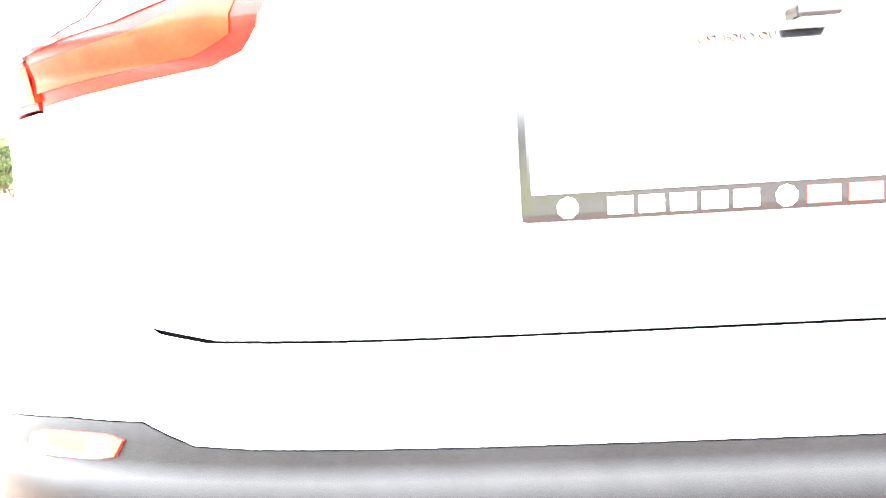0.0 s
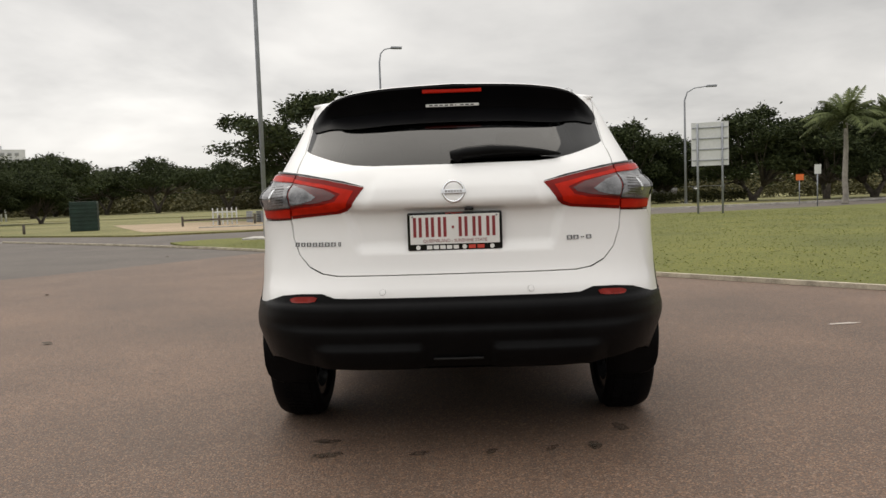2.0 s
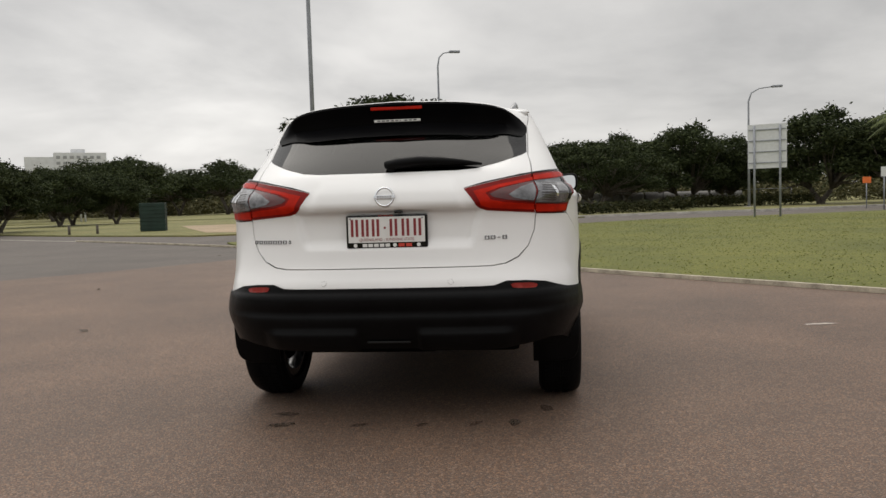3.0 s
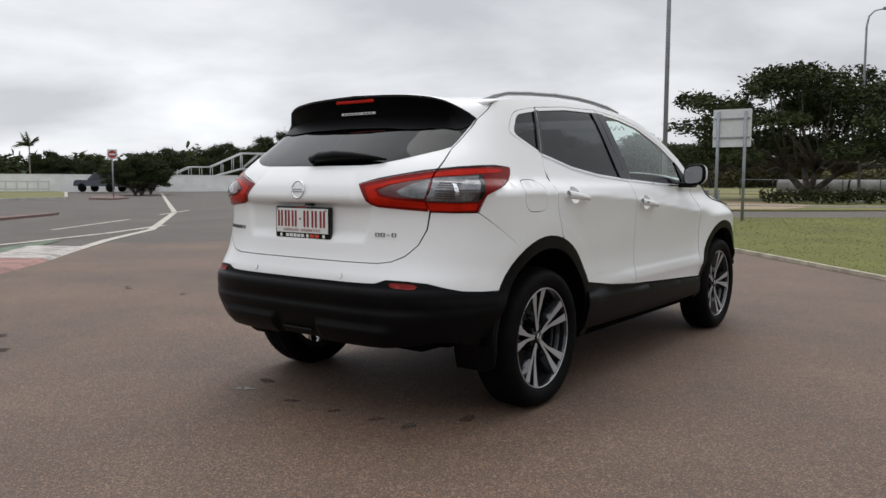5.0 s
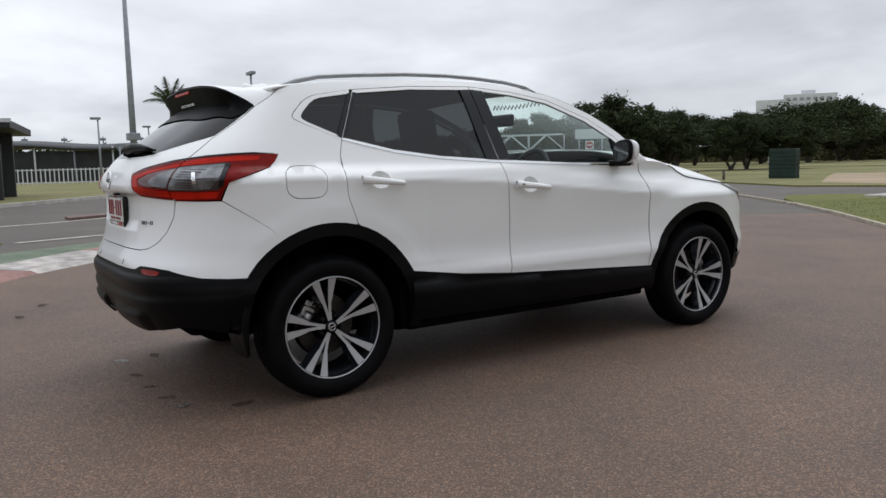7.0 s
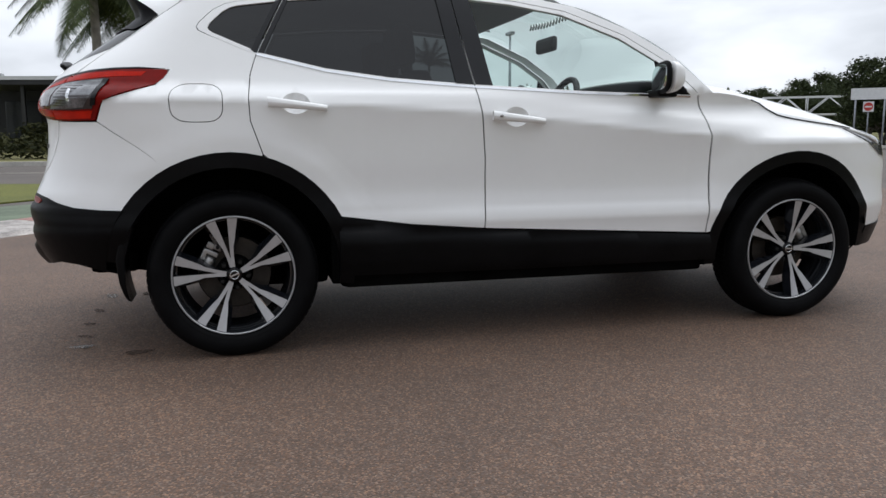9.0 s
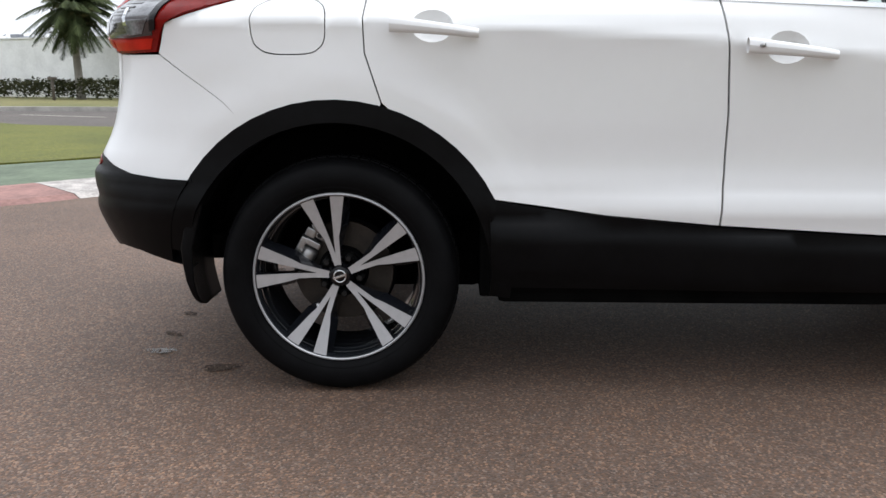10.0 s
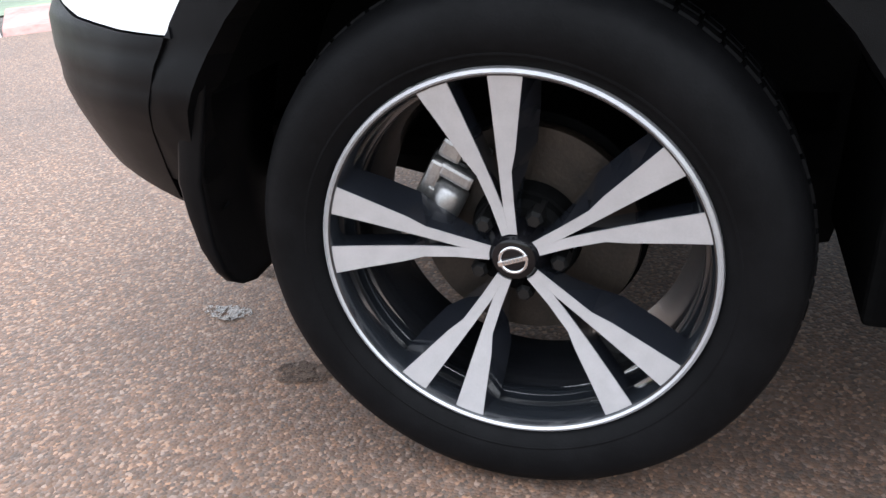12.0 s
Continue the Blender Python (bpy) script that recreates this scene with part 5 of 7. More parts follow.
E_LINE = [(40, -34), (16, -9), (8, -.2), (4.1, 3.9), (2.0, 6.1), (-.3, 8.6), (-2.2, 10.6), (-4.1, 12.6), (-6.2, 14.6), (-9.9, 17.6), (-15.9, 22.1), (-28, 30)]
K_LINE = [(8, -13.5), (3, -8.2), (-.6, -4.75), (-1.9, -3.65), (-2.6, -2.85), (-3.8, -1.85), (-5.3, -.80), (-6.6, .45), (-7.9, 1.75), (-9.3, 2.95), (-10.8, 4.3), (-12.9, 6.5), (-20.8, 12.3), (-54, 33)]
edge = flat("road", [(-100, 60), (-100, -40), (-40, -60), (60, -60), (60, 60), (45, 75), (10, 42), (-6, 34), (-12, 30), (-50, 48)], 0.0, GREY, "worn grey asphalt road", "road", h=0.025)
apron = [p for p in E_LINE if p[0] > -4.6] + [(-4.6, 12.2), (-6.4, 9.0), (-8.6, 5.9), (-10.2, 3.9)] + [p for p in K_LINE if p[0] > -10][::-1] + [(8, -40), (40, -40)]
flat("pavement", apron, 0.004, BROWN, "brown asphalt apron with exposed stone chips", "asphalt", h=0.003)
island = [p for p in E_LINE if p[0] > -7] + [(-7.6, 16.2), (-8.4, 17.6), (-7.8, 18.7), (-4.5, 20.7), (0, 24.5), (5, 29), (11, 31.2), (18, 34.6), (28, 40), (48, 50), (60, 20)]
flat("lawn", island, 0.05, GRASS, "mown green grass island", "grass", h=0.05)
flat("edge_line", band([p for p in E_LINE if p[0] > -16], .02, .085), 0.056, EDGE, "worn white edge line and low kerb", "road marking", h=0.05)
flat("edge_line", band([p for p in E_LINE if p[0] <= -6], -.05, .08), 0.008, LINE, "worn white edge line", "road marking")
flat("lane_line", band(K_LINE[9:], -.02, .16), 0.008, LINE, "white lane line", "road marking")
# ground beyond the roads
flat("dirt_verge", [(-60, 47), (-34, 37), (-19.5, 27.6), (-12.2, 23.8), (-8.6, 25.2), (-5, 28), (-2, 31), (4, 38), (-4, 64), (-30, 66), (-60, 62)], 0.06, DRY_GRASS, "dry grass verge", "ground", h=0.07)
flat("dirt_patch", [(-17, 33.6), (-13, 26.6), (-8.4, 25.9), (-5.2, 28.6), (-5, 34), (-9, 40), (-16, 42), (-21, 41)], 0.068, EARTH, "bare sandy dirt patch", "ground", h=0.004)
flat("far_verge", [(-4, 33.2), (6, 39), (13, 40.5), (24, 47), (45, 60), (70, 75), (60, 140), (-60, 140), (-60, 64), (-4, 66)], 0.10, DRY_GRASS, "dry grass verge under trees", "ground", h=0.12)
flat("kerb", band([(-12, 30), (-4, 33.0), (6, 38.8), (13, 40.3), (24, 46.8), (45, 59.8), (70, 75)], -.18, .0), 0.12, CONCRETE, "concrete kerb", "kerb", h=0.13)
flat("west_verge", [(-20, -60), (-20.3, -12), (-19.8, -4.5), (-24, -1), (-31, 4), (-38, 9.5), (-42, 19), (-60, 28), (-160, 60), (-160, -60)], 0.12, DRY_GRASS, "grass verge", "ground", h=0.14)
flat("kerb", band([(-20, -60), (-20.3, -12), (-19.8, -4.5), (-24, -1), (-31, 4), (-38, 9.5), (-42, 19), (-60, 28)], -.18, .02), 0.13, CONCRETE, "concrete kerb", "kerb", h=0.14)
flat("lawn", [(-9.9, -.8), (-8.1, -2.5), (-5.6, -4.3), (-4.4, -5.6), (-1.5, -9.5), (5, -20), (-10, -40), (-22, -22), (-12.6, -8.6), (-11, -3.2)], 0.022, GRASS, "mown green grass strip", "grass", h=0.02)
kb = [p for p in K_LINE if -12 < p[0] < 5]
inner_edge = band(kb, .85, .85)[:len(kb)]
outer_edge = []
for p, q in zip(kb, inner_edge):
    d = Vector((q[0] - p[0], q[1] - p[1])).normalized()
    wide = ramp([(-11, 1.1), (-8.5, 1.5), (-6, 2.3), (-3.5, 3.05)], p[0])
    outer_edge.append((p[0] + d.x * wide, p[1] + d.y * wide))
flat("painted_band", inner_edge + outer_edge[::-1], 0.012, GREEN_PAINT, "faded green painted run-off band", "road marking", h=0.004)
flat("lane_line", band([(-9.9, -.6), (-10.6, 1.2), (-11.3, 2.9), (-12.6, 5.3), (-14.2, 7.6)], -.06, .10), 0.010, LINE, "white lane line", "road marking")
for a, b in (((-14.5, 5.0), (-17.5, 8.6)), ((-19.5, 10.8), (-22, 13.6)), ((-24, 3.2), (-26.5, 5.4)), ((-30, -2), (-31.5, 1.5)), ((-15.5, -3.8), (-15.9, -6.4)), ((-16.2, -8.6), (-17.5, -11.5))):
    flat("lane_dash", band([a, b], -.06, .06), 0.008, LINE, "white lane dash", "road marking")
flat("lane_line", band([(-14.4, -1.2), (-15.0, .4), (-16.3, 2.3), (-18.0, 4.3)], -.08, .10), 0.009, LINE, "white line along the median", "road marking")
flat("median", [(-15.6, .9), (-16.6, 2.4), (-18.6, 4.9), (-21.4, 8.3), (-22.1, 8.9), (-21.2, 7.2), (-18.2, 3.4), (-16.4, .9)], 0.07, MEDIAN, "dull red-paved raised median island", "median", h=0.08)
flat("median", [(-38, 19.6), (-40, 21.8), (-46, 24.5), (-46, 22.8), (-40, 19.4)], 0.09, MEDIAN, "red-paved raised median island", "median", h=0.14)

# striped track kerb: a low ramp in painted lengths
ripple = thing("track_kerb", "low racetrack kerb painted in red and white lengths", "kerb", kind="structure")


def kerb_block(pts, mat):
    n = len(pts)
    prof = [(0, .004), (.10, .035), (.75, .055), (.87, .050), (.90, 0)]
    rows = []
    for i, p in enumerate(pts):
        u, v = pts[max(i - 1, 0)], pts[min(i + 1, n - 1)]
        d = Vector((v[0] - u[0], v[1] - u[1])).normalized()
        rows.append([(p[0] - d.y * w, p[1] + d.x * w, z) for w, z in prof])
    return sheet("kerb_block", rows, mat, ripple, smooth=False)


def along(line, s0, s1, n=8):
    """Points of a line between two distances along it."""
    out, acc = [], [0]
    for a, b in zip(line, line[1:]):
        acc.append(acc[-1] + math.dist(a, b))
    for k in range(n + 1):
        s = s0 + (s1 - s0) * k / n
        i = max(j for j in range(len(line) - 1) if acc[j] <= s + 1e-9)
        u = (s - acc[i]) / (acc[i + 1] - acc[i])
        out.append((line[i][0] + (line[i + 1][0] - line[i][0]) * u, line[i][1] + (line[i + 1][1] - line[i][1]) * u))
    return out


KW = [p for p in K_LINE if -11 < p[0] < 4]
start = math.dist(KW[0], KW[1]) + math.dist(KW[1], KW[2])
marks = [0, 1.7, 3.4, 5.0] + [start - .05 + d for d in (0, 1.45, 3.05, 4.65, 6.5, 8.3, 10.3)]
for i, (a, b) in enumerate(zip(marks, marks[1:])):
    kerb_block(along(KW, a + .004, b - .004), KERB_WHITE if (i - 4) % 2 else RED_PAINT)


# wet stains and litter
WET = material("water_film_on_asphalt", (0.080, 0.062, 0.048), 0.22, var=0.5, scale=30, bump=0.35, bump_scale=160)
DAMP = material("damp_asphalt", (0.072, 0.051, 0.039), 0.85, var=0.6, scale=40, bump=0.4, bump_scale=150, spec=0.15)
CHALK = material("pale_scuff", (0.42, 0.37, 0.33), 0.8, var=0.4, scale=30)


for film, cover in ((WET, .50), (DAMP, .47)):
    t = film.node_tree
    specks = t.nodes.new("ShaderNodeTexNoise")
    specks.inputs["Scale"].default_value, specks.inputs["Detail"].default_value = 75, 4
    edge = t.nodes.new("ShaderNodeValToRGB")
    edge.color_ramp.elements[0].position, edge.color_ramp.elements[1].position = cover - .10, cover + .08
    co = t.nodes.new("ShaderNodeTexCoord")
    t.links.new(co.outputs["Object"], specks.inputs["Vector"])
    t.links.new(specks.outputs[0], edge.inputs[0])
    t.links.new(edge.outputs[0], t.nodes["Principled BSDF"].inputs["Alpha"])


def blob(name, x, y, a, b, turn, mat, label, seed):
    rng = random.Random(seed)
    pts = []
    for k in range(18):
        t = 2 * math.pi * k / 18
        r = 1 + rng.uniform(-.28, .22)
        u, v = a * r * math.cos(t), b * r * math.sin(t)
        pts.append((x + u * math.cos(turn) - v * math.sin(turn), y + u * math.sin(turn) + v * math.cos(turn)))
    return flat(name, round_poly(pts, 1), .0082, mat, label, "stain")


for k, (x, y, a, b) in enumerate(((-.58, -.53, .055, .028), (-.55, -.72, .065, .032), (-.17, -.72, .045, .022), (.125, -.71, .034, .020), (.375, -.68, .045, .020), (.555, -.66, .052, .028), (.70, -.41, .060, .032))):
    blob("wet_stain", x, y, a, b, .3 * k, WET if k in (1, 5) else DAMP, "small dark wet stain on the asphalt", k)
LITTER = material("dry_leaf_litter", (0.07, 0.05, 0.035), 0.8, var=0.4, scale=40)
for k, (x, y) in enumerate(((-3.27, 2.06), (-6.3, 12.1), (-3.8, 1.1), (-4.6, 1.0), (-2.5, -1.1), (-3.0, -.9), (-5.2, 5.5))):
    bm = bmesh.new()
    rng = random.Random(k + 40)
    v = [bm.verts.new((.055 * math.cos(a) * rng.uniform(.5, 1.3), .03 * math.sin(a) * rng.uniform(.5, 1.3), .004 + rng.uniform(0, .02))) for a in (0, .9, 1.9, 3.1, 4.2, 5.3)]
    top = bm.verts.new((0, 0, .022))
    for a, b in zip(v, v[1:] + v[:1]):
        bm.faces.new((a, b, top))
    tagged(part("dead_leaf", bm, LITTER), "curled brown dead leaf on the asphalt", "leaf", group="litter").matrix_world = pose(x, y, .002, 0, 0, 57 * k)
blob("pale_scuff", 2.82, 2.06, .13, .03, .2, CHALK, "pale scuff on the asphalt", 77)


# ==== trees, palms, signs, lamps and buildings around ====
def leaf_mat(name, a, b):
    m = bpy.data.materials.new(name)
    m.use_nodes = True
    t = m.node_tree
    p = t.nodes["Principled BSDF"]
    p.inputs["Roughness"].default_value = 0.75
    p.inputs["Specular IOR Level"].default_value = 0.15
    g = t.nodes.new("ShaderNodeNewGeometry")
    r = t.nodes.new("ShaderNodeValToRGB")
    r.color_ramp.elements[0].color, r.color_ramp.elements[1].color = (*a, 1), (*b, 1)
    t.links.new(g.outputs["Random Per Island"], r.inputs[0])
    t.links.new(r.outputs[0], p.inputs["Base Color"])
    return m


LEAF = leaf_mat("tree_leaves", (0.020, 0.030, 0.012), (0.056, 0.070, 0.026))
LEAF_DRY = leaf_mat("scrub_leaves", (0.055, 0.056, 0.026), (0.135, 0.122, 0.056))
LEAF_HEDGE = leaf_mat("hedge_leaves", (0.016, 0.022, 0.008), (0.055, 0.055, 0.020))
FROND = leaf_mat("palm_leaflets", (0.020, 0.032, 0.011), (0.080, 0.098, 0.036))
FROND_LIGHT = leaf_mat("fresh_palm_leaflets", (0.045, 0.062, 0.022), (0.125, 0.145, 0.058))
BARK = material("grey_brown_bark", (0.10, 0.085, 0.07), 0.9, var=0.4, scale=4, bump=0.6, bump_scale=25)
PALM_BARK = material("palm_trunk_bark", (0.26, 0.24, 0.21), 0.9, var=0.3, scale=3, bump=0.5, bump_scale=20)
GALV = material("galvanised_steel", (0.27, 0.285, 0.315), 0.55, metal=0.2, var=0.15, scale=3)
SIGN_WHITE = material("sign_white", (0.62, 0.63, 0.64), 0.5, var=0.06)
SIGN_RED = material("sign_red", (0.42, 0.03, 0.025), 0.5, var=0.08)
SIGN_BLACK = material("sign_black", (0.02, 0.02, 0.02), 0.5, var=0.1)
ORANGE = material("orange_sign", (0.75, 0.16, 0.03), 0.5, var=0.08)
WALL_WHITE = material("painted_white_wall", (0.85, 0.85, 0.84), 0.8, var=0.08, scale=1.2)
ROOF_DARK = material("dark_steel_roof", (0.022, 0.023, 0.026), 0.6, var=0.3, scale=1)
GREY_WALL = material("grey_render_wall", (0.30, 0.31, 0.32), 0.85, var=0.15, scale=.6)
FAR_WALL = material("pale_render_wall", (0.62, 0.63, 0.65), 0.85, var=0.1, scale=.3)
GREEN_MESH = material("dark_green_mesh", (0.012, 0.030, 0.022), 0.8, var=0.3, scale=2)
GLAZING = material("office_glazing", (0.03, 0.035, 0.04), 0.12, var=0.3, scale=1)


def leaf_cloud(name, points, size, mat, parent, seed, per=5, flatness=0.5, spread=1.0):
    """Clumps of small pointed leaves round the points given."""
    rng = np.random.default_rng(seed)
    n = len(points) * per
    c = np.repeat(np.array(points), per, axis=0) + rng.normal(0, size * spread, (n, 3))
    a = rng.normal(0, 1, (n, 3))
    a[:, 2] *= flatness
    a /= np.linalg.norm(a, axis=1)[:, None]
    b = np.cross(a, rng.normal(0, 1, (n, 3)))
    b /= np.linalg.norm(b, axis=1)[:, None]
    s = size * rng.uniform(.6, 1.5, (n, 1))
    nn = np.cross(a, b) * s * .16
    v = np.stack([c - a * s, c + b * s * .42 + nn, c + a * s, c - b * s * .42 + nn], axis=1).reshape(-1, 3)
    f = np.arange(n * 4).reshape(-1, 4)
    f = np.concatenate([f[:, [0, 1, 2]], f[:, [0, 2, 3]]])
    me = bpy.data.meshes.new(name)
    me.from_pydata(v.tolist(), [], f.tolist())
    me.update()
    return link_mesh(name, me, mat, parent, "", smooth=False)


def tree(label, height, radius, seed, trunk=0.30, lobes=24, leaf=0.22, clumps=900, mat=None, name="tree", flat_top=0.42, stems=3, dome=.26, lobe=(.20, .32), deep=.3):
    """A spreading tree: stems that part low down, limbs to a dome of uneven leaf lobes, with gaps between and below them."""
    rng = random.Random(seed)
    ob = thing(name, label, "tree")
    bm = bmesh.new()
    r0 = .034 * height**.9
    forks = []
    for k in range(stems):
        a = 2 * math.pi * (k + rng.uniform(-.25, .25)) / stems
        d = radius * (.16 if stems > 1 else .02)
        f = Vector((d * math.cos(a), d * math.sin(a), height * trunk * rng.uniform(.9, 1.25)))
        add_tube(bm, [(0, 0, -.1), (f.x * .18, f.y * .18, height * trunk * .35), f], [r0 * 1.35, r0, r0 * .62], 8)
        forks.append(f)
    centres = []
    for k in range(lobes):
        a = 2.39996 * k + rng.uniform(-.35, .35)
        d = radius * .86 * math.sqrt((k + .4) / lobes) * rng.uniform(.88, 1.08)
        r = radius * rng.uniform(*lobe)
        top = height * (1 - dome * (d / radius)**2) * (1 - deep * rng.random()**1.6)
        c = Vector((d * math.cos(a), d * math.sin(a), top - r * flat_top))
        f = min(forks, key=lambda p: (p.xy - c.xy).length)
        mid = f.lerp(c, .55) + Vector((rng.uniform(-.06, .06) * radius, rng.uniform(-.06, .06) * radius, -.05 * height))
        add_tube(bm, [f, f.lerp(mid, .5) + Vector((0, 0, .03 * height)), mid, c], [r0 * .5, r0 * .36, r0 * .24, r0 * .07], 6)
        centres.append((c, r))
    part("trunk", bm, BARK, ob, smooth=True)
    pts = []
    per = clumps // lobes
    for c, r in centres:
        for _ in range(per):
            v = Vector((rng.gauss(0, 1), rng.gauss(0, 1), rng.gauss(0, 1))).normalized() * r * rng.uniform(.35, 1.1)**.6
            v.z *= flat_top * (1.0 if v.z > 0 else .7)
            pts.append(tuple(c + v))
    leaf_cloud("crown", pts, leaf, mat or LEAF, ob, seed)
    return ob


def palm(label, height, crown, seed, fronds=18, trunk_r=.16, droop=1.0, skirt=False, rise=(-.15, 1.0), mat=None, fan=False):
    rng = random.Random(seed)
    ob = thing("palm", label, "palm tree")
    bm = bmesh.new()
    hs = [0, .03, .12, .3, .5, .7, .86, 1.0]
    add_tube(bm, [(rng.uniform(-.03, .03), rng.uniform(-.03, .03), h * height) for h in hs], [trunk_r * k for k in (1.5, 1.2, 1.05, 1.0, .95, .85, .78, .7)], 12)
    for k in range(int(height / .22)):
        z = .2 + k * .22
        if z < height * .86:
            add_tube(bm, [(0, 0, z), (0, 0, z + .03)], trunk_r * (1.10 - .22 * z / height), 12, cap=False)
    part("trunk", bm, PALM_BARK, ob, smooth=True)
    bm = bmesh.new()
    add_tube(bm, [(0, 0, height * .93), (0, 0, height + .1), (0, 0, height + .55 * crown * .5)], [trunk_r * .85, trunk_r * .75, trunk_r * .2], 10)
    part("crownshaft", bm, FROND, ob, "green crownshaft", smooth=True)
    v, f = [], []
    for k in range(fronds):
        az = 2 * math.pi * (k + rng.uniform(-.25, .25)) / fronds * 2.4
        lift = rng.uniform(*rise)
        L = crown * rng.uniform(.85, 1.1)
        pts = []
        for i in range(11):
            u = i / 10
            out = L * (u * math.cos(lift * .9) + .12 * u * u)
            bend = max(.10, 1.25 - .75 * lift) if fan else .55 + .2 * lift
            up = L * (u * math.sin(lift * 1.1) - droop * bend * u**2.1)
            pts.append(Vector((out * math.cos(az), out * math.sin(az), height + .15 + up)))
        for i in range(1, 11):
            for j in range(7):
                u = (i - 1 + j / 7) / 10
                p = pts[i - 1].lerp(pts[i], j / 7)
                d = (pts[i] - pts[i - 1]).normalized()
                side = d.cross(Vector((0, 0, 1)))
                side = side.normalized() if side.length > .05 else Vector((1, 0, 0))
                ll = crown * .30 * math.sin(math.pi * (u * .88 + .10))**.7
                for s in (1, -1):
                    tip = p + (side * s * .72 + d * .42 + Vector((0, 0, -.28 - rng.uniform(0, .40)))) * ll
                    w = d * .016 * crown**.5
                    b = len(v)
                    v += [tuple(p - w), tuple(p + w), tuple(tip)]
                    f.append((b, b + 1, b + 2))
        b = len(v)
        for i in range(11):
            w = .03 * (1 - i / 12)
            v += [tuple(pts[i] + Vector((0, 0, w))), tuple(pts[i] - Vector((0, 0, w)))]
        f += [(b + 2 * i, b + 2 * i + 1, b + 2 * i + 3, b + 2 * i + 2) for i in range(10)]
    raw("fronds", v, f, mat or FROND, ob, "arching green fronds")
    if skirt:
        pts = [(rng.gauss(0, .28), rng.gauss(0, .28), height - rng.uniform(0, 1.0)) for _ in range(60)]
        leaf_cloud("dry_skirt", pts, .2, LEAF_DRY, ob, seed, per=4)
    return ob


def put(ob, x, y, z=0.0, turn=0.0, size=1.0):
    ob.matrix_world = pose(x, y, z, 0, 0, turn) @ Matrix.Scale(size, 4)
    return ob


def again(ob, x, y, z=0.0, turn=0.0, size=1.0, group=""):
    c = copy_thing(ob, pose(x, y, z, 0, 0, turn) @ Matrix.Scale(size / ob.scale[0], 4))
    return c


T1 = put(tree("broad dark green shade tree on the dry verge", 9.0, 9.0, 11, lobes=40, clumps=3600, leaf=.19, dome=.38, deep=.30), -49.8, 118.0)
T2 = put(tree("broad dark green shade tree with a low forked trunk", 9.0, 9.2, 23, lobes=40, clumps=3600, leaf=.19, stems=4, dome=.42, deep=.32), -58.0, 97.0, turn=40)
T3 = put(tree("large spreading tree with feathery leaves", 8.0, 8.5, 37, lobes=64, clumps=7200, leaf=.14, trunk=.20, flat_top=.28, dome=.36, lobe=(.13, .24), stems=4, deep=.55), -8.2, 46.0, turn=20)
T4 = put(tree("dense rounded dark green tree", 7.4, 4.2, 51, lobes=40, clumps=4200, leaf=.13, trunk=.14, flat_top=.55, stems=2, dome=.42, lobe=(.22, .34), deep=.62), 20.2, 53.0)
for x, y, t, s in ((-66, 98, 80, .80), (-72, 91, 150, .80), (-59, 120, 200, .86), (-78, 116, 250, .76), (-88, 95, 300, .85), (-43, 132, 20, 1.0)):
    again(T1, x, y, 0, t, s)
for x, y, t, s in ((-69, 128, 10, .85), (-95, 113, 90, .9), (-34, 143, 180, 1.05), (-108, 101, 30, .85), (-78, 143, 60, .85)):
    again(T2, x, y, 0, t, s)
again(T4, -101.5, 179.5, 0, 40, 2.15)
for x, y, t, s in ((-38.5, 48, 15, .64), (-35.5, 51, 100, .66), (-37, 55, 190, .68), (-33.5, 55.5, 270, .62), (-41.5, 46.5, 330, .66)):
    again(T4, x, y, 0, t, s)
again(T3, 4.5, 47.5, 0, 200, .60)
again(T3, -73, 130, 0, 75, 1.05)
again(T3, -49, 27.6, 0, 160, .32)
for x, y, t, s in ((11.4, 55.5, 30, .93), (15, 58, 70, .80), (24.5, 51, 110, .98), (28.5, 52.5, 160, 1.0), (34, 54, 210, .95), (39, 57, 260, .95), (7.5, 60, 310, .90), (2, 62, 80, .85), (-3, 66, 200, .85), (46, 58, 60, 1.0), (53, 62, 140, 1.05),
                   (-28.0, 30.8, 20, .70), (-31.5, 33, 140, .58), (-29.5, 36.2, 260, .62), (-48.5, 27.8, 90, .46), (-52.5, 31, 30, .40), (-96, 44.5, 10, .70), (-93, 48, 10, .60), (-88, 46, 50, .55)):
    again(T4, x, y, 0, t, s)
for k, (x, y, s) in enumerate(((-80, 69, 1.15), (-88, 72, 1.0), (-73, 74, 1.1), (-96, 70, 1.0), (-66, 80, 1.1), (-104, 66, .9), (-58, 84, 1.0), (-75, 66, .8))):
    again(T4, x, y, 0, 47 * k, s)

# scrub along the far side, woods on the hill
rng_s = random.Random(5)
pts = [(rng_s.uniform(-12, 58), 0, 0) for _ in range(1700)]
pts = [(x, 68 + rng_s.gauss(0, 2.0) + abs(x) * .05, abs(rng_s.gauss(0, 1.0)) * 1.1 + .2) for x, _, _ in pts]
scrub = leaf_cloud("scrub", pts, .17, LEAF_DRY, None, 8, per=14, spread=1.8)
tagged(scrub, "dry olive scrub behind the trees", "scrub", kind="stuff")
pts = [(rng_s.uniform(-130, -22), 148 + rng_s.gauss(0, 5), abs(rng_s.gauss(0, 1.9)) + .1) for _ in range(2200)]
tagged(leaf_cloud("scrub", pts, .34, LEAF_DRY, None, 9, per=12, spread=1.8), "dry olive scrub under the shade trees", "scrub", kind="stuff")
pts = []
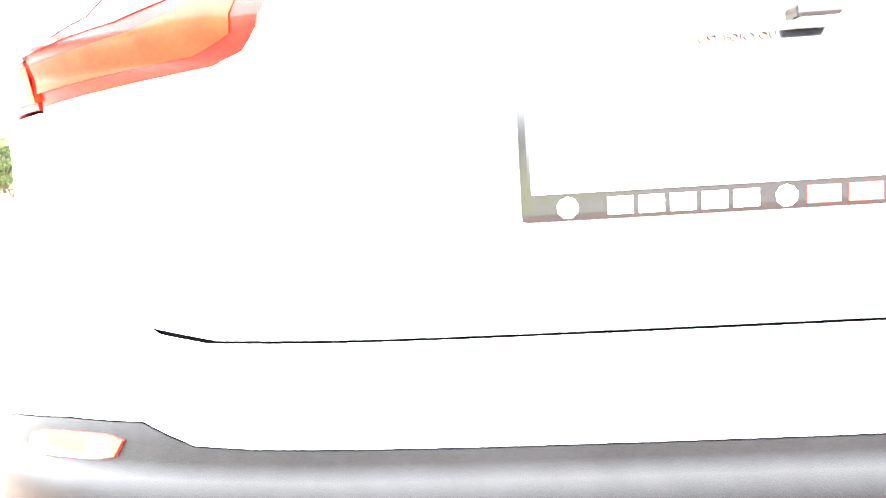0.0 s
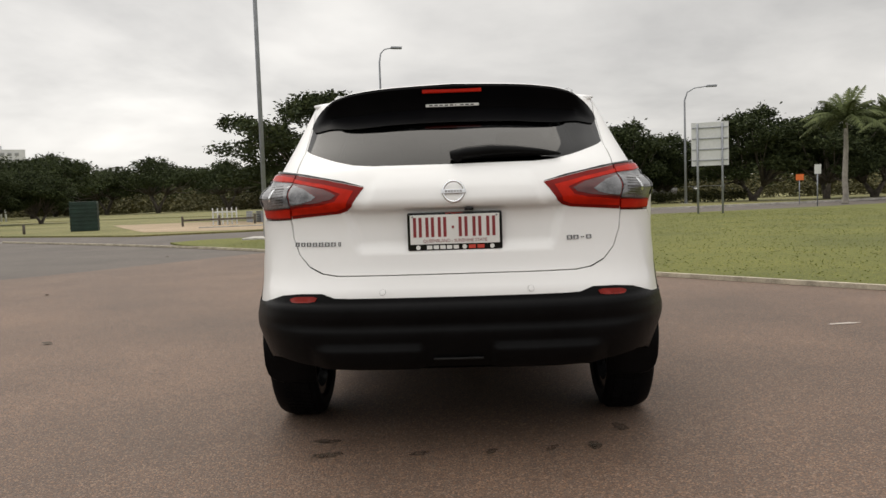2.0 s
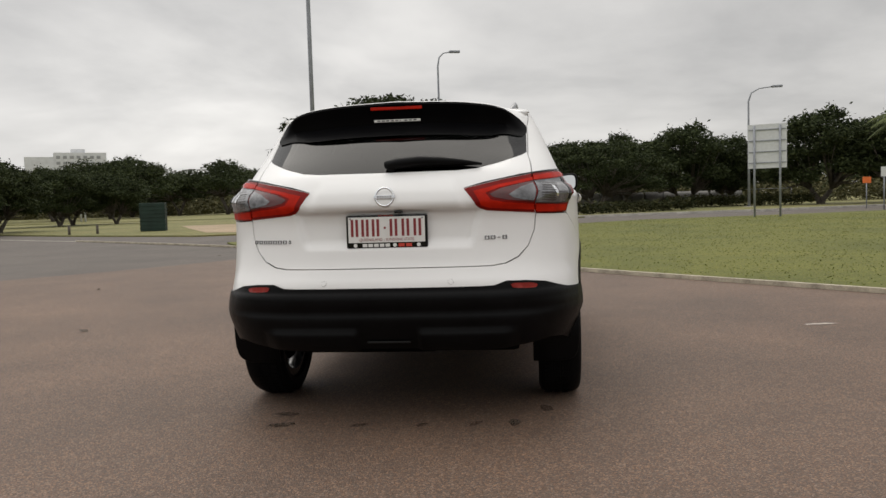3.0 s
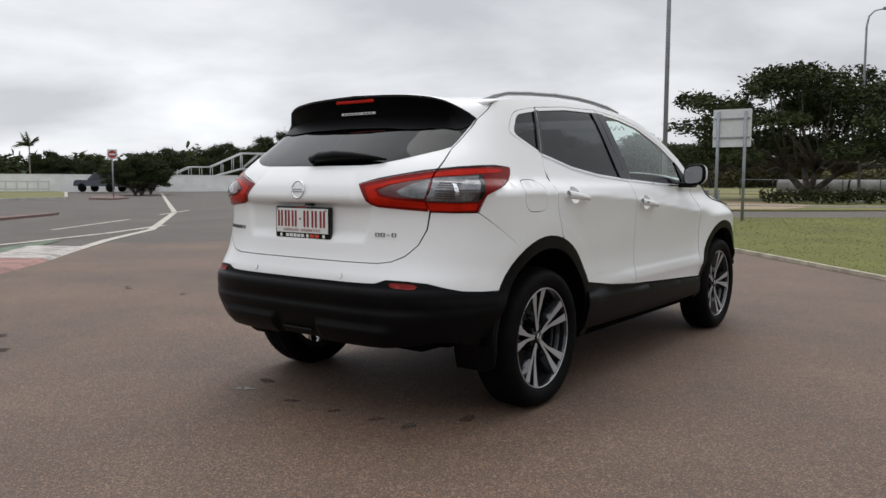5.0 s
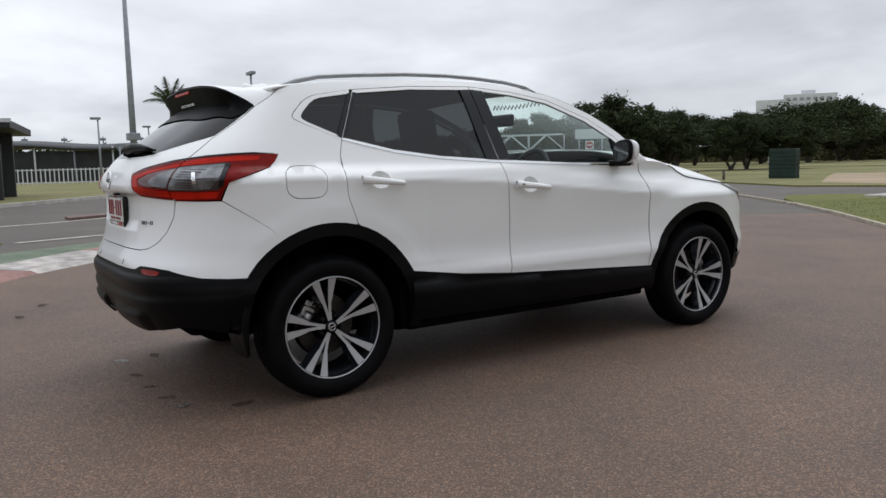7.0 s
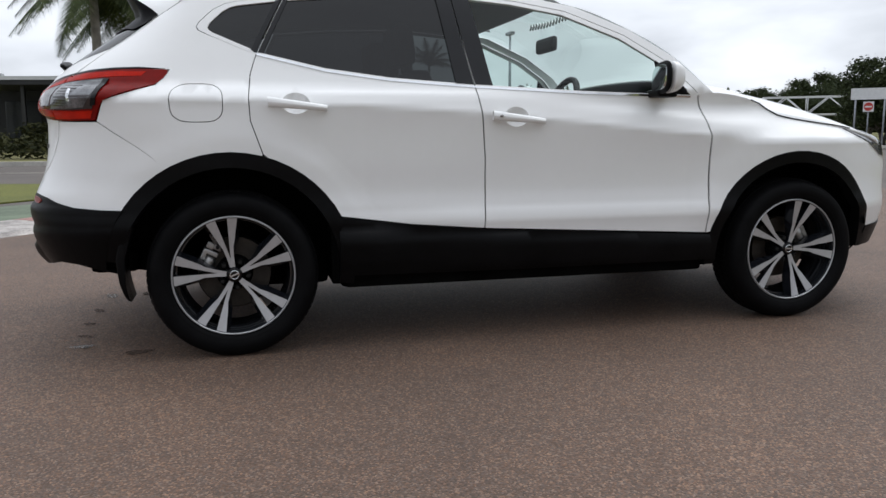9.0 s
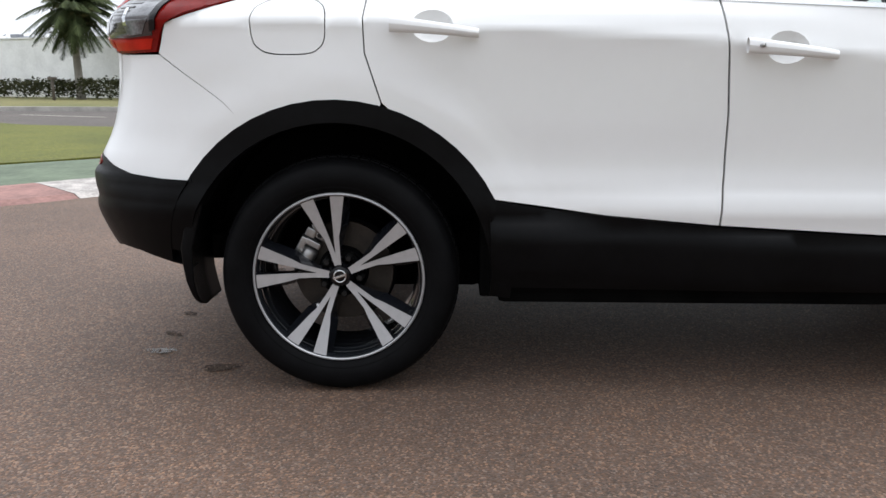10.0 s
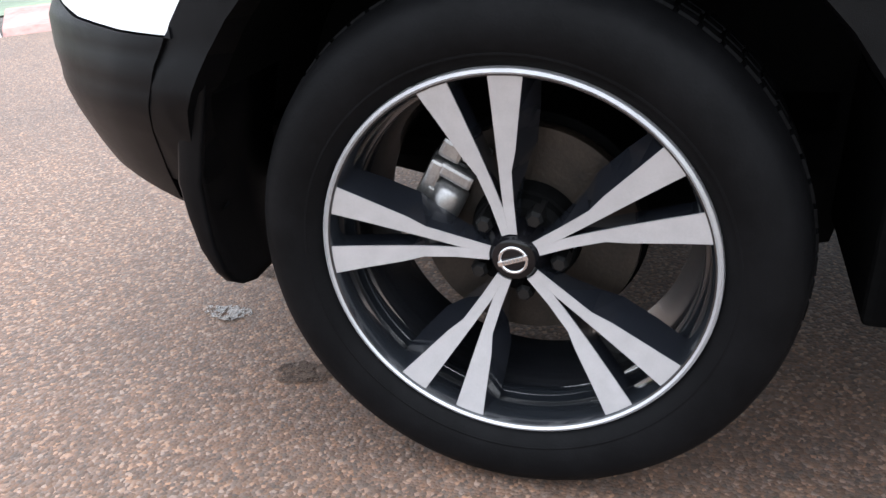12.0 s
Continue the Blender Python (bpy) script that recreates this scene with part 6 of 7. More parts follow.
for _ in range(9000):
    a = radians(rng_s.uniform(92, 215))
    d = rng_s.uniform(185, 240)
    h = 6.0 + 3.5 * noise.noise(Vector((a * 5.0, 0, 3))) + 1.6 * noise.noise(Vector((a * 34.0, 5, 3)))
    pts.append((d * math.cos(a), d * math.sin(a), abs(rng_s.uniform(.1, 1.0)) * h))
tagged(leaf_cloud("far_woods", pts, 1.0, LEAF, None, 10, per=5), "dark wooded ridge in the distance", "woods", kind="stuff")
pts = []
for _ in range(7000):
    a = radians(rng_s.uniform(208, 248))
    d = rng_s.uniform(185, 225)
    h = 8.8 + 1.6 * noise.noise(Vector((a * 7.0, 0, 3))) + 1.6 * noise.noise(Vector((a * 40.0, 5, 3)))
    pts.append((d * math.cos(a), d * math.sin(a), rng_s.uniform(.05, 1.0) * h))
tagged(leaf_cloud("far_woods", pts, .55, LEAF, None, 14, per=7, spread=1.4), "dark wooded rise behind the white building", "woods", kind="stuff")
pts = []
for _ in range(2500):
    a = radians(rng_s.uniform(20, 95))
    d = rng_s.uniform(120, 150)
    pts.append((d * math.cos(a), d * math.sin(a), rng_s.uniform(.1, 1.0) * (5.5 + 2.5 * noise.noise(Vector((a * 14.0, 0, 7))))))
tagged(leaf_cloud("far_woods", pts, .8, LEAF, None, 12, per=5), "dark woods in the distance", "woods", kind="stuff")


def hedge(pts, w, h, mat, label, seed, leaf=.10):
    rng = random.Random(seed)
    out = []
    for a, b in zip(pts, pts[1:]):
        n = int(math.dist(a, b) * 100 * h)
        d = Vector((b[0] - a[0], b[1] - a[1])).normalized()
        for _ in range(n):
            u, v = rng.random(), rng.uniform(-w, w)
            out.append((a[0] + (b[0] - a[0]) * u - d.y * v, a[1] + (b[1] - a[1]) * u + d.x * v, .1 + rng.uniform(.05, 1)**.6 * h))
    return tagged(leaf_cloud("hedge", out, leaf, mat, None, seed, per=5), label, "hedge", kind="stuff")


hedge([(9.5, 52.0), (13.4, 53.6), (19.5, 52.5)], .5, .75, LEAF_HEDGE, "low clipped dark hedge beside the road", 1)
hedge([(-8.5, 37.6), (-2.7, 38.0), (4, 40.5), (10, 45)], .5, .55, LEAF_HEDGE, "low clipped dark hedge beside the road", 2)
hedge([(-22.3, -2.2), (-22.4, -5.2), (-22.8, -8.5)], .7, .62, LEAF_HEDGE, "clipped hedge along the kerb", 3)
hedge([(-26.5, -8.6), (-29.5, -15.5), (-33.0, -21.5)], .6, .80, LEAF_HEDGE, "clipped dark hedge before the white wall", 4, leaf=.07)
hedge([(-29.0, -2), (-31, -9)], .8, 1.1, LEAF_HEDGE, "clipped hedge below the palms", 6)
hedge([(-33.3, -22.2), (-35.0, -26.2)], .4, .72, LEAF_HEDGE, "clipped hedge before the white wall", 7)

# loose blades on the lawns
rng_g = random.Random(21)
pts = []
while len(pts) < 42000:
    gx, gy = rng_g.uniform(-6, 16), rng_g.uniform(1, 30)
    if in_poly((gx, gy), ccw(island)):
        pts.append((gx, gy, .062))
GRASS_BLADE = leaf_mat("grass_blades", (0.082, 0.094, 0.014), (0.140, 0.144, 0.026))
tagged(leaf_cloud("grass_blades", pts, .012, GRASS_BLADE, None, 31, per=1, flatness=.35, spread=.3), "short uneven grass blades on the lawn", "grass", kind="stuff")
# palms
P1 = put(palm("royal palm with arching fronds on the lawn edge", 4.35, 2.35, 3, fronds=17, trunk_r=.14, droop=.90, rise=(.40, 1.5), mat=FROND_LIGHT, fan=True), 20.15, 39.0)
P2 = put(palm("tall slim palm with a small crown", 6.7, 2.5, 5, fronds=16, trunk_r=.12, droop=.72, rise=(.45, 1.5), fan=True), -67.0, 15.9)
P3 = put(palm("tall royal palm beside the hedge", 6.1, 2.5, 9, fronds=40, trunk_r=.17, droop=1.4, rise=(-.45, 1.5)), -25.2, -5.0)
put(palm("shaggy fan palm with a skirt of dry leaves", 3.7, 1.75, 13, fronds=64, trunk_r=.16, droop=.9, skirt=True, rise=(-1.15, 1.4)), -29.9, -16.0, .1)
again(P3, -28.3, -4.3, 0, 70, .97)
again(P3, -33.5, -12.8, 0, 130, .62)
again(P2, -90, 33.2, 0, 50, .72)
again(P2, -91.5, 34.6, 0, 110, .62)
again(P2, -100.5, 33.5, 0, 160, .66)
again(P2, -92.6, 40.2, 0, 220, .74)
again(P1, 25.2, 43, 0, 90, 1.0)


def lamp_post(label, height, arm, x, y, turn, r=.09):
    ob = put(thing("street_lamp", label, "street lamp", group="street lamps"), x, y, 0.05, turn)
    tube("pole", [(0, 0, 0), (0, 0, height * .5), (0, 0, height - .9), (arm * .12, 0, height - .35), (arm * .45, 0, height - .08), (arm, 0, height)], [r, r * .8, r * .62, r * .5, r * .42, r * .38], GALV, ob, n=12)
    box("base_slab", (-.35, -.35, -.05), (.35, .35, .06), CONCRETE, ob, bevel=.02)
    bm = bmesh.new()
    add_box(bm, (arm - .05, -.13, height - .06), (arm + .65, .13, height + .09), .05)
    part("lamp_head", bm, GALV, ob, "grey lamp head")
    return ob


lamp_post("tall galvanised street lamp with a curved arm", 10.5, .8, -5.5, 45.5, 15)
lamp_post("tall galvanised street lamp with a curved arm", 8.0, 1.5, 14.8, 50.7, -5)
pole = put(thing("flood_pole", "tall tapered grey steel pole on the lawn", "pole"), -5.85, 18.2, .05)
tube("pole", [(0, 0, 0), (0, 0, 6), (0, 0, 14), (0, 0, 18)], [.068, .060, .050, .045], GALV, pole, n=14)
box("base_slab", (-.55, -.55, -.05), (.55, .55, .05), CONCRETE, pole, bevel=.03)
bm = bmesh.new()
add_box(bm, (-.8, -.2, 17.9), (.8, .2, 18.2), .05)
part("lamp_head", bm, GALV, pole)
pole = put(thing("flood_pole", "thick tapered grey steel pole by the fence", "pole"), -65.8, 12.4, .1)
tube("pole", [(0, 0, 0), (0, 0, 8), (0, 0, 19)], [.30, .24, .14], GALV, pole, n=14)
box("bracket", (-.45, -.5, 3.6), (.45, .5, 4.2), GALV, pole, bevel=.05)
box("base_slab", (-.9, -.9, -.1), (.9, .9, .12), CONCRETE, pole, bevel=.03)
pole = put(thing("flood_pole", "tall dark steel floodlight mast", "pole"), -85.9, 29.9, .1)
tube("pole", [(0, 0, 0), (0, 0, 12.0)], [.22, .12], GALV, pole, n=10)
box("lamp_head", (-.9, -.3, 11.9), (.9, .3, 12.25), GALV, pole, bevel=.05)
for x, y, h, w in ((-53.8, 15.9, 4.7, .9), (-55.2, 8.0, 4.7, .5), (-69.2, 14.4, 4.9, .5), (-72.5, 17, 4.7, .5), (-74, 22, 4.6, .5)):
    p = put(thing("car_park_lamp", "slim grey car park lamp", "street lamp", group="car park lamps"), x, y, .1, 80)
    tube("pole", [(0, 0, 0), (0, 0, h)], [.08, .055], GALV, p, n=8)
    box("lamp_head", (-w, -.12, h - .05), (.2, .12, h + .12), GALV, p, bevel=.03)


# signs
def board(label, x, y, turn, w, z0, z1, posts, mat, rails=3, name="road_sign"):
    s = put(thing(name, label, "sign"), x, y, 0.05, turn)
    bm = bmesh.new()
    add_box(bm, (-w / 2, -.012, z0), (w / 2, .012, z1), .004)
    part("panel", bm, mat, s)
    for px in posts:
        tube("post", [(px, .055, -.05), (px, .055, z1 - .06)], .042, GALV, s, n=10)
    for k in range(rails):
        z = z0 + (z1 - z0) * (k + .5) / rails
        box("rail", (-w / 2 + .03, .014, z - .02), (w / 2 - .03, .045, z + .02), GALV, s, bevel=.004)
    return s


board("back of a tall white road sign on two steel posts", 9.85, 28.65, 0 + 160, 1.45, 1.95, 3.72, (-.48, .48), SIGN_WHITE, 4)
board("back of a wide white road sign on two steel posts", -4.15, 18.7, 184, 1.02, 2.02, 3.05, (-.36, .36), SIGN_WHITE, 2)
s = put(thing("small_sign", "small white sign on a thin post", "sign"), 16.6, 34.2, .05, 10)
tube("post", [(0, .03, 0), (0, .03, 1.9)], .03, GALV, s, n=8)
bm = bmesh.new()
add_box(bm, (-.17, -.01, 1.55), (.17, .01, 2.0), .003)
part("panel", bm, SIGN_WHITE, s)
s = put(thing("small_sign", "orange warning sign on a thin post", "sign"), 17.4, 38.2, .05, 10)
tube("post", [(0, .03, 0), (0, .03, 1.5)], .025, GALV, s, n=8)
bm = bmesh.new()
add_box(bm, (-.22, -.01, 1.30), (.22, .01, 1.62), .003)
part("panel", bm, ORANGE, s)


def arrow_sign(label, x, y, turn, w, h, lines):
    s = put(thing("arrow_sign", label, "sign"), x, y, .13, turn)
    tube("post", [(0, .03, -.1), (0, .03, h)], .028, GALV, s, n=8)
    bm = bmesh.new()
    add_box(bm, (-w / 2, -.012, .02), (w / 2, .012, h), .004)
    p = part("panel", bm, SIGN_WHITE, s)
    m = pose(0, -.014, h * .34, 90, 0, 0) @ pose(0, 0, 0, 0, 0, 225)
    k = w * .42
    v = [m @ Vector(c) for c in ((-k, -k * .22, 0), (k * .1, -k * .22, 0), (k * .1, -k * .62, 0), (k, 0, 0), (k * .1, k * .62, 0), (k * .1, k * .22, 0), (-k, k * .22, 0))]
    raw("arrow", [tuple(c) for c in v], [tuple(range(7))], SIGN_BLACK, p)
    if lines:
        writing("sign_words", "KEEP", w * .30, SIGN_BLACK, p, pose(0, -.014, h * .90, 90), .001)
        writing("sign_words", "LEFT", w * .30, SIGN_BLACK, p, pose(0, -.014, h * .72, 90), .001)
    return s


arrow_sign("white traffic sign with a black arrow on the median", -23.2, 5.45, 73, .36, .66, True)
arrow_sign("small white arrow sign before the hedge", -1.1, 37.0, 3, .24, .70, False)
s = put(thing("no_entry_sign", "no entry sign on a post under a wide white board", "sign"), -26.7, 27.7, .05, 42, 0.96)
for px in (-.62, .62):
    tube("post", [(px, .04, 0), (px, .04, 2.75)], .04, GALV, s, n=8)
box("panel", (-.84, -.015, 2.28), (.84, .015, 2.82), SIGN_WHITE, s, bevel=.004)
tube("post", [(-.05, .04, 0), (-.05, .04, 2.2)], .03, GALV, s, n=8)
box("no_entry_panel", (-.28, -.012, 1.70), (.18, .012, 2.18), SIGN_WHITE, s, bevel=.004)
bm = bmesh.new()
bmesh.ops.create_circle(bm, cap_ends=True, radius=.20, segments=28, matrix=pose(-.05, -.015, 1.94, 90))
part("red_disc", bm, SIGN_RED, s)
box("white_bar", (-.19, -.019, 1.905), (.09, -.0155, 1.975), SIGN_WHITE, s)
box("footing", (-.9, -.25, -.05), (.9, .3, .10), CONCRETE, s, bevel=.03)
s = put(thing("no_entry_sign", "red no entry sign on a post", "sign"), -40.6, 21.2, .1, 61)
tube("post", [(0, .04, 0), (0, .04, 2.6)], .04, GALV, s, n=8)
bm = bmesh.new()
box("backing", (-.27, -.012, 2.21), (.27, .012, 2.79), SIGN_WHITE, s, bevel=.004)
bmesh.ops.create_circle(bm, cap_ends=True, radius=.23, segments=28, matrix=pose(0, -.015, 2.5, 90))
part("red_disc", bm, SIGN_RED, s)
box("white_bar", (-.18, -.022, 2.45), (.18, -.016, 2.55), SIGN_WHITE, s)
s = put(thing("give_way_sign", "grey back of a give way sign on a post", "sign"), -45.2, 7.5, .1, 255)
tube("post", [(0, .04, 0), (0, .04, 2.5)], .035, GALV, s, n=8)
raw("panel", [(-.30, 0, 2.65), (.30, 0, 2.65), (0, 0, 2.1), (-.30, .02, 2.65), (.30, .02, 2.65), (0, .02, 2.1)], [(0, 2, 1), (3, 4, 5), (0, 1, 4, 3), (1, 2, 5, 4), (2, 0, 3, 5)], GALV, s)
s = put(thing("road_sign", "grey back of a square road sign on a post", "sign"), -67.2, 22.8, .1, 250)
tube("post", [(0, .04, 0), (0, .04, 3.0)], .05, GALV, s, n=8)
box("panel", (-.42, -.02, 2.6), (.42, .02, 3.4), GALV, s, bevel=.01)

# fences and small structures on the verge
def rail_fence(label, a, b, h, n, mat, w=.04, rails=(.3, .75), name="fence"):
    d = math.dist(a, b)
    f_ = put(thing(name, label, "fence"), a[0], a[1], .06, math.degrees(math.atan2(b[1] - a[1], b[0] - a[0])))
    for k in range(n + 1):
        box("post", (k * d / n - w, -w, -.1), (k * d / n + w, w, h), mat, f_, bevel=w * .3)
    for r in rails:
        box("rail", (0, -w * .5, h * r - w), (d, w * .5, h * r + w), mat, f_, bevel=w * .2)
    return f_


rail_fence("white post and rail fence on the dirt", (-12.9, 34.6), (-11.9, 35.25), .85, 5, SIGN_WHITE, .03)
rail_fence("dark timber rail by the white posts", (-14.0, 33.4), (-10.9, 35.0), .5, 2, BARK, .05, (.6,))
stack = put(thing("pallet_stack", "stack of weathered grey pallets on the dirt", "pallets"), -11.6, 38.4, .06, 30)
for k in range(5):
    bm = bmesh.new()
    for j in range(5):
        add_box(bm, (-.6, -.5 + j * .22, k * .125 + .09), (.6, -.38 + j * .22, k * .125 + .11), 0)
    for j in (-.55, 0, .55):
        add_box(bm, (j - .05, -.5, k * .125), (j + .05, .5, k * .125 + .09), 0)
    part("pallet", bm, GALV, stack)
crate = put(thing("mesh_crate", "dark green mesh crate on the verge", "crate"), -17.9, 31.6, .06, 20)
box("body", (-.58, -.4, 0), (.58, .4, 1.36), GREEN_MESH, crate, bevel=.03)
for k in range(7):
    box("slat", (-.60, -.42, .12 + k * .18), (.60, .42, .16 + k * .18), GREEN_MESH, crate, bevel=.005)
for x, y in ((-20.4, 28.6), (-19.4, 29.2)):
    p = put(thing("bollard", "short dark timber bollard", "bollard", group="verge bollards"), x, y, .06)
    tube("post", [(0, 0, -.05), (0, 0, .42)], .06, BARK, p, n=8)
# stored pipes behind the hedge
PIPE = material("weathered_concrete_pipe", (0.17, 0.165, 0.155), 0.85, var=0.35, scale=1.5, bump=0.3)
pipes = put(thing("pipe_row", "row of large grey concrete pipes behind the road", "pipes"), -14, 62.0, .1, 0)
for k in range(12):
    bm = bmesh.new()
    add_tube(bm, [(k * 2.6, 0, .62), (k * 2.6 + 2.45, 0, .62)], .58, 18, cap=False)
    add_tube(bm, [(k * 2.6, 0, .62), (k * 2.6 + 2.45, 0, .62)], .47, 18, cap=False)
    part("pipe", bm, PIPE, pipes, smooth=True)
fence_m = put(thing("mesh_fence", "grey post fence before the pipes", "fence"), -16, 58.8, .1, 0)
for k in range(16):
    tube("post", [(k * 2.4, 0, 0), (k * 2.4, 0, 1.25)], .04, SIGN_BLACK, fence_m, n=6)
for z in (.3, 1.2):
    tube("rail", [(0, 0, z), (36, 0, z)], .018, GALV, fence_m, n=6)
gf = put(thing("shade_fence", "dark green shade-cloth fence", "fence"), -64, 51.5, .0, math.degrees(math.atan2(-19.5, 31)))
for k in range(8):
    box("cloth", (k * 4.6, -.02, .05), (k * 4.6 + 4.56, .02, 1.05), GREEN_MESH, gf, bevel=.008)
    tube("post", [(k * 4.6, .05, 0), (k * 4.6, .05, 1.1)], .03, GALV, gf, n=6)
ban = put(thing("banner_fence", "dark banners with white lettering on a barrier", "banner"), -67.4, 45.0, 0, math.degrees(math.atan2(5.2, 3.9)))
for k in range(2):
    box("banner", (k * 3.5, -.03, .25), (k * 3.5 + 3.3, .03, 1.0), SIGN_BLACK, ban, bevel=.01)
    for j in range(9):
        if j != 4:
            box("letter_bar", (k * 3.5 + .25 + j * .31, -.06, .5), (k * 3.5 + .25 + j * .31 + .2, -.035, .78), SIGN_WHITE, ban)

# steel truss footbridge with stairs
br = put(thing("footbridge", "grey steel truss footbridge with stairs", "bridge"), -68.4, 52.1, 0, math.degrees(math.atan2(26, 24.5)))
for s in (-.9, .9):
    for z in (2.35, 4.1):
        box("chord", (0, s - .07, z - .07), (32, s + .07, z + .07), SIGN_WHITE, br, bevel=.01)
    for k in range(16):
        a, b = (k * 2, 2.35), (k * 2 + 2, 4.1)
        if k % 2:
            a, b = (a[0], 4.1), (b[0], 2.35)
        tube("diagonal", [(a[0], s, a[1]), (b[0], s, b[1])], .05, SIGN_WHITE, br, n=6)
    for k in range(9):
        tube("upright", [(k * 4, s, 2.35), (k * 4, s, 4.1)], .05, SIGN_WHITE, br, n=6)
    tube("stair_rail", [(0, s, 4.1), (-3.4, s, 2.55), (-5.6, s, 2.55), (-9, s, .95)], .06, SIGN_WHITE, br, n=6)
    tube("stringer", [(0, s, 2.35), (-3.4, s, 1.4), (-5.6, s, 1.4), (-9, s, .1)], .09, SIGN_WHITE, br, n=6)
    for k in range(8):
        x = -9 + k * 1.15
        zt = ramp([(-9, .95), (-5.6, 2.55), (-3.4, 2.55), (0, 4.1)], x)
        zb = ramp([(-9, .1), (-5.6, 1.4), (-3.4, 1.4), (0, 2.35)], x)
        tube("upright", [(x, s, zb), (x, s, zt)], .035, SIGN_WHITE, br, n=6)
box("deck", (0, -.9, 2.2), (32, .9, 2.34), GALV, br, bevel=.01)
for x in (.4, 3.6, 30):
    for s in (-.8, .8):
        tube("column", [(x, s, 0), (x, s, 2.3)], .10, SIGN_WHITE, br, n=8)

# white boundary wall and picket fence to the west
wl = [(-58.5, 44), (-62.5, 34), (-66.2, 25.5), (-70.2, 15.6)]
for a, b in zip(wl, wl[1:]):
    d = math.dist(a, b)
    w_ = put(thing("boundary_wall", "plain white painted boundary wall", "wall", kind="structure"), a[0], a[1], .1, math.degrees(math.atan2(b[1] - a[1], b[0] - a[0])))
    box("panel", (0, -.08, -.05), (d, .08, 1.42), WALL_WHITE, w_, bevel=.01)
    box("coping", (0, -.11, 1.42), (d, .11, 1.48), WALL_WHITE, w_, bevel=.01)
rail_fence("white picket fence before the car park", (-70.3, 15.4), (-76, 0), 1.45, 44, SIGN_WHITE, .045, (.15, .92))
gate = rail_fence("white gate beside the wall", (-61.6, 27.5), (-63.2, 24.0), 1.0, 5, SIGN_WHITE, .06, (.3, .9))
# car park canopy behind the wall
can = put(thing("canopy_building", "long dark canopy building with a shallow roof", "building"), -92, 28, .1, math.degrees(math.atan2(-34, -10)))
sheet("roof", [[(x, y, 3.7 + .7 * math.sin(math.pi * (y + 6) / 12) ** 1.0 + .25 * math.sin(x * .35)) for y in (-6, -4, -2, 0, 2, 4, 6)] for x in range(0, 37, 2)], ROOF_DARK, can, thick=.15)
for k in range(10):
    for y in (-5.5, 5.5):
        tube("column", [(k * 4, y, 0), (k * 4, y, 3.8)], .10, SIGN_WHITE if k % 2 else GALV, can, n=8)
box("back_wall", (0, 4.6, 0), (36, 4.9, 3.4), ROOF_DARK, can)
for k in range(7):
    box("window", (2 + k * 5, 4.4, 1.2), (4.6 + k * 5, 4.58, 2.4), GLAZING, can, bevel=.02)
box("white_unit", (8, -1, 0), (14, 3, 2.6), WALL_WHITE, can, bevel=.05)
box("white_unit", (24, 0, 0), (33, 3, 2.4), WALL_WHITE, can, bevel=.05)
for k in range(9):
    tube("mast", [(k * 4.2 + 1, 0, 3.9), (k * 4.2 + 1, 0, 5.2)], .07, GALV, can, n=6)
    box("vent", (k * 4.2 + .7, -.3, 4.7), (k * 4.2 + 1.3, .3, 5.0), GALV, can, bevel=.03)
# dark pavilion with a flat roof behind the palms
pav = put(thing("pavilion", "dark pavilion with a flat overhanging roof", "building"), -34.5, -10.5, .1, 80)
box("roof", (-2, -3, 2.75), (12, 5, 3.05), ROOF_DARK, pav, bevel=.03)
box("fascia", (-2.05, -3.05, 2.95), (12.05, -2.98, 3.10), SIGN_WHITE, pav)
box("wall", (-1.5, 2.0, 0), (11.5, 2.3, 2.75), ROOF_DARK, pav)
for k in range(9):
    box("column", (-1.4 + k * 1.6, -2.6, 0), (-1.25 + k * 1.6, -2.45, 2.75), SIGN_BLACK, pav, bevel=.01)
for k in range(6):
    box("window", (-1 + k * 2.1, 1.9, .5), (.6 + k * 2.1, 1.98, 2.3), GLAZING, pav, bevel=.02)
for k in range(4):
    box("roof_vent", (k * 3.2 - .9, 1, 3.05), (k * 3.2 - .6, 1.3, 3.5), SIGN_WHITE, pav, bevel=.03)
# white-walled building with a low skillion roof
wb = put(thing("white_building", "low white building with a pale pitched roof", "building"), -35.9, -24.9, .1, 70)
box("wall", (0, -.15, 0), (13.5, .15, 2.70), WALL_WHITE, wb, bevel=.02)
box("coping", (0, -.2, 2.70), (13.5, .2, 2.76), WALL_WHITE, wb, bevel=.01)
box("end_wall", (-.15, .16, 0), (.15, 9, 2.6), WALL_WHITE, wb, bevel=.02)
box("yard_wall", (-14, .3, 0), (-.2, .5, 1.72), WALL_WHITE, wb, bevel=.02)
raw("roof", [(-14, .9, 1.92), (-2.3, .9, 1.84), (-.25, 9, 3.02), (-14, 9, 3.02), (-14, .9, 1.98), (-2.3, .9, 1.90), (-.25, 9, 3.10), (-14, 9, 3.10)], [(0, 1, 2, 3), (4, 7, 6, 5), (0, 4, 5, 1), (1, 5, 6, 2), (2, 6, 7, 3), (3, 7, 4, 0)], WALL_WHITE, wb)
# dark panel stands in for the shade under the pitched roof
box("eave_shade_panel", (-3.4, 4, 1.7), (-.25, 4.2, 2.2), ROOF_DARK, wb)
box("gate_pillar", (-1.35, .1, 0), (-.95, .55, 2.02), WALL_WHITE, wb, bevel=.02)
for u, h in ((-3.2, .30), (1.2, .35), (1.9, .22)):
    box("roof_unit", (u, 2.0, 2.2), (u + .5, 2.4, 2.75 + h), GALV, wb, bevel=.04)
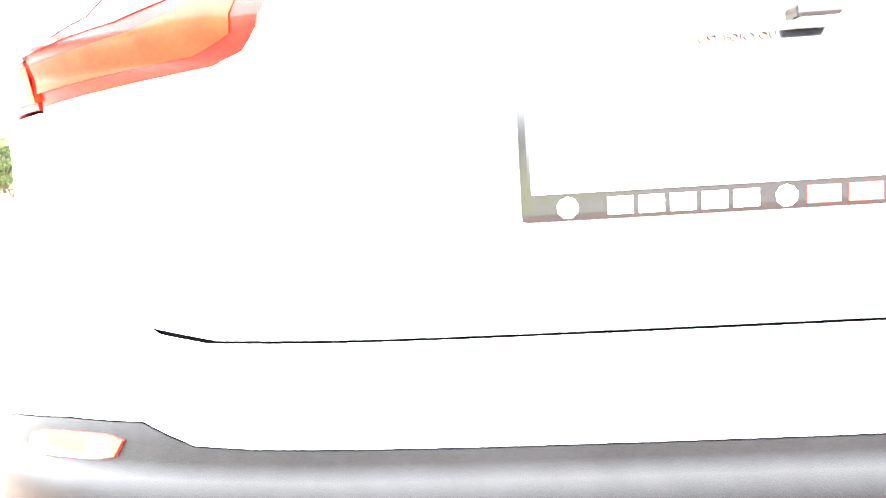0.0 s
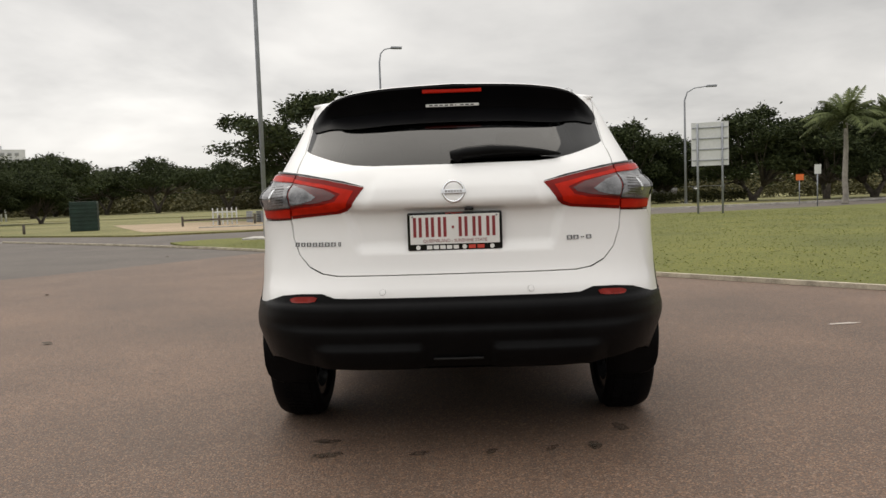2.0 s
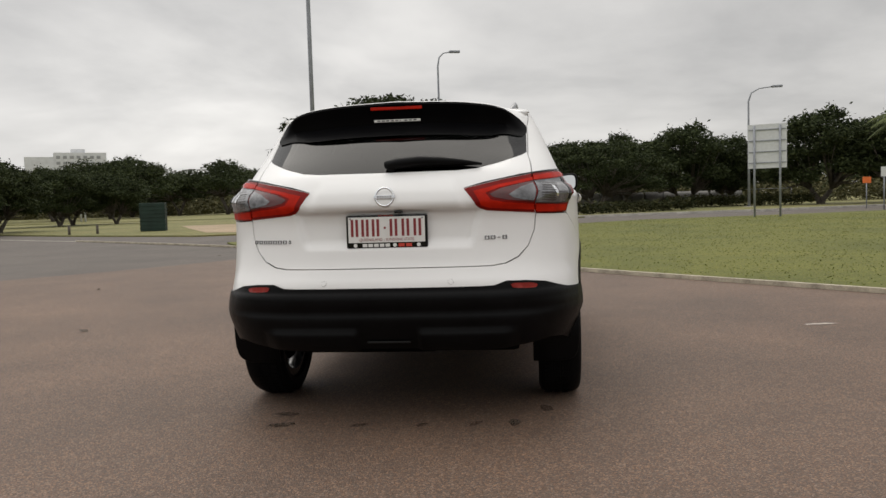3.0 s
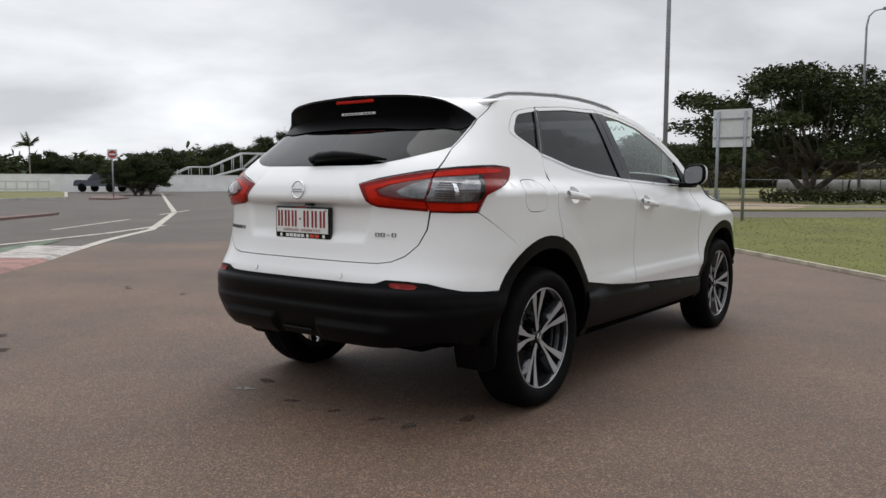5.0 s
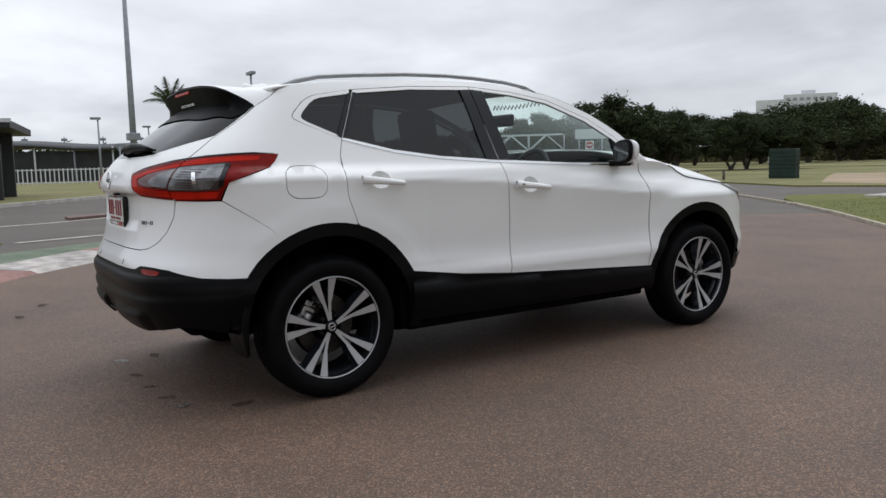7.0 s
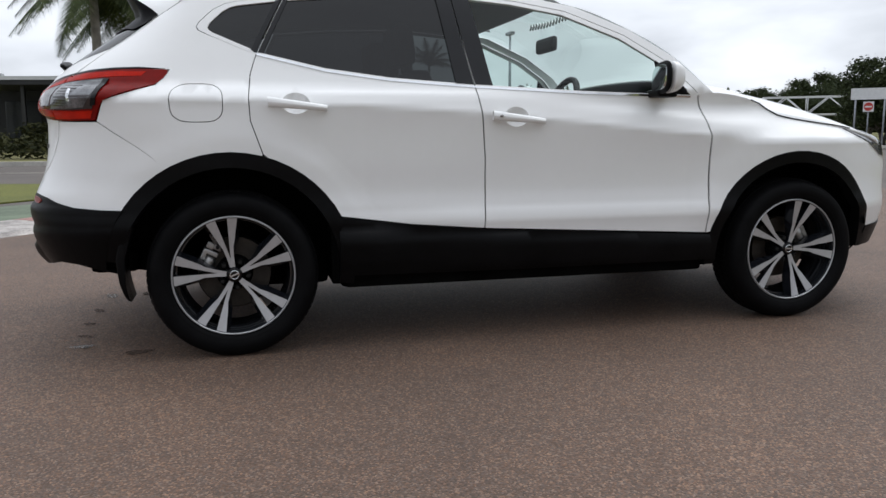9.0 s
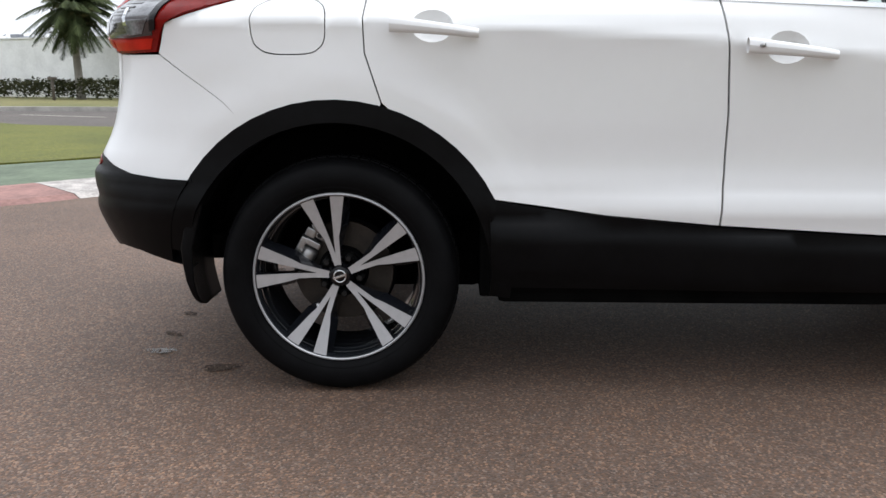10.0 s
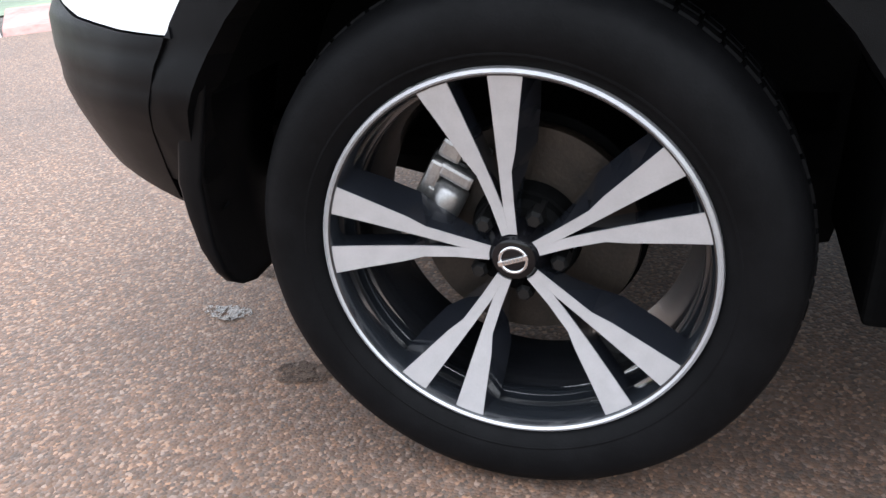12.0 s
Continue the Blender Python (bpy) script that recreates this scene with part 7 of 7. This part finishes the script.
for x, y, h in ((-32.9, -25.2, .85), (-32.35, -24.4, .85), (-31.8, -23.6, .85), (-31.55, -22.75, 1.25), (-31.4, -22.2, .85), (-33.4, -26.3, .85)):
    b_ = put(thing("bollard", "short white bollard on the footpath", "bollard", group="footpath bollards"), x, y, .1)
    tube("post", [(0, 0, -.05), (0, 0, h)], .09, WALL_WHITE, b_, n=10)
    bm = bmesh.new()
    add_tube(bm, [(0, 0, h), (0, 0, h + .03)], [.095, .06], 10)
    part("cap", bm, WALL_WHITE, b_, smooth=True)
gt = put(thing("steel_gate", "blue-grey steel bar gate", "gate"), -33.9, -27.2, .1, math.degrees(math.atan2(-8, -5)))
for k in range(22):
    tube("bar", [(k * .22, 0, 0), (k * .22, 0, 1.75)], .018, GALV, gt, n=6)
for z in (.1, 1.65):
    tube("rail", [(0, 0, z), (4.7, 0, z)], .03, GALV, gt, n=6)
box("blue_panel", (.1, -.6, 0), (6, -.5, 1.7), material("pale_blue_sheet", (0.22, 0.33, 0.42), 0.6, var=0.15), gt)
po = put(thing("meter_post", "short timber post with a flat head", "post"), -28.1, -16.2, .1, 60)
tube("post", [(0, 0, -.05), (0, 0, .85)], .06, BARK, po, n=8)
box("head", (-.2, -.08, .82), (.2, .08, .93), BARK, po, bevel=.02)
# parked dark four-wheel drive in the distance
NAVY = material("dark_blue_car_paint", (0.018, 0.028, 0.045), 0.25, coat=0.8, var=0.1)


def parked_car(label, x, y, turn, paint):
    c = put(thing("parked_car", label, "car", group="parked cars"), x, y, .1, turn)
    low = [(-2.0, .45), (-2.05, .75), (-1.95, 1.0), (2.0, 1.0), (2.15, .85), (2.2, .5)]
    high = [(-1.95, 1.0), (-1.7, 1.62), (-1.4, 1.70), (.3, 1.66), (.95, 1.0)]
    for nm, pr, w, wt in (("body", low, .88, .84), ("cabin", high, .82, .66)):
        bm = bmesh.new()
        top = max(z for _, z in pr)
        cols = [[bm.verts.new((px, sg * (w + (wt - w) * (z - .45) / (top - .45)), z)) for px, z in pr] for sg in (-1, 1)]
        n = len(pr)
        for k in range(n):
            bm.faces.new((cols[0][k], cols[0][(k + 1) % n], cols[1][(k + 1) % n], cols[1][k]))
        bm.faces.new(cols[0][::-1]), bm.faces.new(cols[1])
        bmesh.ops.bevel(bm, geom=list(bm.edges), offset=.05, segments=2, affect="EDGES")
        part(nm, bm, paint, c)
    for wx in (-1.3, 1.35):
        for sg in (-.80, .80):
            bm = bmesh.new()
            add_tube(bm, [(wx, sg - .1, .36), (wx, sg - .08, .36), (wx, sg + .08, .36), (wx, sg + .1, .36)], [.30, .36, .36, .30], 18)
            part("wheel", bm, RUBBER, c)
    for sg in (-1, 1):
        for a, b in (((-1.55, 1.08), (-.55, 1.52)), ((-.45, 1.08), (.35, 1.50))):
            raw("window", [(a[0], sg * .80, a[1]), (b[0], sg * .80, a[1]), (b[0] - .1, sg * .70, b[1]), (a[0] + .08, sg * .70, b[1])], [(0, 1, 2, 3)], GLAZING, c)
    box("headlight", (2.10, -.75, .72), (2.20, -.45, .86), SIGN_WHITE, c, bevel=.02)
    return c


parked_car("dark blue four-wheel drive parked far off", -60.0, 31.2, 205, NAVY)
parked_car("pale silver car parked behind the four-wheel drive", -62.0, 35.2, 205, GALV)
# hospital-like block on the skyline
blk = put(thing("far_building", "pale multi-storey building on the skyline", "building"), -289, 446, 0, 34)
box("wall", (-6, 0, 0), (24, 22, 38.5), FAR_WALL, blk)
box("wall", (-22, 2, 0), (-6, 22, 36.0), FAR_WALL, blk)
box("plant_room", (4, 4, 38.5), (12, 16, 41), FAR_WALL, blk)
for r in range(3):
    for k in range(7):
        box("window", (-4.5 + k * 3.8, -.25, 27.5 + r * 3.6), (-2.3 + k * 3.8, -.02, 29.3 + r * 3.6), GREY_WALL, blk)
